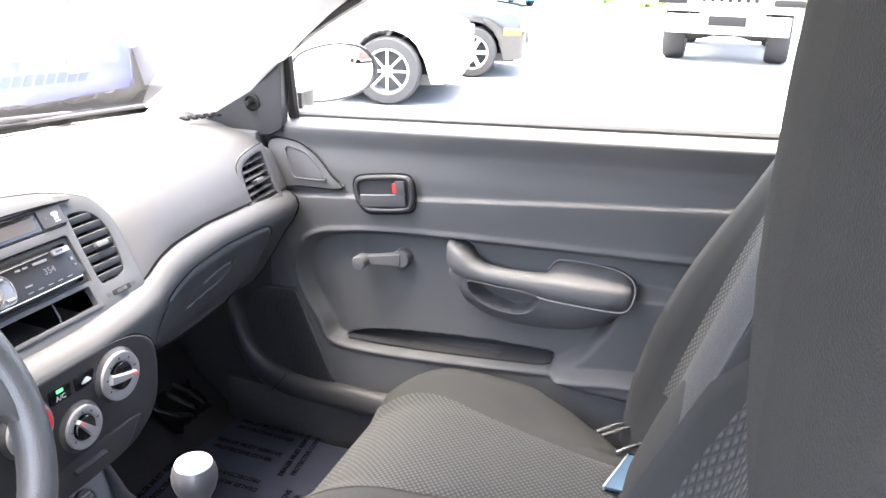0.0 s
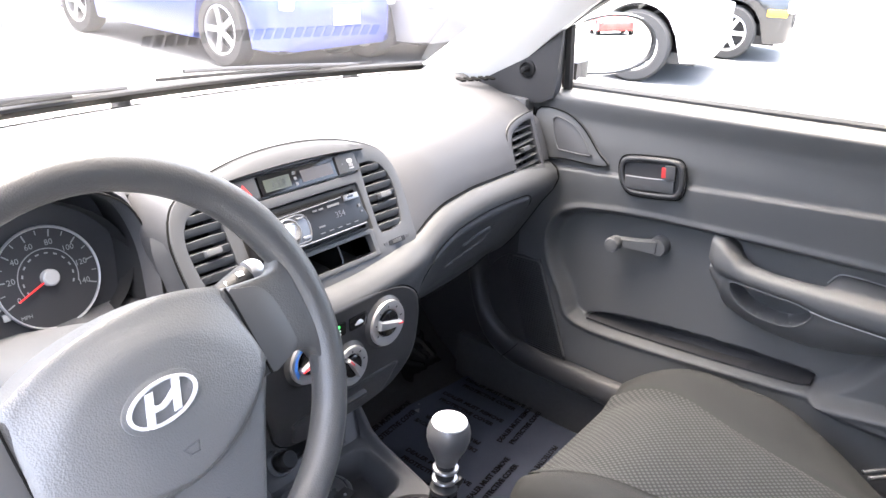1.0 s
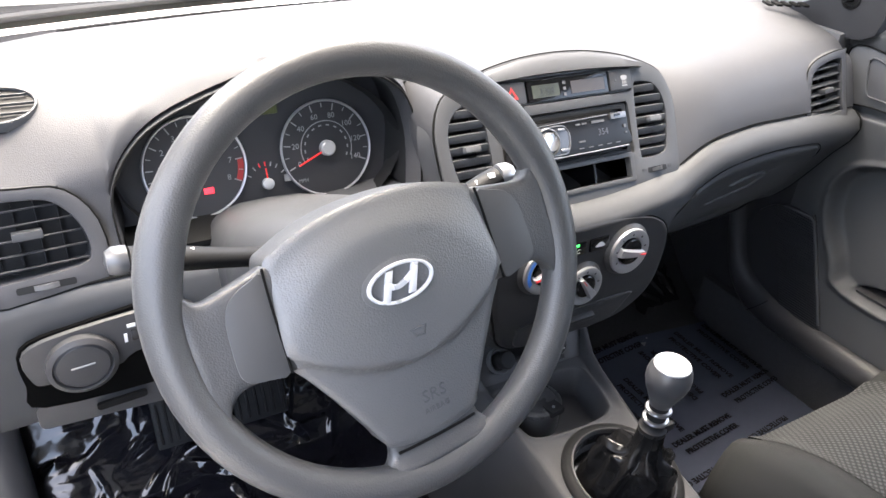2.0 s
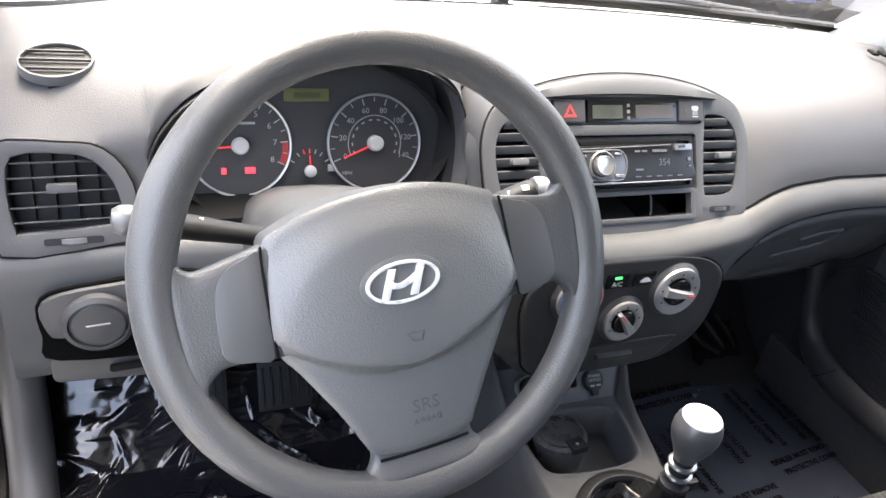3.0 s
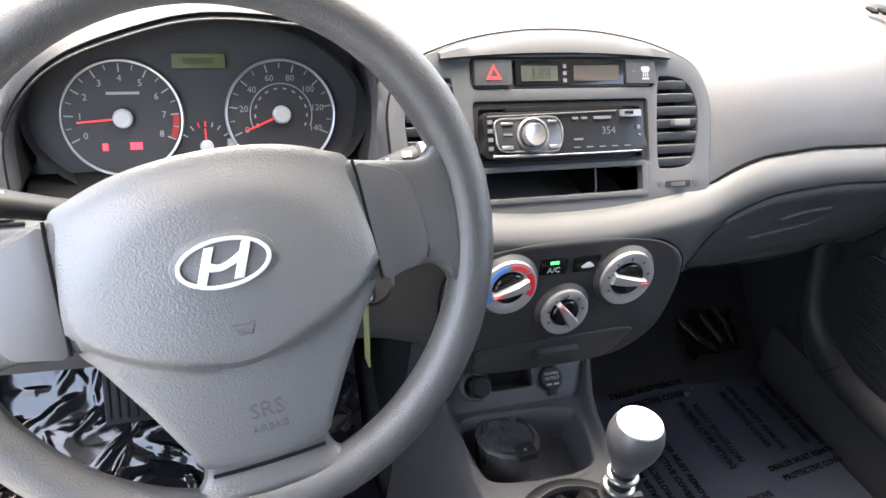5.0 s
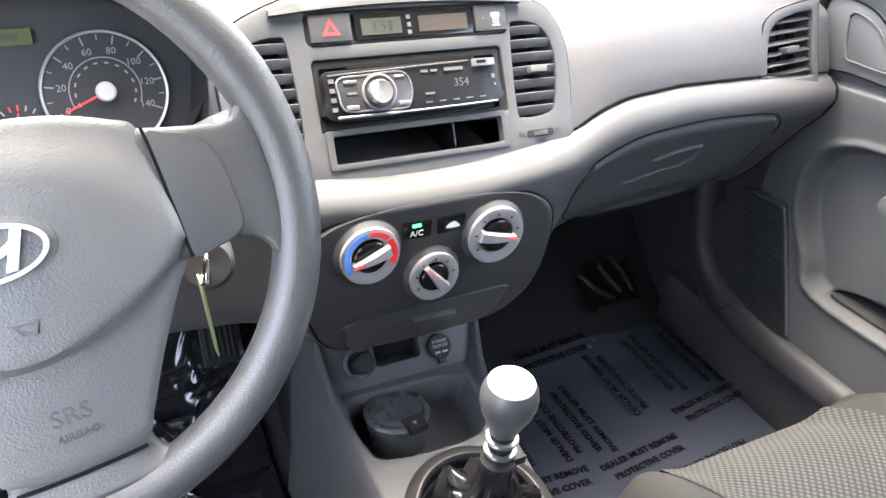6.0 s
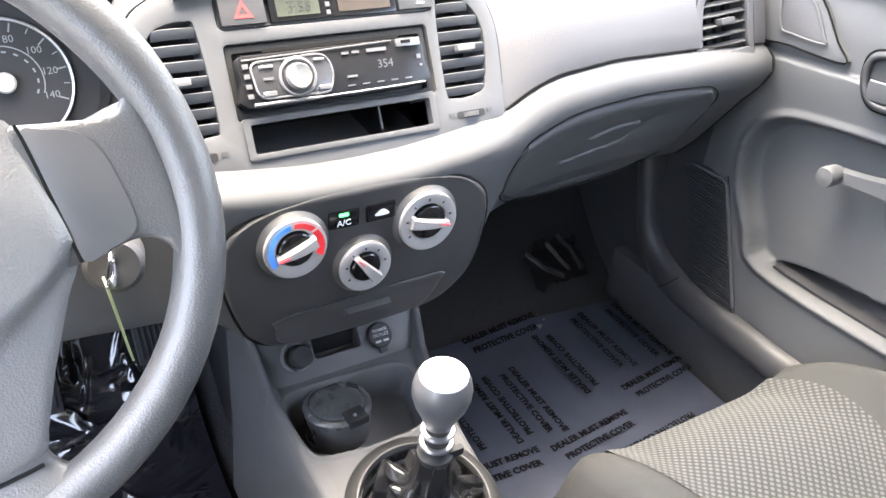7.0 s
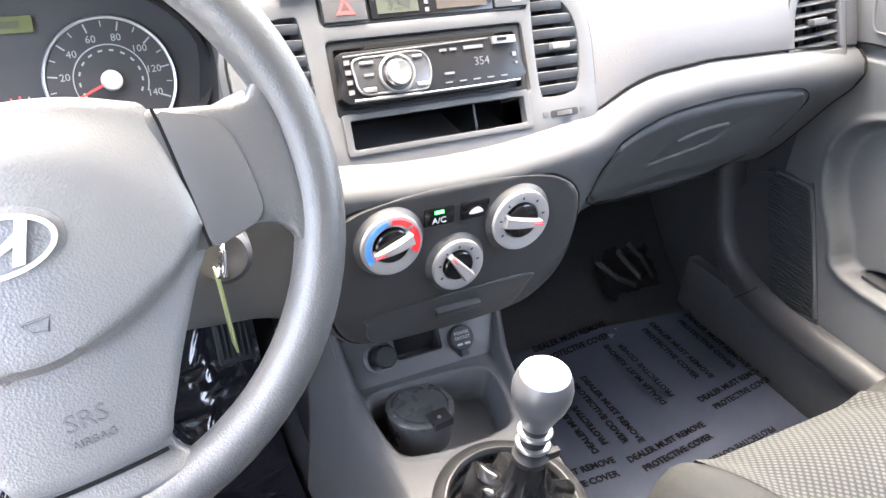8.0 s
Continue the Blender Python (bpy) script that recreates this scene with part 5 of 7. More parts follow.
for sx in (-1, 1):
    bm = bmesh.new()
    rows = []
    for x in np.linspace(0.088, 0.166, 24):
        yt = float(np.interp(x, [0.088, 0.105, 0.125, 0.1447, 0.166], [0.0430, 0.0390, 0.0350, 0.0315, 0.0305])) + fillet(0.1500 - x, 0.014)
        yb = float(np.interp(x, [0.088, 0.110, 0.125, 0.136, 0.166], [-0.0405, -0.0395, -0.0370, -0.034, -0.031])) - fillet(0.1490 - x, 0.030)
        zf = 0.0106 - 0.0004 * math.sin(math.pi * min(1.0, max(0.0, (x - 0.132) / 0.03)))
        zf = lerp(zf, 0.004, float(ramp(np.array(x), 0.154, 0.166)))
        rows.append([MW @ Vector((sx * x, y, z)) for y, z in superloop((yt - yb) / 2, (yt + yb) / 2, -0.012, zf, 0.34, 30)])
    loft(bm, rows, closed=True, caps=True)
    sp = part("spoke", bm, LEATHER, wheel, "grained grey spoke flowing into the rim", angle=60)
    bm = bmesh.new()
    cov = smooth_loop([(0.0945, 0.0380), (0.105, 0.0355), (0.116, 0.0318), (0.1245, 0.0250), (0.1295, 0.0130), (0.1315, -0.003), (0.1325, -0.018), (0.1315, -0.0285), (0.1255, -0.0345), (0.112, -0.0378), (0.0985, -0.0388), (0.0972, -0.015), (0.0957, 0.015)], 3)
    cov = [(sx * x, y) for x, y in cov]
    plate(bm, cov if sx > 0 else cov[::-1], [], Matrix(), 0.006, 0.0007)
    part("spoke_cover", moved(bm, MW @ pose(0, 0, 0.0116)), COVER, sp, "smooth grey spoke cover")
    bm = bmesh.new()
    tube(bm, [MW @ Vector((sx * lerp(0.0928, 0.0968, s ** 0.6), lerp(0.0415, -0.039, s), 0.0112)) for s in np.linspace(0, 1, 10)], 0.0011, 6)
    part("seam", bm, SEAM, wheel)
bm = bmesh.new()
rows = []
for y in np.linspace(-0.122, -0.168, 18):
    w = float(np.interp(-y, [0.118, 0.134, 0.168], [0.0475, 0.0415, 0.040])) + fillet(0.1515 + y, 0.018)
    zf = lerp(0.0030, 0.0115, float(ramp(np.array(-y), 0.140, 0.157)))
    zf = lerp(zf, 0.004, float(ramp(np.array(-y), 0.155, 0.166)))
    rows.append([MW @ Vector((x, y, z)) for x, z in superloop(w, 0.0, -0.012, zf, 0.45, 26)])
loft(bm, rows, closed=True, caps=True)
part("spoke", bm, LEATHER, wheel, angle=60)
bm = bmesh.new()
tube(bm, [MW @ Vector((x, -0.1412 + 0.9 * x * x, 0.004)) for x in np.linspace(-0.037, 0.037, 9)], 0.0013, 6)
part("seam", bm, SEAM, wheel)
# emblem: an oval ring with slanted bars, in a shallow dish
ME = MW @ pose(0.0, -0.0035, 0.0262)
bm = bmesh.new()
plate(bm, oval(0.0325, 0.0195, 40), [], Matrix(), 0.002, 0.001)
part("emblem_dish", moved(bm, ME @ pose(0, 0, -0.0005)), PAD, padob)
bm = bmesh.new()
plate(bm, oval(0.0285, 0.0155, 40), [oval(0.0258, 0.0130, 40)], Matrix(), 0.003, 0.0008)
emb = part("emblem", moved(bm, ME @ pose(0, 0, 0.0028)), BADGE, padob, "chrome oval emblem")
for sx in (-1, 1):
    bm = bmesh.new()
    plate(bm, [(sx * 0.0112 - 0.0074, -0.0108), (sx * 0.0112 - 0.0016, -0.0112), (sx * 0.0112 + 0.0074, 0.0108), (sx * 0.0112 + 0.0016, 0.0112)], [], Matrix(), 0.003, 0.0006)
    part("bar", moved(bm, ME @ pose(0, 0, 0.0028)), BADGE, emb)
bm = bmesh.new()
plate(bm, smooth_loop([(-0.0105, 0.0030), (-0.004, -0.0004), (0.003, 0.0012), (0.0125, 0.0060), (0.0120, 0.0012), (0.003, -0.0030), (-0.004, -0.0044), (-0.0125, -0.0020)], 3), [], Matrix(), 0.003, 0.0004)
part("bar", moved(bm, ME @ pose(0, 0, 0.0026)), BADGE, emb)
# letters and horn mark in darker grey, standing in for the relief's shading
lettering("srs_relief", "SRS", 0.0150, MW @ pose(0.005, -0.104, pad_z(0.005, -0.104) + 0.0002, 8), PLASTIC, padob, 0.0004)
lettering("airbag_relief", "AIRBAG", 0.0068, MW @ pose(0.005, -0.1165, pad_z(0.005, -0.1165) + 0.0002, 9), PLASTIC, padob, 0.0004)
bm = bmesh.new()
tube(bm, [MW @ Vector((0.003 + x, -0.046 + y, pad_z(0.003 + x, -0.046 + y) + 0.0002)) for x, y in ((-0.007, 0.003), (0.007, 0.003), (0.004, -0.004), (-0.003, -0.003))], 0.0009, 6, closed=True)
part("horn_mark", bm, PLASTIC, padob)

SHROUD = mat("column_plastic", (0.030, 0.031, 0.0335), 0.42, vary=0.04, grain=0.2, gscale=1100)
# column shroud
MK = pose(-0.349, 0.487, 0.990, 63.3, 0, -1)
column = thing("steering_column", MK @ pose(0, 0, -0.08), "grey plastic steering column shroud", "steering column")
bm = bmesh.new()
rows = []
for s in np.linspace(0, 1, 10):
    z = lerp(-0.032, -0.30, s)
    w = lerp(0.052, 0.085, min(1, s * 2.0)) if s < 0.6 else 0.080
    h = lerp(0.050, 0.062, min(1, s * 2))
    cy = lerp(-0.004, 0.002, s)
    rows.append([MK @ Vector((w * math.copysign(abs(math.cos(2 * math.pi * k / 28)) ** 0.6, math.cos(2 * math.pi * k / 28)), cy + h * math.copysign(abs(math.sin(2 * math.pi * k / 28)) ** 0.75, math.sin(2 * math.pi * k / 28)), z)) for k in range(28)])
loft(bm, rows, closed=True, caps=True)
part("shroud", bm, SHROUD, column)
STALK_GREY = mat("stalk_grey", (0.055, 0.055, 0.057), 0.3, vary=0.04)
for sx, tip in ((-1, (-0.178, 0.046, -0.055)), (1, (0.150, 0.057, -0.054))):
    a = Vector((sx * 0.06, 0.022, -0.085))
    b = Vector(tip)
    pts = [lerp(a, b, s) + Vector((0, 0.0, 0.006 * math.sin(math.pi * s))) for s in np.linspace(0, 1, 9)]
    bm = bmesh.new()
    tube(bm, [MK @ p for p in pts], [0.011, 0.0105, 0.010, 0.010, 0.0105, 0.0115, 0.012, 0.012, 0.011], 14, flatten=0.8)
    st = part("stalk", bm, BLACK, column, "black indicator stalk" if sx < 0 else "wiper stalk with pale markings")
    bm = bmesh.new()
    lathe(bm, [(0.0105, 0), (0.0112, 0.003), (0.0112, 0.010), (0.0085, 0.015), (0.0005, 0.0165)], basis(MK @ b, MK.to_3x3() @ Vector((0, 1, 0)), MK.to_3x3() @ Vector((0, 0, sx))), 20)
    part("stalk_tip", bm, STALK_GREY if sx < 0 else SILVER, st, "grey twist tip")
    for k in range(3):
        p = lerp(a, b, 0.62 + 0.13 * k) + Vector((0, 0.006, 0.011))
        bm = bmesh.new()
        box(bm, (0, 0, 0), (0.007, 0.005, 0.0008), MK @ Matrix.Translation(p) @ pose(0, 0, 0, -35))
        part("symbol", bm, WHITE, st)
# ignition lock and key
key = thing("ignition_key", pose(-0.222, 0.585, 0.87), "steel ignition key with split ring and pale tag", "car key")
mkey = basis((-0.222, 0.585, 0.888), (1, -0.15, 0), (0, 0.35, 1))
bm = bmesh.new()
lathe(bm, [(0.022, -0.03), (0.022, 0.004), (0.018, 0.008), (0.006, 0.008), (0.0005, 0.006)], mkey, 28)
part("lock_barrel", bm, PLASTIC_DARK, column, "silver-rimmed ignition lock")
bm = bmesh.new()
box(bm, (0, 0, 0.018), (0.005, 0.020, 0.024), mkey, bevel=0.002)
part("key_bow", bm, CHROME, key)
bm = bmesh.new()
tube(bm, [mkey @ Vector((-0.002 + 0.003 * math.cos(a), 0.004 + 0.013 * math.cos(a), 0.030 + 0.013 * math.sin(a))) for a in np.linspace(0, 2 * math.pi, 20)[:-1]], 0.0012, 6, closed=True)
part("split_ring", bm, CHROME, key)
bm = bmesh.new()
p0 = mkey @ Vector((-0.006, -0.006, 0.030))
box(bm, (0, 0, -0.037), (0.0016, 0.013, 0.078), Matrix.Translation(p0) @ pose(0, 0, 0, 4, -6, 3), bevel=0.0006)
part("tag", bm, mat("key_tag", (0.24, 0.29, 0.14), 0.3, vary=0.1), key, "yellowish green plastic key tag")

# ---- centre console and gear lever ----
console = thing("center_console", pose(0, 0.55, 0.33), "grey plastic centre console between the seats", "centre console")


def cons_w(y):
    """Left and right edges of the console's top, in x."""
    return (float(np.interp(y, [-0.3, 0.2, 0.45, 0.55, 0.65, 0.78], [-0.085, -0.085, -0.083, -0.080, -0.088, -0.090])),
            float(np.interp(y, [-0.3, 0.2, 0.45, 0.55, 0.65, 0.76], [0.085, 0.085, 0.088, 0.092, 0.106, 0.135])))


def cons_z(y):
    return float(np.interp(y, [-0.3, 0.25, 0.45, 0.58, 0.68, 0.74, 0.78, 0.82], [0.50, 0.545, 0.578, 0.597, 0.612, 0.655, 0.70, 0.76]))


def deck_z(y):
    return np.interp(y, [-0.3, 0.25, 0.45, 0.575, 0.69, 0.80], [0.499, 0.544, 0.577, 0.5955, 0.599, 0.600])


# one moulding: flanks, raised rails, sunk tray and the well under the boot
TRAY = smooth_loop([(-0.072, 0.600), (-0.062, 0.584), (-0.035, 0.577), (0.0, 0.574), (0.040, 0.575), (0.062, 0.582), (0.072, 0.598), (0.082, 0.655), (0.074, 0.671), (0.050, 0.677), (0.0, 0.680), (-0.055, 0.680), (-0.072, 0.670), (-0.077, 0.640)], 4)
RING_C = (0.010, 0.490)
ny, nx = 250, 110
yy = np.concatenate([np.linspace(-0.3, 0.40, 30)[:-1], np.linspace(0.40, 0.80, 220)])
edges = np.array([cons_w(y) for y in yy])
Yg = np.repeat(yy[:, None], nx, 1)
Xg = edges[:, :1] + (edges[:, 1:] - edges[:, :1]) * np.linspace(0, 1, nx)[None, :]
rim = np.minimum(Xg - edges[:, :1], edges[:, 1:] - Xg)
rail = np.array([cons_z(y) for y in yy])[:, None]
deck = deck_z(Yg)
Zg = deck + (rail - deck) * (1 - ramp(rim, 0.006, 0.018)) - 0.005 * (1 - ramp(rim, -0.003, 0.005))
d = poly_dist(Xg, Yg, TRAY)
Zg = Zg + 0.0016 * ramp(d, -0.007, -0.002) * (1 - ramp(d, -0.001, 0.002))
Zg = Zg + (0.553 + 0.1 * (Yg - 0.634) - Zg) * ramp(d, 0.0, 0.009)
Zg = Zg - 0.045 * ramp(0.067 - np.hypot(Xg - RING_C[0], Yg - RING_C[1]), 0.0, 0.004)
bm = bmesh.new()
loft(bm, [[Vector((edges[i, 0] - 0.022, yy[i], 0.30)), Vector((edges[i, 0] - 0.012, yy[i], 0.45)), Vector((edges[i, 0] - 0.004, yy[i], rail[i, 0] - 0.03))] + [Vector((float(Xg[i, k]), yy[i], float(Zg[i, k]))) for k in range(nx)]
          + [Vector((edges[i, 1] + 0.004, yy[i], rail[i, 0] - 0.03)), Vector((edges[i, 1] + 0.012, yy[i], 0.45)), Vector((edges[i, 1] + 0.022, yy[i], 0.30))] for i in range(len(yy))], closed=True, caps=True)
# console grey made darker, since light falls too strongly on its deck
part("shell", bm, mat("darkened_console_plastic", (0.043, 0.043, 0.045), 0.62, vary=0.05, grain=0.2, gscale=1100, spec=0.12), console, "moulded grey console, darkened to offset strong light, with a sunk oddments tray", angle=60)
# socket panel under the heater
MQ = basis((0.012, 0.712, 0.622), (1, 0, 0), (0, 0.85, 1))
bm = bmesh.new()
plate(bm, rrect(0.205, 0.120, 0.012, 4, 0.0, 0.022), [rrect(0.058, 0.032, 0.004, 3, -0.002, 0.006)], Matrix(), 0.012, 0.002)
panel = part("socket_panel", moved(bm, MQ), PLASTIC_DARK, console, "charcoal panel with lighter and power socket")
bm = bmesh.new()
for c, s in (((-0.004, 0.016, -0.05), (0.062, 0.038, 0.003)), ((-0.004, -0.001, -0.03), (0.062, 0.003, 0.045)), ((-0.004, 0.033, -0.03), (0.062, 0.003, 0.045)), ((-0.034, 0.016, -0.03), (0.003, 0.038, 0.045)), ((0.026, 0.016, -0.03), (0.003, 0.038, 0.045))):
    box(bm, c, s, MQ @ pose(0.002, -0.010, 0))
part("pocket", bm, BLACK, panel)
ml = MQ @ pose(-0.053, 0.0, 0)
bm = bmesh.new()
lathe(bm, [(0.0185, 0.0), (0.0188, 0.008), (0.0172, 0.0105), (0.0150, 0.009), (0.0140, 0.002)], ml, 32, close=False)
part("lighter_ring", bm, PLASTIC, panel, "grey moulded ring")
bm = bmesh.new()
lathe(bm, [(0.0112, 0.0), (0.0114, 0.016), (0.0128, 0.019), (0.0128, 0.029), (0.0112, 0.0315), (0.0005, 0.0315)], ml, 28)
part("lighter_knob", bm, BLACK, panel, "black cigarette lighter knob")
mo2 = MQ @ pose(0.052, -0.004, 0)
bm = bmesh.new()
lathe(bm, [(0.0162, 0.0), (0.0158, 0.005), (0.014, 0.007), (0.0005, 0.0075)], mo2, 32)
outlet = part("power_outlet", bm, BLACK, panel, "round black power socket cover")
lettering("legend", "POWER", 0.0056, mo2 @ pose(0, 0.0058, 0.0078), DIALPRINT, outlet, 0.0002)
lettering("legend", "OUTLET", 0.0056, mo2 @ pose(0, 0.0, 0.0078), DIALPRINT, outlet, 0.0002)
for dx in (-0.005, 0.005):
    bm = bmesh.new()
    box(bm, (dx, -0.0075, 0.0078), (0.007, 0.0026, 0.0006), mo2)
    part("legend_bar", bm, DIALPRINT, outlet)
bm = bmesh.new()
box(bm, (0, -0.0185, 0.003), (0.010, 0.007, 0.006), mo2, bevel=0.0015)
part("tongue", bm, BLACK, outlet)

# ashtray cup
CUPBLACK = mat("satin_black", (0.036, 0.036, 0.037), 0.28, vary=0.05)
MA = pose(-0.018, 0.644, 0.549, -4, 0, 0)
cup = thing("ashtray_cup", MA, "black lidded ashtray cup in the console tray", "ashtray")
bm = bmesh.new()
lathe(bm, [(0.034, 0.0), (0.0365, 0.004), (0.0385, 0.038), (0.038, 0.042)], MA, 40)
part("cup", bm, CUPBLACK, cup)
bm = bmesh.new()
lathe(bm, [(0.0375, 0.040), (0.0392, 0.0415), (0.0392, 0.0455), (0.0375, 0.0475), (0.0325, 0.0485), (0.0318, 0.0468), (0.0310, 0.0468), (0.0303, 0.0490), (0.0285, 0.0500), (0.02, 0.0503), (0.0005, 0.0505)], MA, 44)
lidc = part("lid", bm, CUPBLACK, cup, "round lid with a stepped rim")
bm = bmesh.new()
box(bm, (0.006, -0.0320, 0.0475), (0.024, 0.021, 0.010), MA @ pose(0, 0, 0, 0, 0, 6), bevel=0.002)
part("lift_tab", bm, BLACK, lidc)
bm = bmesh.new()
lathe(bm, [(0.0022, 0.0), (0.0020, 0.0012), (0.0005, 0.0015)], MA @ pose(0.008, -0.033, 0.0525), 12)
part("rivet", bm, SILVER, lidc, "small bright rivet")
for x, y in ((-0.0345, -0.006), (0.0345, -0.006), (0.0, 0.0346)):
    bm = bmesh.new()
    box(bm, (x, y, 0.0482), (0.004, 0.004, 0.0012), MA, bevel=0.0004, seg=1)
    part("stud", bm, PLASTIC, lidc)

# gear lever
MG = pose(RING_C[0], RING_C[1], 0.5835, 8)
gear = thing("gear_lever", MG, "manual gear lever with a silver-topped round knob and black boot", "gear lever")
bm = bmesh.new()
lathe(bm, [(0.0800, -0.004), (0.0808, 0.002), (0.0790, 0.0050), (0.0720, 0.0085), (0.0680, 0.0080), (0.0660, 0.0050), (0.0650, 0.0), (0.0645, -0.014)], MG, 64, close=False)
part("boot_ring", bm, mat("boot_ring_plastic", (0.011, 0.011, 0.0115), 0.6, vary=0.05, spec=0.05), gear, "charcoal oval boot surround")
bm = bmesh.new()
lathe(bm, [(0.0690, 0.0075), (0.0685, 0.0095), (0.0668, 0.0098), (0.0655, 0.0070), (0.0650, 0.0020)], MG, 64, close=False)
part("ring_lip", bm, PLASTIC_DARK, gear, "paler inner lip of the surround")
bm = bmesh.new()
lathe(bm, [(0.0650, -0.002), (0.0640, -0.020), (0.0600, -0.030), (0.0005, -0.031)], MG, 48, close=False)
part("boot_well", bm, GLOSS_BLACK, gear, "black well under the boot")
# boot: steep pleated sides up to a shoulder, then drawn in to the lever
neck = Vector((-0.0055, 0.456, 0.706))
prof_s = [0.0, 0.10, 0.30, 0.48, 0.56, 0.64, 0.76, 0.88, 1.0]
prof_r = [0.0560, 0.0550, 0.0490, 0.0440, 0.0410, 0.0340, 0.0225, 0.0175, 0.0160]
prof_h = [-0.034, -0.006, 0.030, 0.062, 0.070, 0.074, 0.082, 0.098, 0.122]
rows = []
for q in np.linspace(0, 1, 48):
    r_, h_ = float(np.interp(q, prof_s, prof_r)), float(np.interp(q, prof_s, prof_h))
    c = lerp(MG @ Vector((0, 0, h_)), Vector((neck.x, neck.y, 0.584 + h_)), float(ramp(np.array(q), 0.0, 0.75)))
    fold = float(ramp(np.array(q), 0.03, 0.45)) * (1 - 0.85 * float(ramp(np.array(q), 0.6, 0.95)))
    ring = []
    for k in range(120):
        a = 2 * math.pi * k / 120
        w = noise.noise(Vector((math.cos(a) * 2.2, math.sin(a) * 2.2, q * 3.0)))
        pleat = 0.5 - abs(math.sin(3.5 * a + 1.0 + 1.1 * w))
        fine = 0.4 - abs(math.sin(8.0 * a - 2.5 * q + 2.0 * w))
        d_ = Vector((math.cos(a), math.sin(a), 0))
        ring.append(c + d_ * (r_ * (1 + 0.34 * fold * pleat + 0.10 * fold * fine + 0.10 * fold * w)) + Vector((0, 0, 0.012 * fold * w + 0.006 * fold * pleat)))
    rows.append(ring)
bm = bmesh.new()
loft(bm, rows, closed=True)
part("boot", bm, VINYL_BOOT, gear, "creased black vinyl boot", angle=80)
axis = basis((-0.0055, 0.456, 0.701), (1, 0, 0.0), (0.0, 1, 0.02))
bm = bmesh.new()
lathe(bm, [(0.0165, 0.0), (0.0165, 0.006), (0.013, 0.008), (0.0115, 0.012), (0.0115, 0.052)], axis, 28)
part("shaft", bm, BLACK, gear)
bm = bmesh.new()
for h in (0.016, 0.031):
    lathe(bm, [(0.0116, h), (0.0150, h + 0.001), (0.0156, h + 0.0025), (0.0148, h + 0.0042), (0.0116, h + 0.005)], axis, 28, close=False)
part("collar", bm, mat("collar_steel", (0.24, 0.24, 0.25), 0.3, 0.9, vary=0.03), gear, "silver collar rings")
bm = bmesh.new()
box(bm, (0.016, -0.008, 0.006), (0.014, 0.006, 0.009), axis, bevel=0.001)
part("clip", bm, BLACK, gear)
bm = bmesh.new()
kp = [(0.0125, 0.042), (0.0135, 0.046), (0.0175, 0.056), (0.0225, 0.067), (0.0252, 0.077), (0.0255, 0.085), (0.0238, 0.093), (0.0205, 0.0985)]
lathe(bm, kp, axis, 40)
knob = part("knob", bm, mat("knob_grey", (0.050, 0.050, 0.053), 0.36, 0.1, vary=0.04), gear, "satin dark grey knob")
bm = bmesh.new()
lathe(bm, [(0.0206, 0.0975), (0.0207, 0.0996), (0.0200, 0.1006), (0.0186, 0.1010), (0.012, 0.1018), (0.0005, 0.1022)], axis @ pose(0, 0, 0, 0, 0, 0), 40)
part("knob_cap", bm, mat("knob_cap", (0.80, 0.80, 0.80), 0.35, 0.5, vary=0.02), knob, "bright silver cap")

# ---- passenger door ----
door = thing("passenger_door", pose(0.70, 0.1, 0.45), "grey plastic passenger door, closed, with winder and armrest", "car door")
Y0, Y1, Z0 = 0.80, -0.52, 0.42


def sill_z(y):
    return 1.046 + (0.76 - y) * 0.045


RECESS = smooth_loop([(0.730, 0.756), (0.712, 0.800), (0.68, 0.823), (0.635, 0.835), (0.514, 0.850), (0.291, 0.860), (0.089, 0.867), (-0.15, 0.876), (-0.50, 0.885), (-0.50, 0.60), (-0.2, 0.64), (0.04, 0.634), (0.178, 0.616), (0.452, 0.590), (0.642, 0.586), (0.682, 0.637), (0.718, 0.695)], 4)
BULGE = smooth_loop([(0.085, 0.765), (0.10, 0.726), (0.14, 0.661), (0.185, 0.612), (0.04, 0.60), (-0.3, 0.60), (-0.55, 0.62), (-0.55, 0.80), (-0.2, 0.80), (0.05, 0.795)], 4)
POCKET = smooth_loop([(0.630, 0.592), (0.55, 0.594), (0.452, 0.599), (0.33, 0.608), (0.215, 0.619), (0.196, 0.632), (0.215, 0.646), (0.345, 0.642), (0.45, 0.634), (0.555, 0.621), (0.615, 0.606)], 4)


def door_x(Yg, Zg):
    x = np.full(Yg.shape, 0.675)
    cr = 0.897 + (0.75 - Yg) * 0.092
    x = x - 0.010 * ramp(cr - Zg, -0.001, 0.004) + 0.009 * ramp(cr - Zg, 0.0, 0.09)
    top = 1.046 + (0.76 - Yg) * 0.045
    x = x - 0.008 * ramp(Zg - top, -0.06, -0.02) + 0.035 * ramp(Zg - top, -0.022, 0.0) ** 2
    x = x + 0.006 * ramp(Zg, 0.95, 1.0)
    d = poly_dist(Yg, Zg, RECESS)
    x = x + 0.030 * ramp(d, 0.0, 0.017) - 0.004 * ramp(d, -0.012, 0.0) * (1 - ramp(d, 0.0, 0.010))
    b = poly_dist(Yg, Zg, BULGE)
    x = x - 0.030 * ramp(b, -0.014, 0.010)
    k = poly_dist(Yg, Zg, POCKET)
    x = x + 0.050 * ramp(k, -0.001, 0.007)
    x = x + 0.02 * ramp(Zg, 0.50, 0.42)
    x = x + 0.012 * ramp(Yg, 0.74, 0.80)
    return x


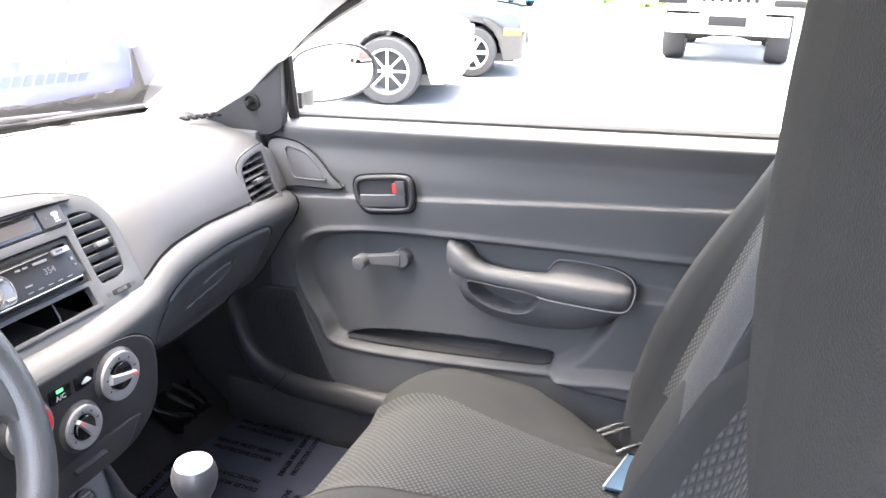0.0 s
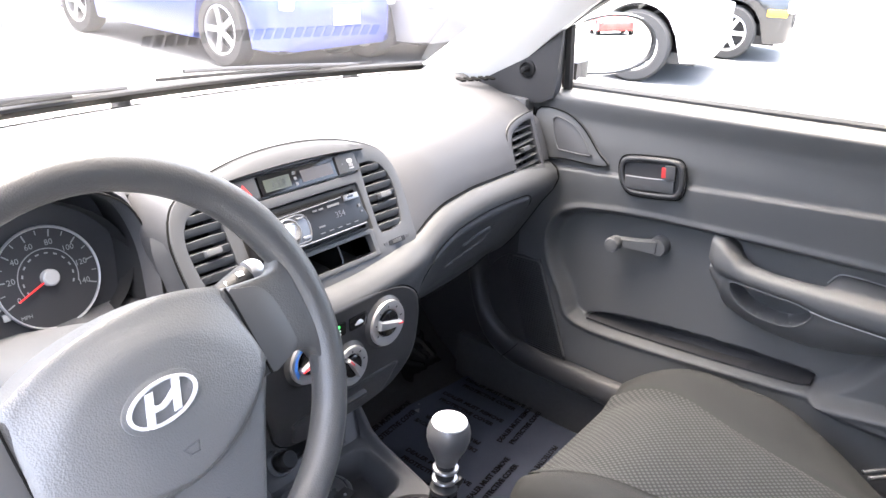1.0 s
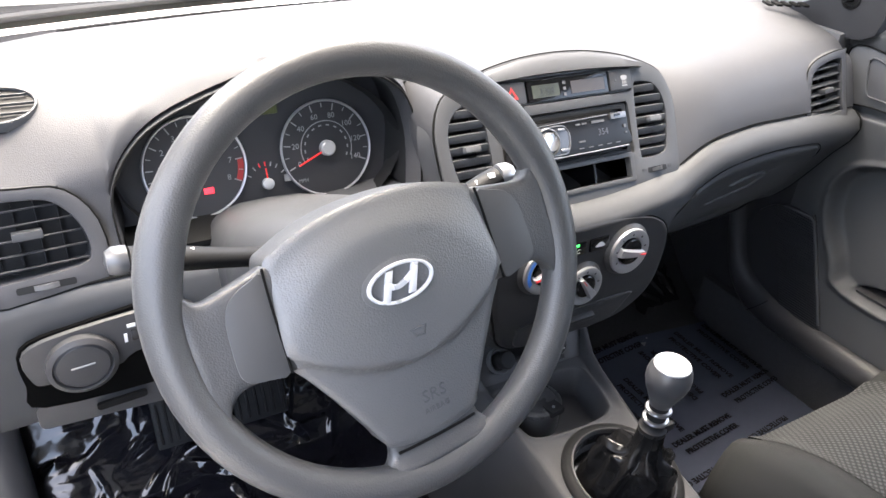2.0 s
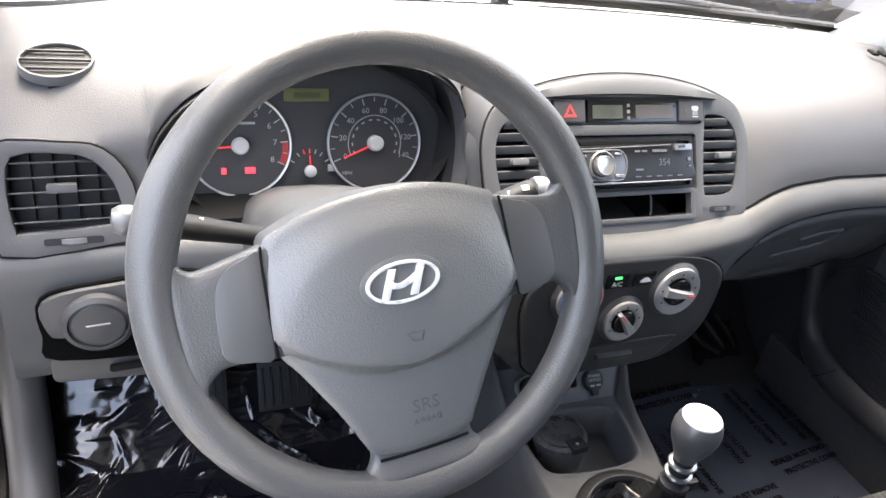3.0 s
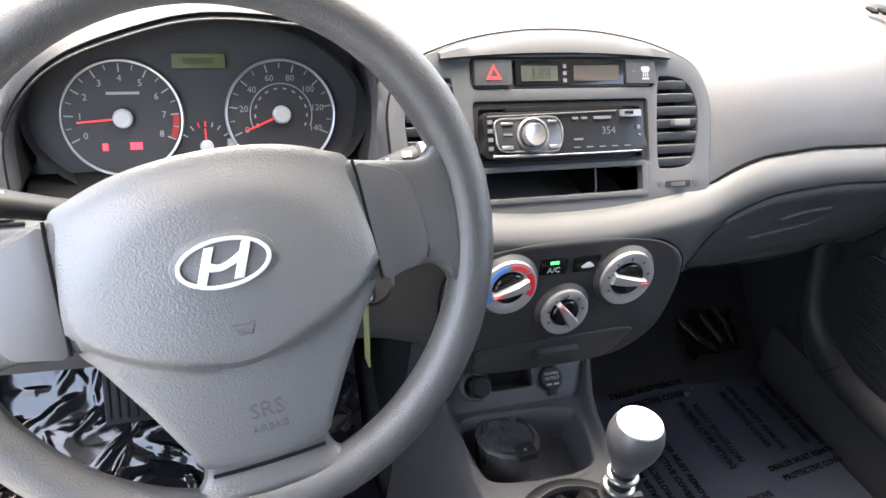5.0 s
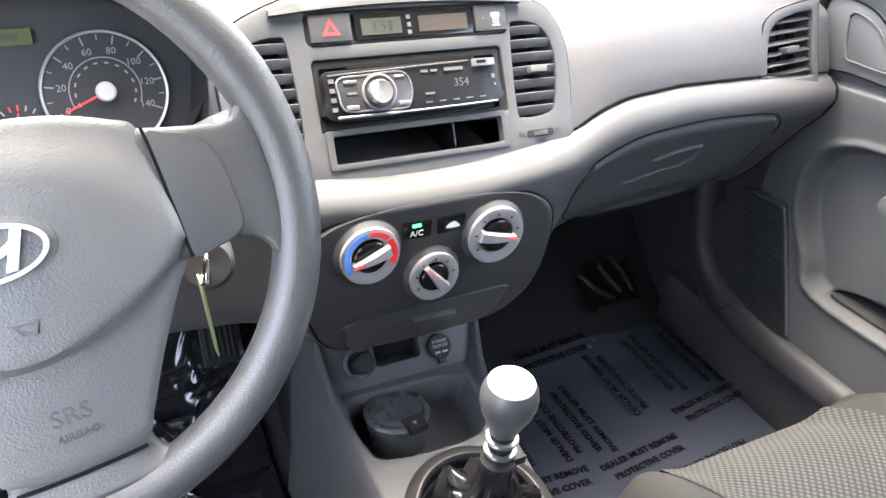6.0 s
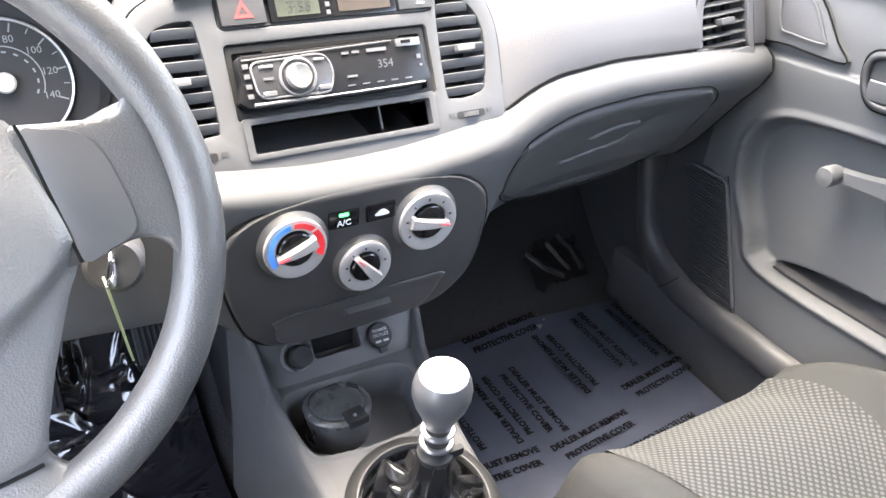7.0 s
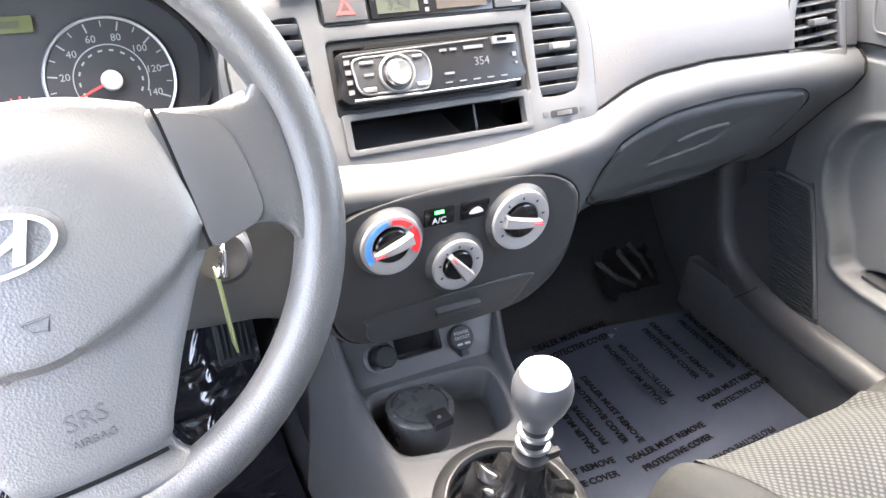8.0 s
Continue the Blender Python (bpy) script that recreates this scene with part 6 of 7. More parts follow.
ny, nz = 320, 230
yy = np.linspace(Y0, Y1, ny)
vv = np.linspace(0, 1, nz)
Yg, Vg = np.meshgrid(yy, vv, indexing="ij")
Zg = Z0 + (sill_z(Yg) - Z0) * Vg
Xg = door_x(Yg, Zg)
bm = bmesh.new()
loft(bm, [[Vector((float(Xg[i, j]), float(Yg[i, j]), float(Zg[i, j]))) for j in range(nz)] + [Vector((0.745, float(yy[i]), sill_z(yy[i]))), Vector((0.76, float(yy[i]), Z0))] for i in range(ny)], closed=True, caps=True)
panel = part("door_panel", bm, DOOR_SKIN, door, "grained grey door card with a map pocket", angle=70)
bm = bmesh.new()
tube(bm, [(0.712, y, sill_z(y) + 0.002) for y in np.linspace(0.74, -0.5, 30)], 0.008, 8)
part("window_seal", bm, PLASTIC, door)
bm = bmesh.new()
tube(bm, [(0.748, y, sill_z(y) + 0.001) for y in np.linspace(0.80, -0.5, 30)], 0.009, 8)
part("outer_seal", bm, BODY_WHITE, door)
bm = bmesh.new()
box(bm, (0.79, 0.13, 0.70), (0.05, 1.32, 0.62), bevel=0.02)
part("outer_skin", bm, BODY_WHITE, door, "white painted outer skin")
# pane of the side window, under the roof's edge
bm = bmesh.new()
loft(bm, [[INVERSE[door.name] @ Vector((0.728 - 0.12 * s, y, lerp(sill_z(y) - 0.02, 1.40, s))) for s in np.linspace(0, 1, 6)] for y in np.linspace(0.72, -0.48, 10)])
pane = facing(part("window_pane", bm, WINDOW, door, local=True), (-0.7, 0.0, 0.5))
bm = bmesh.new()
tube(bm, smooth_loop([(0.672, 0.742, 1.165), (0.66, 0.64, 1.232), (0.64, 0.47, 1.315), (0.62, 0.25, 1.385), (0.61, 0.0, 1.42), (0.605, -0.45, 1.42)], 5, closed=False), 0.012, 8)
part("window_frame", bm, PLASTIC_DARK, door)
bm = bmesh.new()
tube(bm, [(0.700, 0.737, 1.045), (0.682, 0.737, 1.170)], 0.011, 8)
part("glass_run", bm, BLACK, door, "black glass channel")

# dark sheet in the map pocket, in place of the shade inside it
bm = bmesh.new()
rows = []
for y in np.linspace(0.625, 0.20, 40):
    zb = float(np.interp(y, [0.20, 0.215, 0.33, 0.452, 0.55, 0.625], [0.626, 0.619, 0.608, 0.599, 0.594, 0.594]))
    zt = float(np.interp(y, [0.20, 0.215, 0.345, 0.45, 0.555, 0.615, 0.625], [0.634, 0.645, 0.641, 0.633, 0.620, 0.606, 0.598]))
    rows.append([Vector((0.690, y, zb + 0.004)), Vector((0.722, y, zb + 0.004)), Vector((0.732, y, lerp(zb, zt, 0.4))), Vector((0.728, y, zt)), Vector((0.742, y, zt)), Vector((0.742, y, zb - 0.002)), Vector((0.690, y, zb))])
loft(bm, rows, closed=True, caps=True)
part("pocket_shade", bm, PLASTIC_DARK, panel, "charcoal sheet standing in for shade inside the map pocket")

# tweeter plate at the front corner
bm = bmesh.new()
tw = smooth_loop([(-0.055, 0.042), (0.0, 0.050), (0.045, 0.030), (0.085, -0.010), (0.105, -0.032), (0.02, -0.036), (-0.040, -0.036)], 4)
MT = basis((0.667, 0.725, 0.955), (0, -1, 0), (0.08, 0, 1))
plate(bm, tw, [], Matrix(), 0.008, 0.002)
tweeter = part("tweeter_plate", moved(bm, MT @ pose(0, 0, -0.0010)), DOOR_SKIN, door, "grey speaker plate")
bm = bmesh.new()
plate(bm, smooth_loop([(-0.015, 0.034), (0.010, 0.036), (0.040, 0.022), (0.066, -0.010), (0.070, -0.019), (0.02, -0.021), (0.0, -0.016)], 4), [], Matrix(), 0.004, 0.0015)
part("tweeter_mesh", moved(bm, MT @ pose(0, 0, 0.0008)), mat("speaker_mesh", (0.055, 0.055, 0.058), 0.6, vary=0.05, grain=0.3, gscale=600), tweeter)

bm = bmesh.new()
tube(bm, [MT @ Vector((x, y, 0.0024)) for x, y in smooth_loop([(-0.015, 0.034), (0.010, 0.036), (0.040, 0.022), (0.066, -0.010), (0.070, -0.019), (0.02, -0.021), (0.0, -0.016)], 4)], 0.0015, 8, closed=True)
part("tweeter_rim", bm, DOOR_SKIN, tweeter, "raised grey rim")
bm = bmesh.new()
tube(bm, [MT @ Vector((x * 1.01, y * 1.01, 0.0)) for x, y in tw], 0.0013, 6, closed=True)
part("shut_line", bm, SEAM, tweeter)

# inner release handle in its bezel
MH = basis((0.664, 0.529, 0.925), (0, -1, 0.13), (0.02, 0, 1))
HANDLE_RING = smooth_loop([(-0.056, 0.012), (-0.050, 0.026), (-0.030, 0.031), (0.030, 0.031), (0.050, 0.027), (0.056, 0.012), (0.056, -0.012), (0.048, -0.027), (0.028, -0.031), (-0.020, -0.031), (-0.040, -0.027), (-0.053, -0.010)], 4)
bm = bmesh.new()
tube(bm, [MH @ Vector((x, y, 0.003)) for x, y in HANDLE_RING], 0.0050, 12, closed=True, up=(1, 0, 0))
bez = part("handle_bezel", bm, PLASTIC_DARK, door, "rounded charcoal door handle surround")
bm = bmesh.new()
tube(bm, [MH @ Vector((x * 1.12, y * 1.21, 0.0012)) for x, y in HANDLE_RING], 0.0014, 6, closed=True, up=(1, 0, 0))
part("shut_line", bm, SEAM, bez)
bm = bmesh.new()
plate(bm, [(x * 0.96, y * 0.94) for x, y in HANDLE_RING][::-1], [], Matrix(), 0.003)
part("handle_cup", moved(bm, MH @ pose(0, 0, 0.0015)), PLASTIC_DARK, bez)
bm = bmesh.new()
box(bm, (-0.002, -0.0125, 0.0045), (0.092, 0.0230, 0.007), MH, bevel=0.003)
part("release_lever", bm, STACKGREY, bez)
bm = bmesh.new()
tube(bm, [MH @ Vector((x, -0.0012 + 0.0012 * (x / 0.046) ** 2, 0.0070)) for x in np.linspace(-0.046, 0.046, 9)], 0.0011, 6)
part("lever_edge", bm, PLASTIC_PALE, bez, "bright front edge of the lever")
bm = bmesh.new()
box(bm, (0.036, 0.0120, 0.0055), (0.020, 0.026, 0.009), MH, bevel=0.003)
lk = part("lock_tab", bm, STACKGREY, bez)
# printed marking, given a faint glow though nothing lights it
bm = bmesh.new()
box(bm, (0.0255, 0.0120, 0.0068), (0.0080, 0.018, 0.007), MH, bevel=0.0008)
part("red_mark", bm, HAZARD, lk, "red unlocked marking")

# window winder
WA = -0.075
MV = basis((0.700, 0.505, 0.790), (0, -1, 0), (0, 0, 1))
bm = bmesh.new()
lathe(bm, [(0.019, -0.01), (0.019, 0.012), (0.016, 0.018), (0.0005, 0.019)], MV, 28)
winder = part("winder", bm, PLASTIC, door, "grey window winder crank")
bm = bmesh.new()
rows = []
for s in np.linspace(0, 1, 9):
    c = lerp(Vector((0, 0, 0.016)), Vector((WA, -0.008, 0.026)), s)
    w = lerp(0.016, 0.011, math.sin(math.pi * min(1, s * 1.2) / 2))
    rows.append([MV @ (c + Vector((0, w, -0.005))), MV @ (c + Vector((0, w * 0.7, 0.005))), MV @ (c + Vector((0, -w * 0.7, 0.005))), MV @ (c + Vector((0, -w, -0.005)))])
loft(bm, rows, closed=True, caps=True)
part("arm", bm, PLASTIC, winder)
bm = bmesh.new()
lathe(bm, [(0.010, 0.018), (0.0135, 0.026), (0.0145, 0.045), (0.0125, 0.050), (0.0005, 0.0515)], MV @ pose(WA, -0.008, 0), 24)
part("knob", bm, PLASTIC, winder)

# armrest: grip bar in front, elbow pad behind, pull cup beneath
bm = bmesh.new()
st = [(0.408, 0.846, 0.690, 0.020, 0.712), (0.402, 0.848, 0.660, 0.040, 0.712), (0.385, 0.846, 0.648, 0.052, 0.712), (0.366, 0.834, 0.643, 0.044, 0.708), (0.350, 0.820, 0.641, 0.030, 0.690), (0.33, 0.815, 0.640, 0.026, 0.674), (0.29, 0.813, 0.638, 0.025, 0.668), (0.24, 0.814, 0.636, 0.028, 0.668), (0.215, 0.815, 0.635, 0.034, 0.672), (0.198, 0.816, 0.634, 0.037, 0.712), (0.15, 0.817, 0.633, 0.039, 0.716), (0.10, 0.817, 0.634, 0.040, 0.716), (0.078, 0.816, 0.638, 0.038, 0.716), (0.066, 0.814, 0.648, 0.034, 0.716), (0.060, 0.810, 0.668, 0.026, 0.716)]
rows = []
for y, z, x, dn, xo in st:
    up = 0.016 * float(ramp(np.array(0.212 - y), 0.0, 0.012)) * (1 - float(ramp(np.array(0.100 - y), 0.0, 0.045)))
    rows.append([Vector((xo, y, z + 0.001 + up)), Vector((lerp(x, xo, 0.62), y, z + 0.002 + up * 0.85)), Vector((lerp(x, xo, 0.30), y, z + 0.0015 + up * 0.25)), Vector((x + 0.008, y, z)), Vector((x + 0.003, y, z - 0.0025)), Vector((x, y, z - 0.007)), Vector((x - 0.001, y, z - dn * 0.6)), Vector((x + 0.001, y, z - dn * 0.94)), Vector((x + 0.006, y, z - dn)), Vector((xo, y, z - dn))])
loft(bm, rows, closed=True, caps=True)
arm = part("armrest", bm, DOOR_SKIN, door, "moulded grey armrest", angle=60)
CUP = smooth_loop([(0.354, 0.786), (0.30, 0.787), (0.25, 0.786), (0.220, 0.780), (0.222, 0.762), (0.240, 0.742), (0.270, 0.733), (0.310, 0.737), (0.342, 0.756)], 4)
bm = bmesh.new()
low_y_ = [0.065, 0.10, 0.16, 0.22, 0.28, 0.33, 0.37, 0.402]
low_x_ = [0.660, 0.643, 0.637, 0.638, 0.640, 0.643, 0.650, 0.676]
low_h_ = [0.020, 0.044, 0.062, 0.072, 0.072, 0.064, 0.048, 0.016]
rows = []
for y in np.linspace(0.402, 0.065, 110):
    x, h = float(np.interp(y, low_y_, low_x_)), float(np.interp(y, low_y_, low_h_))
    row = [Vector((0.715, y, 0.794)), Vector((x + 0.004, y, 0.794))]
    for q in np.linspace(0, 1, 38):
        z = 0.791 - (h + 0.013) * q
        sink = 0.044 * float(ramp(poly_dist(np.array([y]), np.array([z]), CUP), 0.0, 0.006)[0])
        row.append(Vector((x + 0.034 * q ** 2.2 + sink, y, z)))
    rows.append(row + [Vector((0.716, y, 0.778 - h - 0.022))])
loft(bm, rows, closed=True, caps=True)
part("armrest_base", bm, DOOR_SKIN, arm, angle=70)
bm = bmesh.new()
tube(bm, [(float(np.interp(y, low_y_, low_x_)) + 0.034 * max(0.0, (0.791 - z) / 0.085) ** 2.2 - 0.0005, y, z) for y, z in CUP], 0.0018, 8, closed=True)
part("pull_cup", bm, DOOR_SKIN, arm, "raised rim of the sunk pull cup")
# the seam's pale tone stands for light caught along it
bm = bmesh.new()
piping = [(0.637, 0.222, 0.7815), (0.6345, 0.20, 0.7795), (0.6335, 0.16, 0.7785), (0.6345, 0.09, 0.7775), (0.6425, 0.066, 0.781), (0.656, 0.058, 0.800), (0.676, 0.062, 0.818), (0.690, 0.085, 0.830), (0.694, 0.13, 0.836), (0.695, 0.19, 0.836), (0.693, 0.206, 0.830), (0.680, 0.214, 0.820)]
tube(bm, smooth_loop(piping, 4, closed=False), 0.0012, 8)
part("piping", bm, PLASTIC_PALE, arm, "thin seam round the elbow pad, made pale for the light it catches")

# lower speaker grille with ribs
bm = bmesh.new()
GR = smooth_loop([(0.752, 0.690), (0.742, 0.694), (0.728, 0.68), (0.652, 0.50), (0.648, 0.478), (0.70, 0.462), (0.79, 0.465), (0.85, 0.54), (0.865, 0.62), (0.82, 0.68)], 4)
mg = basis((0.6705, 0.75, 0.58), (0, -1, 0), (0, 0, 1))
gr2 = [(0.75 - y, z - 0.58) for y, z in GR]
plate(bm, gr2[::-1], [], Matrix(), 0.012, 0.003)
grille = part("speaker_grille", moved(bm, mg), PLASTIC_DARK, door, "ribbed charcoal speaker grille")
P = np.array(gr2)
for k in range(46):
    y = lerp(P[:, 1].min() + 0.01, P[:, 1].max() - 0.01, k / 45)
    cr = [xa + (xb - xa) * (y - ya) / (yb - ya) for (xa, ya), (xb, yb) in zip(P, np.roll(P, -1, 0)) if (ya > y) != (yb > y)]
    b = max(cr) - 0.008
    a = max(min(cr) + 0.008, b - 0.085)
    if b - a > 0.01:
        bm = bmesh.new()
        box(bm, ((a + b) / 2, y, 0.001), (b - a, 0.0022, 0.003), mg)
        part("rib", bm, PLASTIC_DARK, grille)

bm = bmesh.new()
tube(bm, [mg @ Vector((0.75 - y, z - 0.58, 0.001)) for y, z in smooth_loop([(0.80, 0.688), (0.752, 0.692), (0.738, 0.690), (0.728, 0.676), (0.690, 0.588), (0.654, 0.502)], 5, closed=False)], 0.0026, 8)
part("grille_rim", bm, DOOR_SKIN, grille, "raised grey edge of the grille")

# sail panel with the mirror adjuster
bm = bmesh.new()
MSL = basis((0.664, 0.80, 1.08), (0, -1, 0), (0, 0, 1))
sail = [(-0.128, -0.056), (-0.10, -0.074), (0.0, -0.072), (0.054, -0.054), (0.058, 0.0), (0.062, 0.085), (0.055, 0.088), (0.02, 0.052), (-0.045, 0.005)]
plate(bm, smooth_loop(sail, 2), [], Matrix(), 0.02, 0.003)
sailp = part("sail_panel", moved(bm, MSL), PLASTIC_DARK, door, "charcoal triangular mirror panel")
bm = bmesh.new()
lathe(bm, [(0.017, 0.0), (0.017, 0.003), (0.013, 0.005), (0.012, 0.001), (0.006, 0.001), (0.0055, 0.016), (0.004, 0.018), (0.0005, 0.0185)], MSL @ pose(-0.006, -0.008, 0), 28)
part("mirror_adjuster", bm, BLACK, sailp, "black mirror adjusting stick")

# door mirror outside the glass
mirror = thing("door_mirror", pose(0.86, 0.78, 1.06), "white oval door mirror outside the passenger window", "door mirror")
MM = basis((0.873, 0.745, 1.107), (1.0, -0.33, 0.0), (0, 0.068, 1))
mo = smooth_loop([(-0.085, 0.028), (-0.06, 0.046), (0.0, 0.055), (0.06, 0.045), (0.092, 0.012), (0.085, -0.025), (0.05, -0.045), (0.0, -0.052), (-0.06, -0.048), (-0.085, -0.035), (-0.092, 0.0)], 4)
mo = [(x * 1.30, y * 1.04) for x, y in mo]
bm = bmesh.new()
secs = []
for s, g in ((0.004, 1.0), (0.006, 1.05), (0.0, 1.10), (-0.03, 1.10), (-0.07, 0.92), (-0.095, 0.6), (-0.10, 0.05)):
    secs.append([MM @ Vector((x * g, y * g, s)) for x, y in mo])
loft(bm, secs, closed=True)
part("housing", bm, BODY_WHITE, mirror, "white painted housing")
bm = bmesh.new()
plate(bm, [(x * 1.06, y * 1.07) for x, y in mo], [[(x * 0.985, y * 0.98) for x, y in mo]], Matrix(), 0.012, 0.003)
part("rim", moved(bm, MM @ pose(0, 0, 0.009)), BLACK, mirror, "black rim")
bm = bmesh.new()
plate(bm, [(x * 0.985, y * 0.985) for x, y in mo], [], Matrix(), 0.003)
part("mirror_pane", moved(bm, MM @ pose(0, 0, 0.004)), MIRROR, mirror, flat=True)
bm = bmesh.new()
loft(bm, [[Vector((x, y, z)) for y, z in ((0.74 + dy, 1.045), (0.86 + dy, 1.045), (0.86 + dy, 1.075), (0.74 + dy, 1.085))] for x, dy in ((0.735, 0.0), (0.77, 0.0), (0.80, 0.01))], closed=True, caps=True)
part("foot", bm, BLACK, mirror)

# ---- seats ----
def cushion_z(u, q, drop, bulge):
    """Height of a seat cushion: u runs from side to side, q from the back to the front edge."""
    z = 0.615 - drop * max(0.0, (q - 0.72) / 0.28) ** 2.2 - 0.02 * (1 - q)
    side = float(ramp(np.array(abs(u)), 0.46, 0.82))
    edge = max(0.0, (abs(u) - 0.82) / 0.18)
    return z + bulge * side - 0.105 * edge ** 2.4 - 0.10 * min(1.0, max(0.0, (0.56 - q) / 0.32)) ** 1.3 * float(ramp(np.array(abs(u)), 0.35, 0.95))


def cushion(bm, cx, w, y0, y1, z0, bulge, drop):
    """An upholstered block: rounded front, raised bolsters that sink towards the back."""
    rows = []
    n = 30
    for j in range(n + 1):
        q = j / n
        y = lerp(y0, y1, q)
        ww = w * (1 - 0.10 * max(0, (q - 0.80) / 0.20) ** 2)
        ring = []
        for k in range(41):
            u = k / 40 * 2 - 1
            edge = max(0, (abs(u) - 0.82) / 0.18)
            ring.append(Vector((cx + ww * u * (1 + 0.03 * edge), y, cushion_z(u, q, drop, bulge))))
        ring += [Vector((cx + ww * 0.96, y, z0)), Vector((cx - ww * 0.96, y, z0))]
        rows.append(ring)
    loft(bm, rows, closed=True, caps=True)
    return bm


def car_seat(name, cx, ys, label, dots=True, lean=20):
    seat = thing(name, pose(cx, 0.2 + ys, 0.33), label, "car seat")
    bm = cushion(bmesh.new(), cx, 0.235, -0.10 + ys, 0.475 + ys, 0.45, 0.030, 0.075)
    part("seat_cushion", bm, SEAT_PLAIN, seat, "plain dark grey cushion with bolsters", angle=60)
    # patterned insert lying over the cushion's middle, narrower towards the back
    bm = bmesh.new()
    rows = []
    for j in range(33):
        y = lerp(-0.06, 0.478, j / 32)
        q = (y + 0.10) / 0.575
        half = float(np.interp(y, [-0.06, 0.10, 0.23, 0.33, 0.43, 0.478], [0.055, 0.075, 0.105, 0.130, 0.150, 0.155]))
        taper = 1 - 0.10 * max(0, (q - 0.80) / 0.20) ** 2
        row = []
        for k in range(25):
            v = k / 24 * 2 - 1
            u = v * half / 0.235
            e = min(1, (1 - abs(v)) * 8)
            row.append(Vector((cx + 0.235 * u * taper, y + ys, cushion_z(u, min(q, 1.0), 0.075, 0.030) + 0.0045 - 0.003 * (1 - e))))
        rows.append(row)
    rows.append([p + Vector((0, 0.006, -0.05)) for p in rows[-1]])
    loft(bm, rows)
    part("cushion_insert", bm, SEAT_DOTS if dots else SEAT_PLAIN, seat, "dotted woven cloth insert")
    # backrest, reclined
    drv = cx < 0
    MB = pose(cx, (0.03 if drv else 0.008) + ys, 0.58, lean)
    swell = [0.025, 0.034, 0.038, 0.034, 0.032, 0.028, 0.024, 0.014] if drv else [0.034, 0.052, 0.058, 0.054, 0.044, 0.030, 0.018, 0.008]
    half = 0.150 if drv else 0.132
    bm = bmesh.new()
    rows = []
    for j in range(25):
        s = j / 24
        h = lerp(0.0, 0.63, s)
        ww = (0.240 if drv else 0.225) * (1 - 0.16 * max(0, (s - 0.86) / 0.14) ** 2) * (0.92 + 0.08 * min(1, s * 4))
        ring = []
        for k in range(25):
            u = k / 24 * 2 - 1
            bol = float(ramp(np.array(abs(u)), 0.50, 0.82)) * float(np.interp(h, [0, 0.1, 0.2, 0.3, 0.38, 0.46, 0.55, 0.6], swell))
            bol *= 1.0 if drv else (1.2 if u > 0 else 0.35)
            edge = max(0, (abs(u) - 0.82) / 0.18)
            topr = 0.04 * max(0, (s - 0.88) / 0.12) ** 2
            ring.append(MB @ Vector((ww * u, bol - (0.035 if drv else 0.05) * edge ** 2 - topr, h)))
        ring += [MB @ Vector((ww * 0.97, -0.09, h)), MB @ Vector((ww * 0.5, -0.115 + (0.04 if s > 0.9 else 0), h)), MB @ Vector((-ww * 0.5, -0.115 + (0.04 if s > 0.9 else 0), h)), MB @ Vector((-ww * 0.97, -0.09, h))]
        rows.append(ring)
    loft(bm, rows, closed=True, caps=True)
    part("backrest", bm, SEAT_PLAIN, seat, "reclined backrest with side bolsters", angle=60)
    bm = bmesh.new()
    rows = []
    for j in range(20):
        s = j / 19
        h = lerp(0.03 if drv else 0.16, 0.60, s)
        row = []
        for k in range(13):
            u = k / 12 * 2 - 1
            row.append(MB @ Vector((half * u, 0.004 + 0.005 * (1 - u * u) + float(np.interp(h, [0, 0.1, 0.2, 0.3, 0.38, 0.46, 0.55, 0.6], swell)) * (1.0 if drv else (1.2 if u > 0 else 0.35)) * float(ramp(np.array(abs(half / 0.225 * u)), 0.50, 0.82)), h - (0.03 * u * u if not drv and j == 0 else 0))))
        rows.append(row)
    loft(bm, rows)
    part("backrest_insert", bm, SEAT_BACK_DOTS if dots else SEAT_PLAIN, seat, "dotted woven back insert")
    if not drv:
        bm = bmesh.new()
        rows = []
        for j in range(13):
            s = j / 12
            w = 0.118 * max(0.0, 1 - max(0, (s - 0.45) / 0.55) ** 2.4) ** 0.5 + 0.002
            rows.append([MB @ Vector((w * u - 0.005, 0.002 + 0.018 * max(0.0, 1 - abs(u) ** 3) ** 0.6 * max(0.0, 1 - s ** 3) ** 0.6, lerp(0.0, 0.235, s))) for u in np.linspace(-1, 1, 15)])
        loft(bm, rows)
        part("lumbar_pad", bm, SEAT_PLAIN, seat, "plain rounded pad below the dotted insert", angle=60)
    # head restraint on two posts
    bm = bmesh.new()
    rows = []
    for j in range(13):
        s = j / 12
        h = lerp(0.585 if drv else 0.63, 0.84, s)
        ww = (0.140 if drv else 0.125) * (1 - 0.35 * abs(2 * s - 1) ** 3)
        tt = 0.05 * (1 - 0.5 * abs(2 * s - 1) ** 3)
        rows.append([MB @ Vector((ww * math.copysign(abs(math.cos(a)) ** 0.7, math.cos(a)), 0.028 + 0.36 * (h - 0.71) + tt * math.sin(a), h)) for a in np.linspace(0, 2 * math.pi, 25)[:-1]])
    loft(bm, rows, closed=True, caps=True)
    part("head_restraint", bm, SEAT_PLAIN, seat)
    for sx in (-0.06, 0.06):
        bm = bmesh.new()
        tube(bm, [MB @ Vector((sx, -0.045, 0.55)), MB @ Vector((sx, -0.01, 0.67))], 0.006, 8)
        part("post", bm, CHROME, seat)
    bm = bmesh.new()
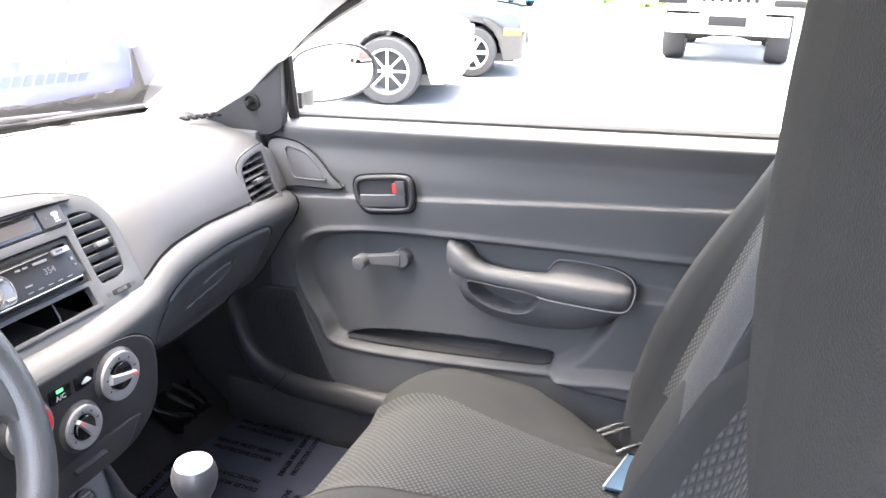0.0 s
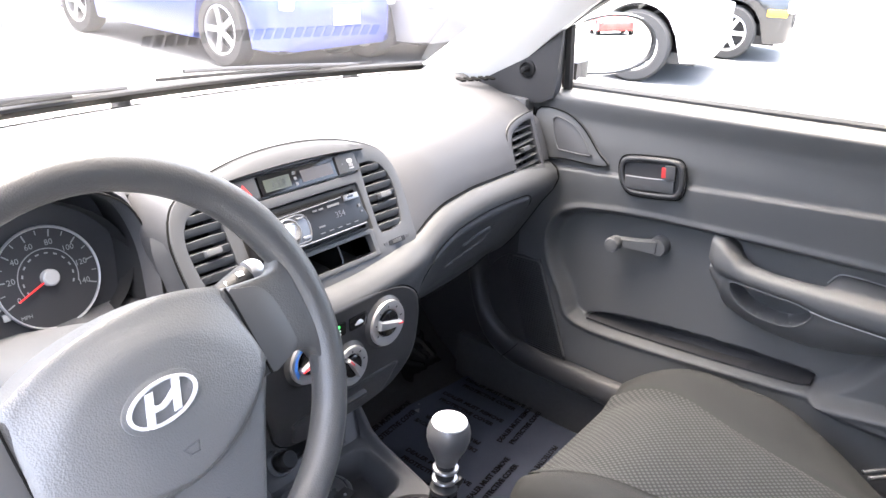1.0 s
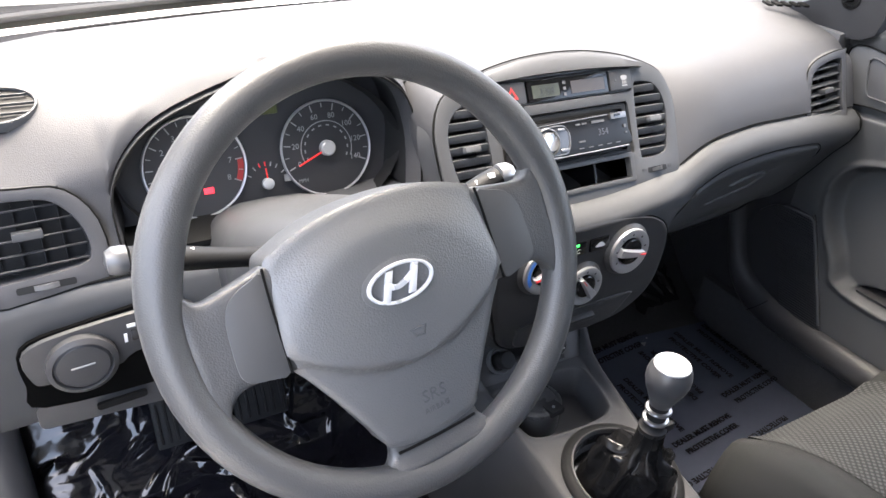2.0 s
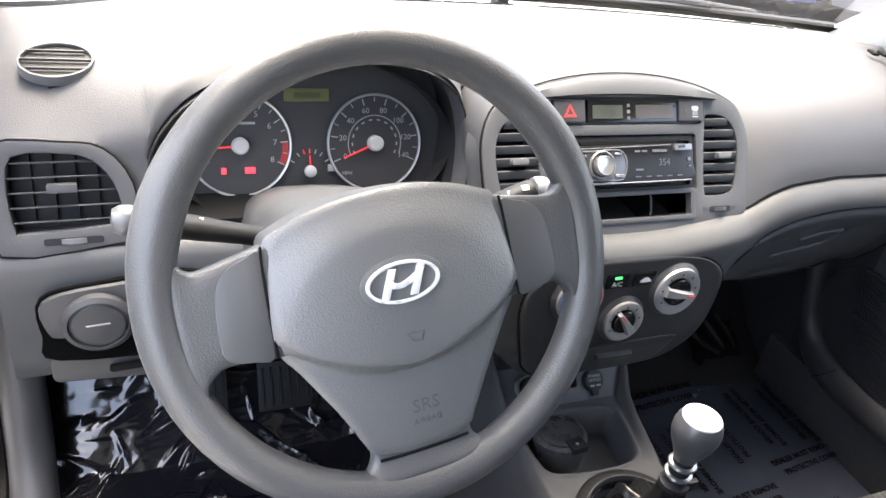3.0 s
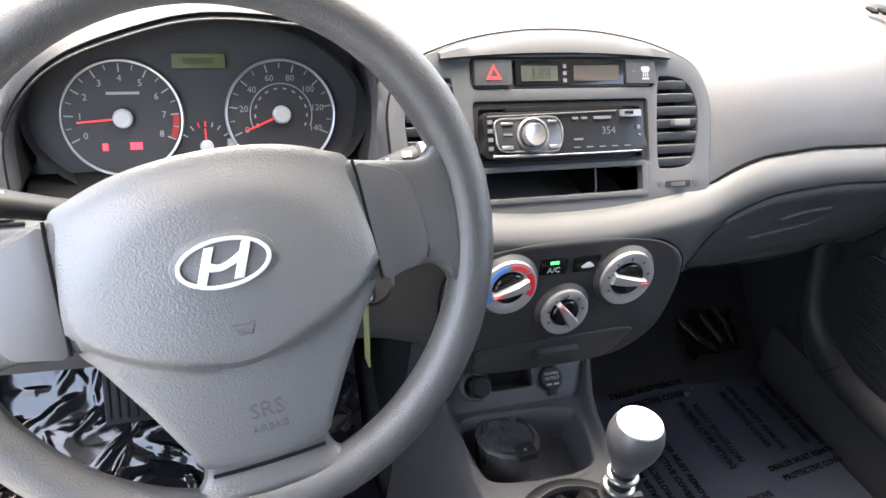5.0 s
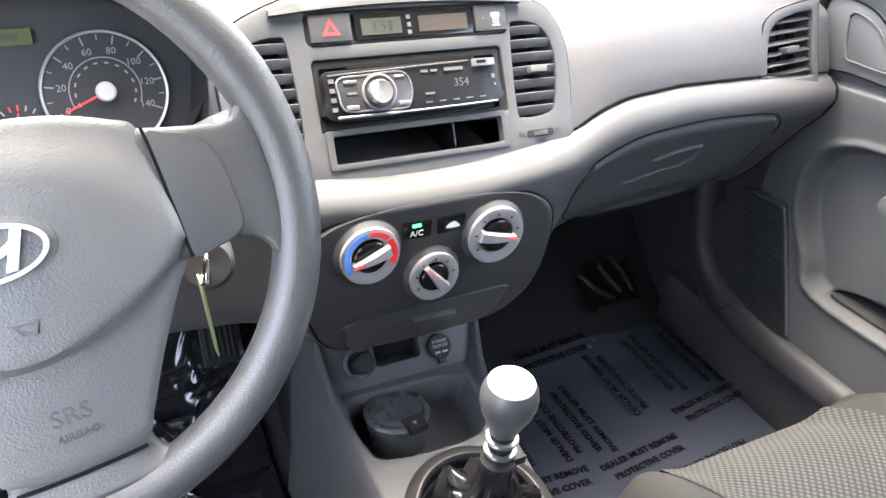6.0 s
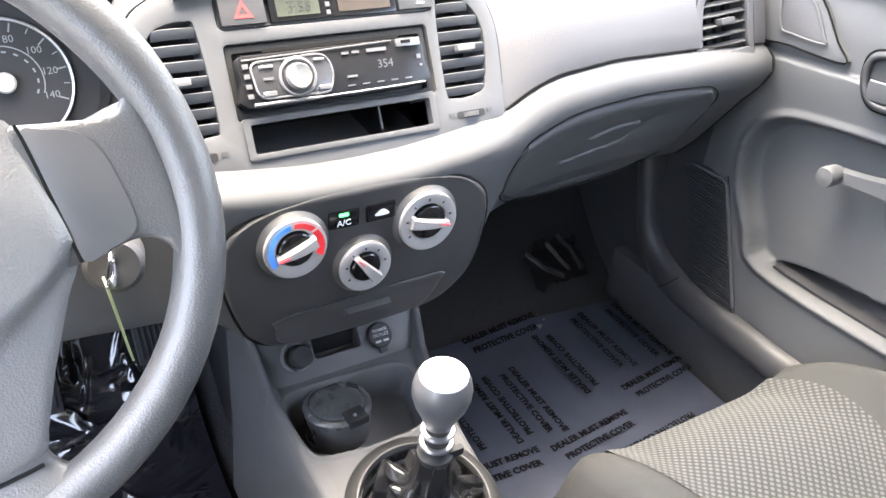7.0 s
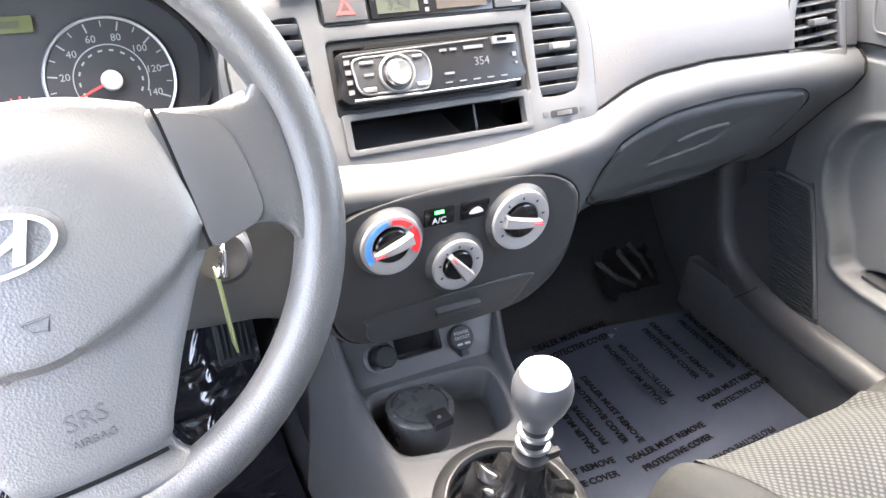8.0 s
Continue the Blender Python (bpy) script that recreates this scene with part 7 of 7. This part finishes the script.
    box(bm, (cx, 0.18 + ys, 0.41), (0.40, 0.42, 0.10), bevel=0.02)
    part("seat_base", bm, PLASTIC_DARK, seat)
    for sx in (-0.19, 0.19):
        bm = bmesh.new()
        box(bm, (cx + sx, 0.18 + ys, 0.345), (0.03, 0.55, 0.03), bevel=0.004)
        part("rail", bm, SILVER, seat)
    return seat


car_seat("passenger_seat", 0.385, 0.0, "grey cloth passenger seat with a dotted woven insert", lean=17)
car_seat("driver_seat", -0.36, 0.074, "dark grey cloth driver's seat with dotted insert")

# chromed belt rods and a blue booklet lying where cushion and backrest meet
BELT_STEEL = mat("belt_steel", (0.20, 0.20, 0.21), 0.28, 0.8, vary=0.05)
belt = thing("seat_belt", pose(0.54, 0.03, 0.60), "chromed belt rods and black buckle on the seat", "seat belt")
for a, b in (((0.497, 0.068, 0.622), (0.553, 0.014, 0.622)), ((0.507, 0.078, 0.621), (0.563, 0.026, 0.620)), ((0.462, 0.040, 0.620), (0.497, 0.006, 0.622))):
    bm = bmesh.new()
    tube(bm, [a, lerp(Vector(a), Vector(b), 0.5) + Vector((0, 0, 0.002)), b], 0.0036, 10)
    part("rod", bm, BELT_STEEL, belt)
bm = bmesh.new()
box(bm, (0, 0, 0), (0.045, 0.028, 0.016), basis((0.548, 0.012, 0.612), (0.7, -0.68, 0), (0.68, 0.7, 0)), bevel=0.004)
part("buckle", bm, GLOSS_BLACK, belt, "black buckle")
booklet = thing("booklet", pose(0.42, 0.0, 0.605), "blue glossy booklet wedged by the backrest", "booklet")
mb = basis((0.422, 0.006, 0.616), (0.97, -0.24, 0.02), (0.24, 0.95, -0.18))
bm = bmesh.new()
box(bm, (0, 0, 0), (0.094, 0.056, 0.005), mb, bevel=0.001)
part("cover", bm, mat("booklet_blue", (0.030, 0.055, 0.085), 0.3, vary=0.1, coat=0.1), booklet)
bm = bmesh.new()
box(bm, (0, 0.0285, 0.0), (0.096, 0.003, 0.007), mb, bevel=0.001)
part("spine", bm, SILVER, booklet, "silver edge")
bm = bmesh.new()
box(bm, (0.0475, 0, 0.0), (0.003, 0.058, 0.007), mb, bevel=0.001)
part("edge", bm, GLOSS_BLACK, booklet)

# ---- floor coverings ----
# long sharp folds of the crumpled film: x along, y across, height
FOLDS = [([-0.43, -0.366, -0.309, -0.263, -0.225], [0.960, 0.950, 0.900, 0.850, 0.810], 0.016), ([-0.41, -0.329, -0.279, -0.24], [0.935, 0.880, 0.830, 0.79], 0.012), ([-0.36, -0.335, -0.28, -0.25], [1.03, 1.01, 0.965, 0.93], 0.014),
         ([-0.62, -0.56, -0.50, -0.46], [0.80, 0.83, 0.82, 0.78], 0.012), ([-0.60, -0.53, -0.47], [0.72, 0.76, 0.74], 0.010)]


# short straight creases scattered over the crumpled film: middle, direction, half length, height
crease_rng = random.Random(12)
CREASES = []
for k in range(150):
    a = crease_rng.gauss(0.5, 0.7)
    CREASES.append((crease_rng.uniform(-0.65, -0.13), crease_rng.uniform(0.62, 1.08), math.cos(a), math.sin(a), crease_rng.uniform(0.018, 0.055), crease_rng.uniform(0.003, 0.008)))
CREASES = np.array(CREASES)


def creases_z(x, y):
    """Height that the sharp creases add at one place."""
    dx, dy = x - CREASES[:, 0], y - CREASES[:, 1]
    along = np.abs(dx * CREASES[:, 2] + dy * CREASES[:, 3]) / CREASES[:, 4]
    across = np.abs(dy * CREASES[:, 2] - dx * CREASES[:, 3]) / (CREASES[:, 5] * 1.3)
    return float((CREASES[:, 5] * np.clip(1 - along, 0, 1) * np.clip(1 - across, 0, 1)).max())


def film_z(x, y, seed, rough):
    p = Vector((x * 5, y * 5, seed))
    z = 0.344 + (0.005 if rough else 0.0032) * noise.noise(p) + (0.002 if rough else 0.0010) * abs(noise.noise(p * 3.1))
    if rough:
        q = Vector((x * 7 + 0.5 * noise.noise(p), y * 19 + 0.8 * noise.noise(p * 0.7), seed + 3))
        z += 0.006 * (0.35 - abs(noise.noise(q))) + 0.002 * (0.3 - abs(noise.noise(q * 2.3))) + 0.0007 * abs(noise.noise(q * 5))
        z += creases_z(x, y)
        for fx, fy, amp in FOLDS:
            if fx[0] - 0.02 < x < fx[-1] + 0.02:
                d = abs(y - float(np.interp(x, fx, fy)) - 0.004 * noise.noise(q * 4))
                if d < 0.03:
                    s = min(1.0, max(0.0, (x - fx[0] + 0.02) / 0.04, )) * min(1.0, max(0.0, (fx[-1] + 0.02 - x) / 0.04))
                    z += amp * s * max(0.0, 1 - d / 0.013) ** 1.3
    return z


def film_sheet(name, x0, x1, y0, y1, seed, label, material, rough=False):
    bm = bmesh.new()
    rows = []
    n = 330 if rough else 80
    for y in np.linspace(y0, y1, n):
        base = float(np.interp(y, [0.84, 0.92, 1.0, 1.1, 1.16], [0.0, 0.025, 0.085, 0.195, 0.30]))
        row = []
        for x in np.linspace(x0, x1, n * 2 // 3):
            cut = 0.0 if rough else 0.10 * max(0.0, x - 0.47) * float(ramp(np.array(y), 0.70, y1))
            b = base if rough else float(np.interp(y - cut, [0.84, 0.92, 1.0], [0.0, 0.025, 0.085]))
            row.append(Vector((x, y - cut - b * 0.25, film_z(x, y - cut, seed, rough) + b)))
        rows.append(row)
    loft(bm, rows)
    r = bmesh.ops.extrude_face_region(bm, geom=bm.faces[:], use_keep_orig=True)
    bmesh.ops.translate(bm, verts=[g for g in r["geom"] if isinstance(g, bmesh.types.BMVert)], vec=(0, 0, -0.0015))
    return solo(name, bm, material, label, "protective film")


fp_ = film_sheet("floor_film", 0.125, 0.658, 0.05, 0.905, 3.0, "smooth dark blue protective film printed with black lines", FILM)
film_sheet("floor_film", -0.655, -0.12, 0.30, 1.10, 9.0, "crumpled glossy black film over the driver's footwell", FILM_GLOSSY, True)
# a loose corner of clear film standing up in sharp folds at the toe board
PEAKS = (((0.521, 1.000), (0.550, 0.968), (0.578, 0.952)), ((0.598, 1.014), (0.618, 0.990), (0.624, 0.958)), ((0.572, 1.004), (0.582, 0.985), (0.596, 0.962)))
bm = bmesh.new()
rows = []
for v in np.linspace(0, 1, 60):
    row = []
    for u in np.linspace(0, 1, 80):
        x = 0.512 + 0.122 * u + 0.008 * noise.noise(Vector((v * 5, 1.0, 2.0)))
        y = 0.944 + (0.066 + 0.022 * noise.noise(Vector((u * 4, 3.0, 7.0)))) * v + 0.012 * noise.noise(Vector((u * 5, 9.0, 1.0)))
        z = 0.345 + float(np.interp(y, [0.84, 0.92, 1.0, 1.1], [0.0, 0.025, 0.085, 0.195]))
        for line in PEAKS:
            d = min((Vector((x, y)) - lerp(Vector(a), Vector(b), t_)).length for a, b in zip(line, line[1:]) for t_ in np.linspace(0, 1, 9))
            z += 0.006 * max(0.0, 1 - d / 0.006) ** 1.2
        row.append(Vector((x, y, z + 0.0012 * abs(noise.noise(Vector((x * 40, y * 40, 2.0)))))))
    rows.append(row)
loft(bm, rows)
r = bmesh.ops.extrude_face_region(bm, geom=bm.faces[:], use_keep_orig=True)
bmesh.ops.translate(bm, verts=[g for g in r["geom"] if isinstance(g, bmesh.types.BMVert)], vec=(0, 0, -0.0012))
solo("film_corner", bm, mat("folded_film", (0.006, 0.006, 0.0065), 0.2, vary=0.2, vscale=30, spec=0.15), "crumpled glossy film corner by the toe board", "protective film")

LINES = ("DEALER MUST REMOVE", "PROTECTIVE COVER")


def print_line(film, text, x, y, turn):
    """One line of print lying on the film, centred at x, y."""
    a = radians(turn)
    z = max(film_z(x + d * math.cos(a), y + d * math.sin(a), 3.0, False) for d in np.linspace(-0.085, 0.085, 15))
    base = max(float(np.interp(y + d * math.sin(a), [0.84, 0.92, 1.0], [0.0, 0.025, 0.085])) for d in ((-0.08, 0, 0.08) if y < 0.87 else (0, 0.03)))
    lettering("print", text, 0.0152, pose(x, y - base * 0.25, z + base + 0.0008, 18.5 if y > 0.88 else 0, 0, turn), FILM_INK, film, 0.0002, bold=0.0005)


INVERSE[fp_.name] = Matrix()
for x, y, turn in ((0.376, 0.745, -90), (0.298, 0.755, 90), (0.566, 0.805, -90), (0.454, 0.79, 90), (0.411, 0.650, 4), (0.600, 0.708, 6), (0.235, 0.660, -4), (0.40, 0.905, 4), (0.645, 0.80, -90), (0.24, 0.84, -90), (0.215, 0.76, 90), (0.32, 0.545, 184), (0.52, 0.575, 184)):
    a = radians(turn)
    print_line(fp_, LINES[0], x, y, turn)
    print_line(fp_, LINES[1], x + 0.024 * math.sin(a), y - 0.024 * math.cos(a), turn)
# pedals
pedals = thing("pedals", pose(-0.3, 0.95, 0.45), "black ribbed rubber pedals", "pedals")
for x, w in ((-0.165, 0.05), (-0.33, 0.08), (-0.45, 0.07)):
    bm = bmesh.new()
    mp = basis((x, 0.93 if x > -0.2 else 0.92, 0.53 if x > -0.2 else 0.50), (1, 0, 0), (0, 0.6, 1))
    box(bm, (0, 0, 0), (w, 0.075, 0.014), mp, bevel=0.005)
    pd = part("pedal", bm, BLACK, pedals)
    for k in range(6):
        bm = bmesh.new()
        box(bm, (lerp(-w / 2 + 0.007, w / 2 - 0.007, k / 5), 0, 0.008), (0.004, 0.06, 0.005), mp, bevel=0.0015, seg=1)
        part("rib", bm, BLACK, pd)
    bm = bmesh.new()
    tube(bm, [(x, 0.95, 0.53), (x, 1.02, 0.64), (x, 1.08, 0.80)], 0.009, 8)
    part("arm", bm, BLACK, pd)

# ---- parked cars and greenery outside ----
CAR_GLASS = mat("dark_car_glass", (0.02, 0.025, 0.03), 0.05, vary=0)
ALLOY = mat("alloy", (0.55, 0.55, 0.56), 0.3, 0.8, vary=0.03)
LAMP_CLEAR = mat("headlamp", (0.7, 0.7, 0.7), 0.1, 0.3, vary=0)
AMBER = mat("amber_lamp", (0.9, 0.55, 0.03), 0.3, vary=0)
UNDER = mat("underbody", (0.03, 0.03, 0.03), 0.8, vary=0.1)


def road_wheel(car, m, r, w, spokes):
    """Tyre and spoked rim; m has its z axis along the axle, outwards."""
    bm = bmesh.new()
    lathe(bm, [(r * 0.66, -w), (r * 0.92, -w), (r, -w * 0.8), (r, -w * 0.2), (r * 0.93, 0.0), (r * 0.70, 0.004), (r * 0.66, -0.01)], m, 40, close=False)
    wh = part("wheel", bm, RUBBER, car, "black tyre on an alloy rim")
    bm = bmesh.new()
    lathe(bm, [(r * 0.67, -w), (r * 0.67, -0.005), (r * 0.62, 0.0), (r * 0.60, -0.03), (r * 0.58, -w)], m, 40, close=False)
    lathe(bm, [(0.0005, -0.01), (r * 0.16, -0.012), (r * 0.18, -0.03)], m, 20, close=False)
    for k in range(spokes):
        a = 360 / spokes * k
        box(bm, (r * 0.38, 0, -0.025), (r * 0.50, r * (0.16 if spokes < 7 else 0.07), 0.03), m @ pose(0, 0, 0, 0, 0, a), bevel=0.006, seg=1)
    part("rim", bm, ALLOY, wh)
    bm = bmesh.new()
    lathe(bm, [(0.0005, -w * 0.7), (r * 0.6, -w * 0.7)], m, 24, close=False)
    part("brake_disc", bm, UNDER, wh)


def parked_car(name, m, paint, label, length=4.3, width=1.7, height=1.42, r=0.315, spokes=5, front_axle=0.80, rear_axle=3.4, wagon=False, amber=False, plate=False):
    """A car whose near end lies at local y 0 and whose length runs along local y; x across."""
    car = thing(name, m, label, "car", "parked cars")
    hw = width / 2
    S = [0.0, 0.05, 0.18, 0.5, 1.15, 1.3, length * 0.5, length - 0.9, length - 0.4, length - 0.1, length]
    BELT = [0.62, 0.70, 0.76, 0.80, 0.90, 0.92, 0.95, 0.97, 0.94, 0.85, 0.65]
    WID = [0.70, 0.84, 0.93, 0.98, 1.0, 1.0, 1.0, 1.0, 0.97, 0.90, 0.74]
    LOW = [0.30, 0.22, 0.20, 0.19, 0.19, 0.19, 0.19, 0.19, 0.20, 0.24, 0.32]
    bm = bmesh.new()
    rows = []
    ys = np.linspace(0, length, 60)
    for y in ys:
        b, wd, lo = np.interp(y, S, BELT), np.interp(y, S, WID) * hw, np.interp(y, S, LOW)
        for ax in (front_axle, rear_axle):
            d = abs(y - ax)
            rr = r * 1.14
            if d < rr:
                lo = max(lo, r + math.sqrt(rr * rr - d * d))
        lo = min(lo, b - 0.06)
        prof = [(0.86, lo), (0.985, lo + 0.02), (1.0, lerp(lo, b, 0.45)), (0.99, lerp(lo, b, 0.8)), (0.95, b), (0.6, b + 0.035), (0.0, b + 0.05)]
        rows.append([m @ Vector((wd * u, y, z)) for u, z in prof] + [m @ Vector((-wd * u, y, z)) for u, z in prof[-2::-1]])
    loft(bm, rows, closed=True, caps=True)
    part("body", bm, paint, car)
    bm = bmesh.new()
    GS = [1.05, 1.75, 2.3, length - 1.1 if not wagon else length - 0.35, length - 0.45 if not wagon else length - 0.1]
    GH = [0.90, height - 0.04, height, height - 0.05, 0.97]
    rows = []
    for y in np.linspace(GS[0], GS[-1], 26):
        h = float(np.interp(y, GS, GH))
        b = float(np.interp(y, S, BELT)) - 0.02
        rows.append([m @ Vector((hw * lerp(0.95, 0.74, (z - b) / (height - b + 1e-6)) * sx, y, z)) for sx, z in ((1, b), (1, lerp(b, h, 0.5)), (1, h - 0.03), (0.7, h), (0.0, h + 0.01), (-0.7, h), (-1, h - 0.03), (-1, lerp(b, h, 0.5)), (-1, b))])
    loft(bm, rows, closed=True, caps=True)
    part("greenhouse", bm, CAR_GLASS, car)
    bm = bmesh.new()
    rows = []
    for y in np.linspace(GS[1] - 0.05, GS[3] + 0.05, 14):
        h = float(np.interp(y, GS, GH))
        rows.append([m @ Vector((hw * 0.74 * u, y, h + 0.012 - 0.02 * abs(u) ** 3)) for u in (-1.02, -0.6, 0, 0.6, 1.02)])
    loft(bm, rows)
    part("roof", bm, paint, car)
    for sx in (-1, 1):
        for ax in (front_axle, rear_axle):
            mm = m @ basis((sx * (hw - 0.01), ax, r), (0, 1, 0), (0, 0, sx))
            road_wheel(car, mm, r, 0.19, spokes)
        bm = bmesh.new()
        box(bm, (0, 0, 0), (0.32, 0.10, 0.13), m @ pose(sx * hw * 0.68, 0.10, 0.62, 0, 0, -sx * 18), bevel=0.03)
        part("headlight", bm, LAMP_CLEAR, car)
        if amber:
            bm = bmesh.new()
            box(bm, (0, 0, 0), (0.06, 0.22, 0.08), m @ pose(sx * hw * 0.90, 0.20, 0.55, 0, 0, -sx * 20), bevel=0.02)
            part("indicator", bm, AMBER, car)
        for py in (length * 0.42, length * 0.62):
            bm = bmesh.new()
            box(bm, (sx * hw * 0.86, py, 1.14), (0.03, 0.05, 0.46), m @ pose(0, 0, 0))
            part("pillar", bm, paint, car)
    bm = bmesh.new()
    box(bm, (0, 0.03, 0.36), (width * 0.55, 0.05, 0.14), m, bevel=0.02)
    part("grille", bm, UNDER, car)
    if plate:
        bm = bmesh.new()
        box(bm, (0, -0.01, 0.50), (0.31, 0.03, 0.16), m, bevel=0.004)
        part("number_plate", bm, WHITE, car)
    bm = bmesh.new()
    box(bm, (0, length / 2, 0.24), (width * 0.84, length * 0.92, 0.10), m)
    part("floor_pan", bm, UNDER, car)
    return car


BLUE_PAINT = mat("blue_car_paint", (0.06, 0.09, 0.33), 0.22, 0.2, vary=0.03, coat=0.8)
BLACK_PAINT = mat("black_car_paint", (0.012, 0.012, 0.013), 0.2, vary=0.03, coat=0.8)
GREY_PAINT = mat("grey_car_paint", (0.20, 0.20, 0.21), 0.3, 0.3, vary=0.03, coat=0.8)
RED_PAINT = mat("red_car_paint", (0.55, 0.02, 0.02), 0.25, vary=0.03, coat=0.8)
CYAN_PAINT = mat("pale_blue_car_paint", (0.10, 0.35, 0.60), 0.25, vary=0.03, coat=0.8)
parked_car("parked_car", pose(7.25, 2.61, 0, 0, 0, 14), BODY_WHITE, "white saloon parked across the lot, multi-spoke wheels", r=0.325, spokes=8, front_axle=0.72)
parked_car("parked_car", pose(9.49, 2.55, 0, 0, 0, 14), BLACK_PAINT, "black saloon with amber lamps beyond the white one", r=0.30, spokes=6, amber=True, front_axle=0.68)
parked_car("parked_car", pose(1.25, 6.0, 0, 0, 0, 0), GREY_PAINT, "dark grey saloon facing the windshield with a white plate", plate=True)
parked_car("parked_car", pose(4.36, 4.95, 0, 0, 0, 0), BLUE_PAINT, "blue hatchback with five-spoke wheels", length=3.9, width=1.5, r=0.32, wagon=True, rear_axle=3.2, plate=True)
parked_car("parked_car", pose(5.86, 4.62, 0, 0, 0, 0), GREY_PAINT, "grey coupe with thin-spoked wheels", width=1.66, r=0.34, spokes=10)
parked_car("parked_car", pose(17.0, -30.0, 0, 0, 0, 200), RED_PAINT, "red hatchback far behind in the lot", wagon=True)
parked_car("parked_car", pose(21.0, -31.0, 0, 0, 0, 205), CYAN_PAINT, "pale blue car far behind in the lot")
parked_car("parked_car", pose(19.5, -24.0, 0, 0, 0, 190), BLACK_PAINT, "dark car behind in the lot")
parked_car("parked_car", pose(24.5, 7.0, 0, 0, 0, -60), CYAN_PAINT, "bright blue car by the hedge")

# tall off-road vehicle facing this way
suv = thing("off_road_vehicle", pose(12.3, 0.19, 0, 0, 0, -90), "tall grey off-road vehicle on wide tyres, facing the lot", "off-road vehicle", "parked cars")
MO = pose(12.3, 0.19, 0, 0, 0, -90)
for sx in (-1, 1):
    for ax in (0.0, 2.9):
        mm = MO @ basis((sx * 0.90, ax, 0.43), (0, 1, 0), (0, 0, sx))
        road_wheel(suv, mm, 0.43, 0.32, 6)
    bm = bmesh.new()
    box(bm, (sx * 0.80, -0.1, 0.88), (0.42, 1.0, 0.10), MO, bevel=0.04)
    part("fender", bm, BLACK, suv)
    bm = bmesh.new()
    lathe(bm, [(0.12, 0.0), (0.12, 0.03), (0.09, 0.05), (0.0005, 0.06)], MO @ pose(sx * 0.62, -0.52, 1.02, 90), 24)
    part("headlight", bm, LAMP_CLEAR, suv)
    bm = bmesh.new()
    box(bm, (sx * 1.08, 0.9, 1.36), (0.20, 0.12, 0.24), MO, bevel=0.03)
    part("door_mirror", bm, BLACK, suv)
GREY_SUV = mat("light_grey_paint", (0.42, 0.43, 0.43), 0.4, vary=0.03)
bm = bmesh.new()
box(bm, (0, 1.6, 1.03), (1.80, 4.2, 0.62), MO, bevel=0.06)
part("body", bm, GREY_SUV, suv)
bm = bmesh.new()
box(bm, (0, 2.3, 1.55), (1.62, 2.4, 0.46), MO, bevel=0.08)
part("cabin", bm, CAR_GLASS, suv)
bm = bmesh.new()
box(bm, (0, 2.3, 1.81), (1.66, 2.5, 0.08), MO, bevel=0.03)
part("roof", bm, GREY_SUV, suv)
bm = bmesh.new()
box(bm, (0, -0.62, 0.56), (1.70, 0.20, 0.26), MO, bevel=0.03)
bp_ = part("bumper", bm, GREY_SUV, suv)
bm = bmesh.new()
box(bm, (0.0, -0.73, 0.62), (0.52, 0.03, 0.14), MO, bevel=0.01)
part("winch_opening", bm, BLACK, bp_)
for k in range(7):
    bm = bmesh.new()
    box(bm, (-0.36 + 0.12 * k, -0.51, 1.04), (0.06, 0.03, 0.34), MO, bevel=0.01, seg=1)
    part("grille_slot", bm, BLACK, suv)
bm = bmesh.new()
tube(bm, [MO @ Vector((x, 0.0, 0.36 + (0.05 if abs(x) < 0.2 else 0))) for x in np.linspace(-0.75, 0.75, 9)], 0.06, 10)
part("axle", bm, UNDER, suv)
bm = bmesh.new()
tube(bm, [MO @ Vector((x, -0.25, 0.40)) for x in np.linspace(-0.7, 0.7, 5)], 0.03, 8)
part("tie_rod", bm, UNDER, suv)

# hedge along the lot's far side: many small leaf cards in loose clumps
LEAF = mat("hedge_leaf", (0.09, 0.14, 0.03), 0.7, vary=0.4, vscale=2.0)
rng = np.random.default_rng(5)
verts, faces = [], []
for c in range(46):
    a = c / 45
    cx, cy = 27 + 5 * rng.random(), 30 - 46 * a + rng.normal() * 0.5
    rad, h = 1.1 + 0.9 * rng.random(), 1.0 + 2.4 * rng.random()
    for k in range(220):
        d = rng.normal(size=3)
        d /= np.linalg.norm(d)
        p = np.array([cx, cy, h * 0.6]) + d * np.array([rad, rad, h * 0.6]) * (0.6 + 0.45 * rng.random())
        p[2] = max(0.08, p[2])
        u = rng.normal(size=3)
        u /= np.linalg.norm(u)
        v = np.cross(u, rng.normal(size=3))
        v /= np.linalg.norm(v)
        s = 0.10 + 0.10 * rng.random()
        i = len(verts)
        verts += [tuple(p - u * s), tuple(p + v * s * 0.5), tuple(p + u * s), tuple(p - v * s * 0.5)]
        faces.append((i, i + 1, i + 2, i + 3))
me = bpy.data.meshes.new("hedge")
me.from_pydata(verts, [], faces)
me.materials.append(LEAF)
tagged(new("hedge", me), "sunlit green hedge along the far edge of the lot", "hedge", "", "stuff")
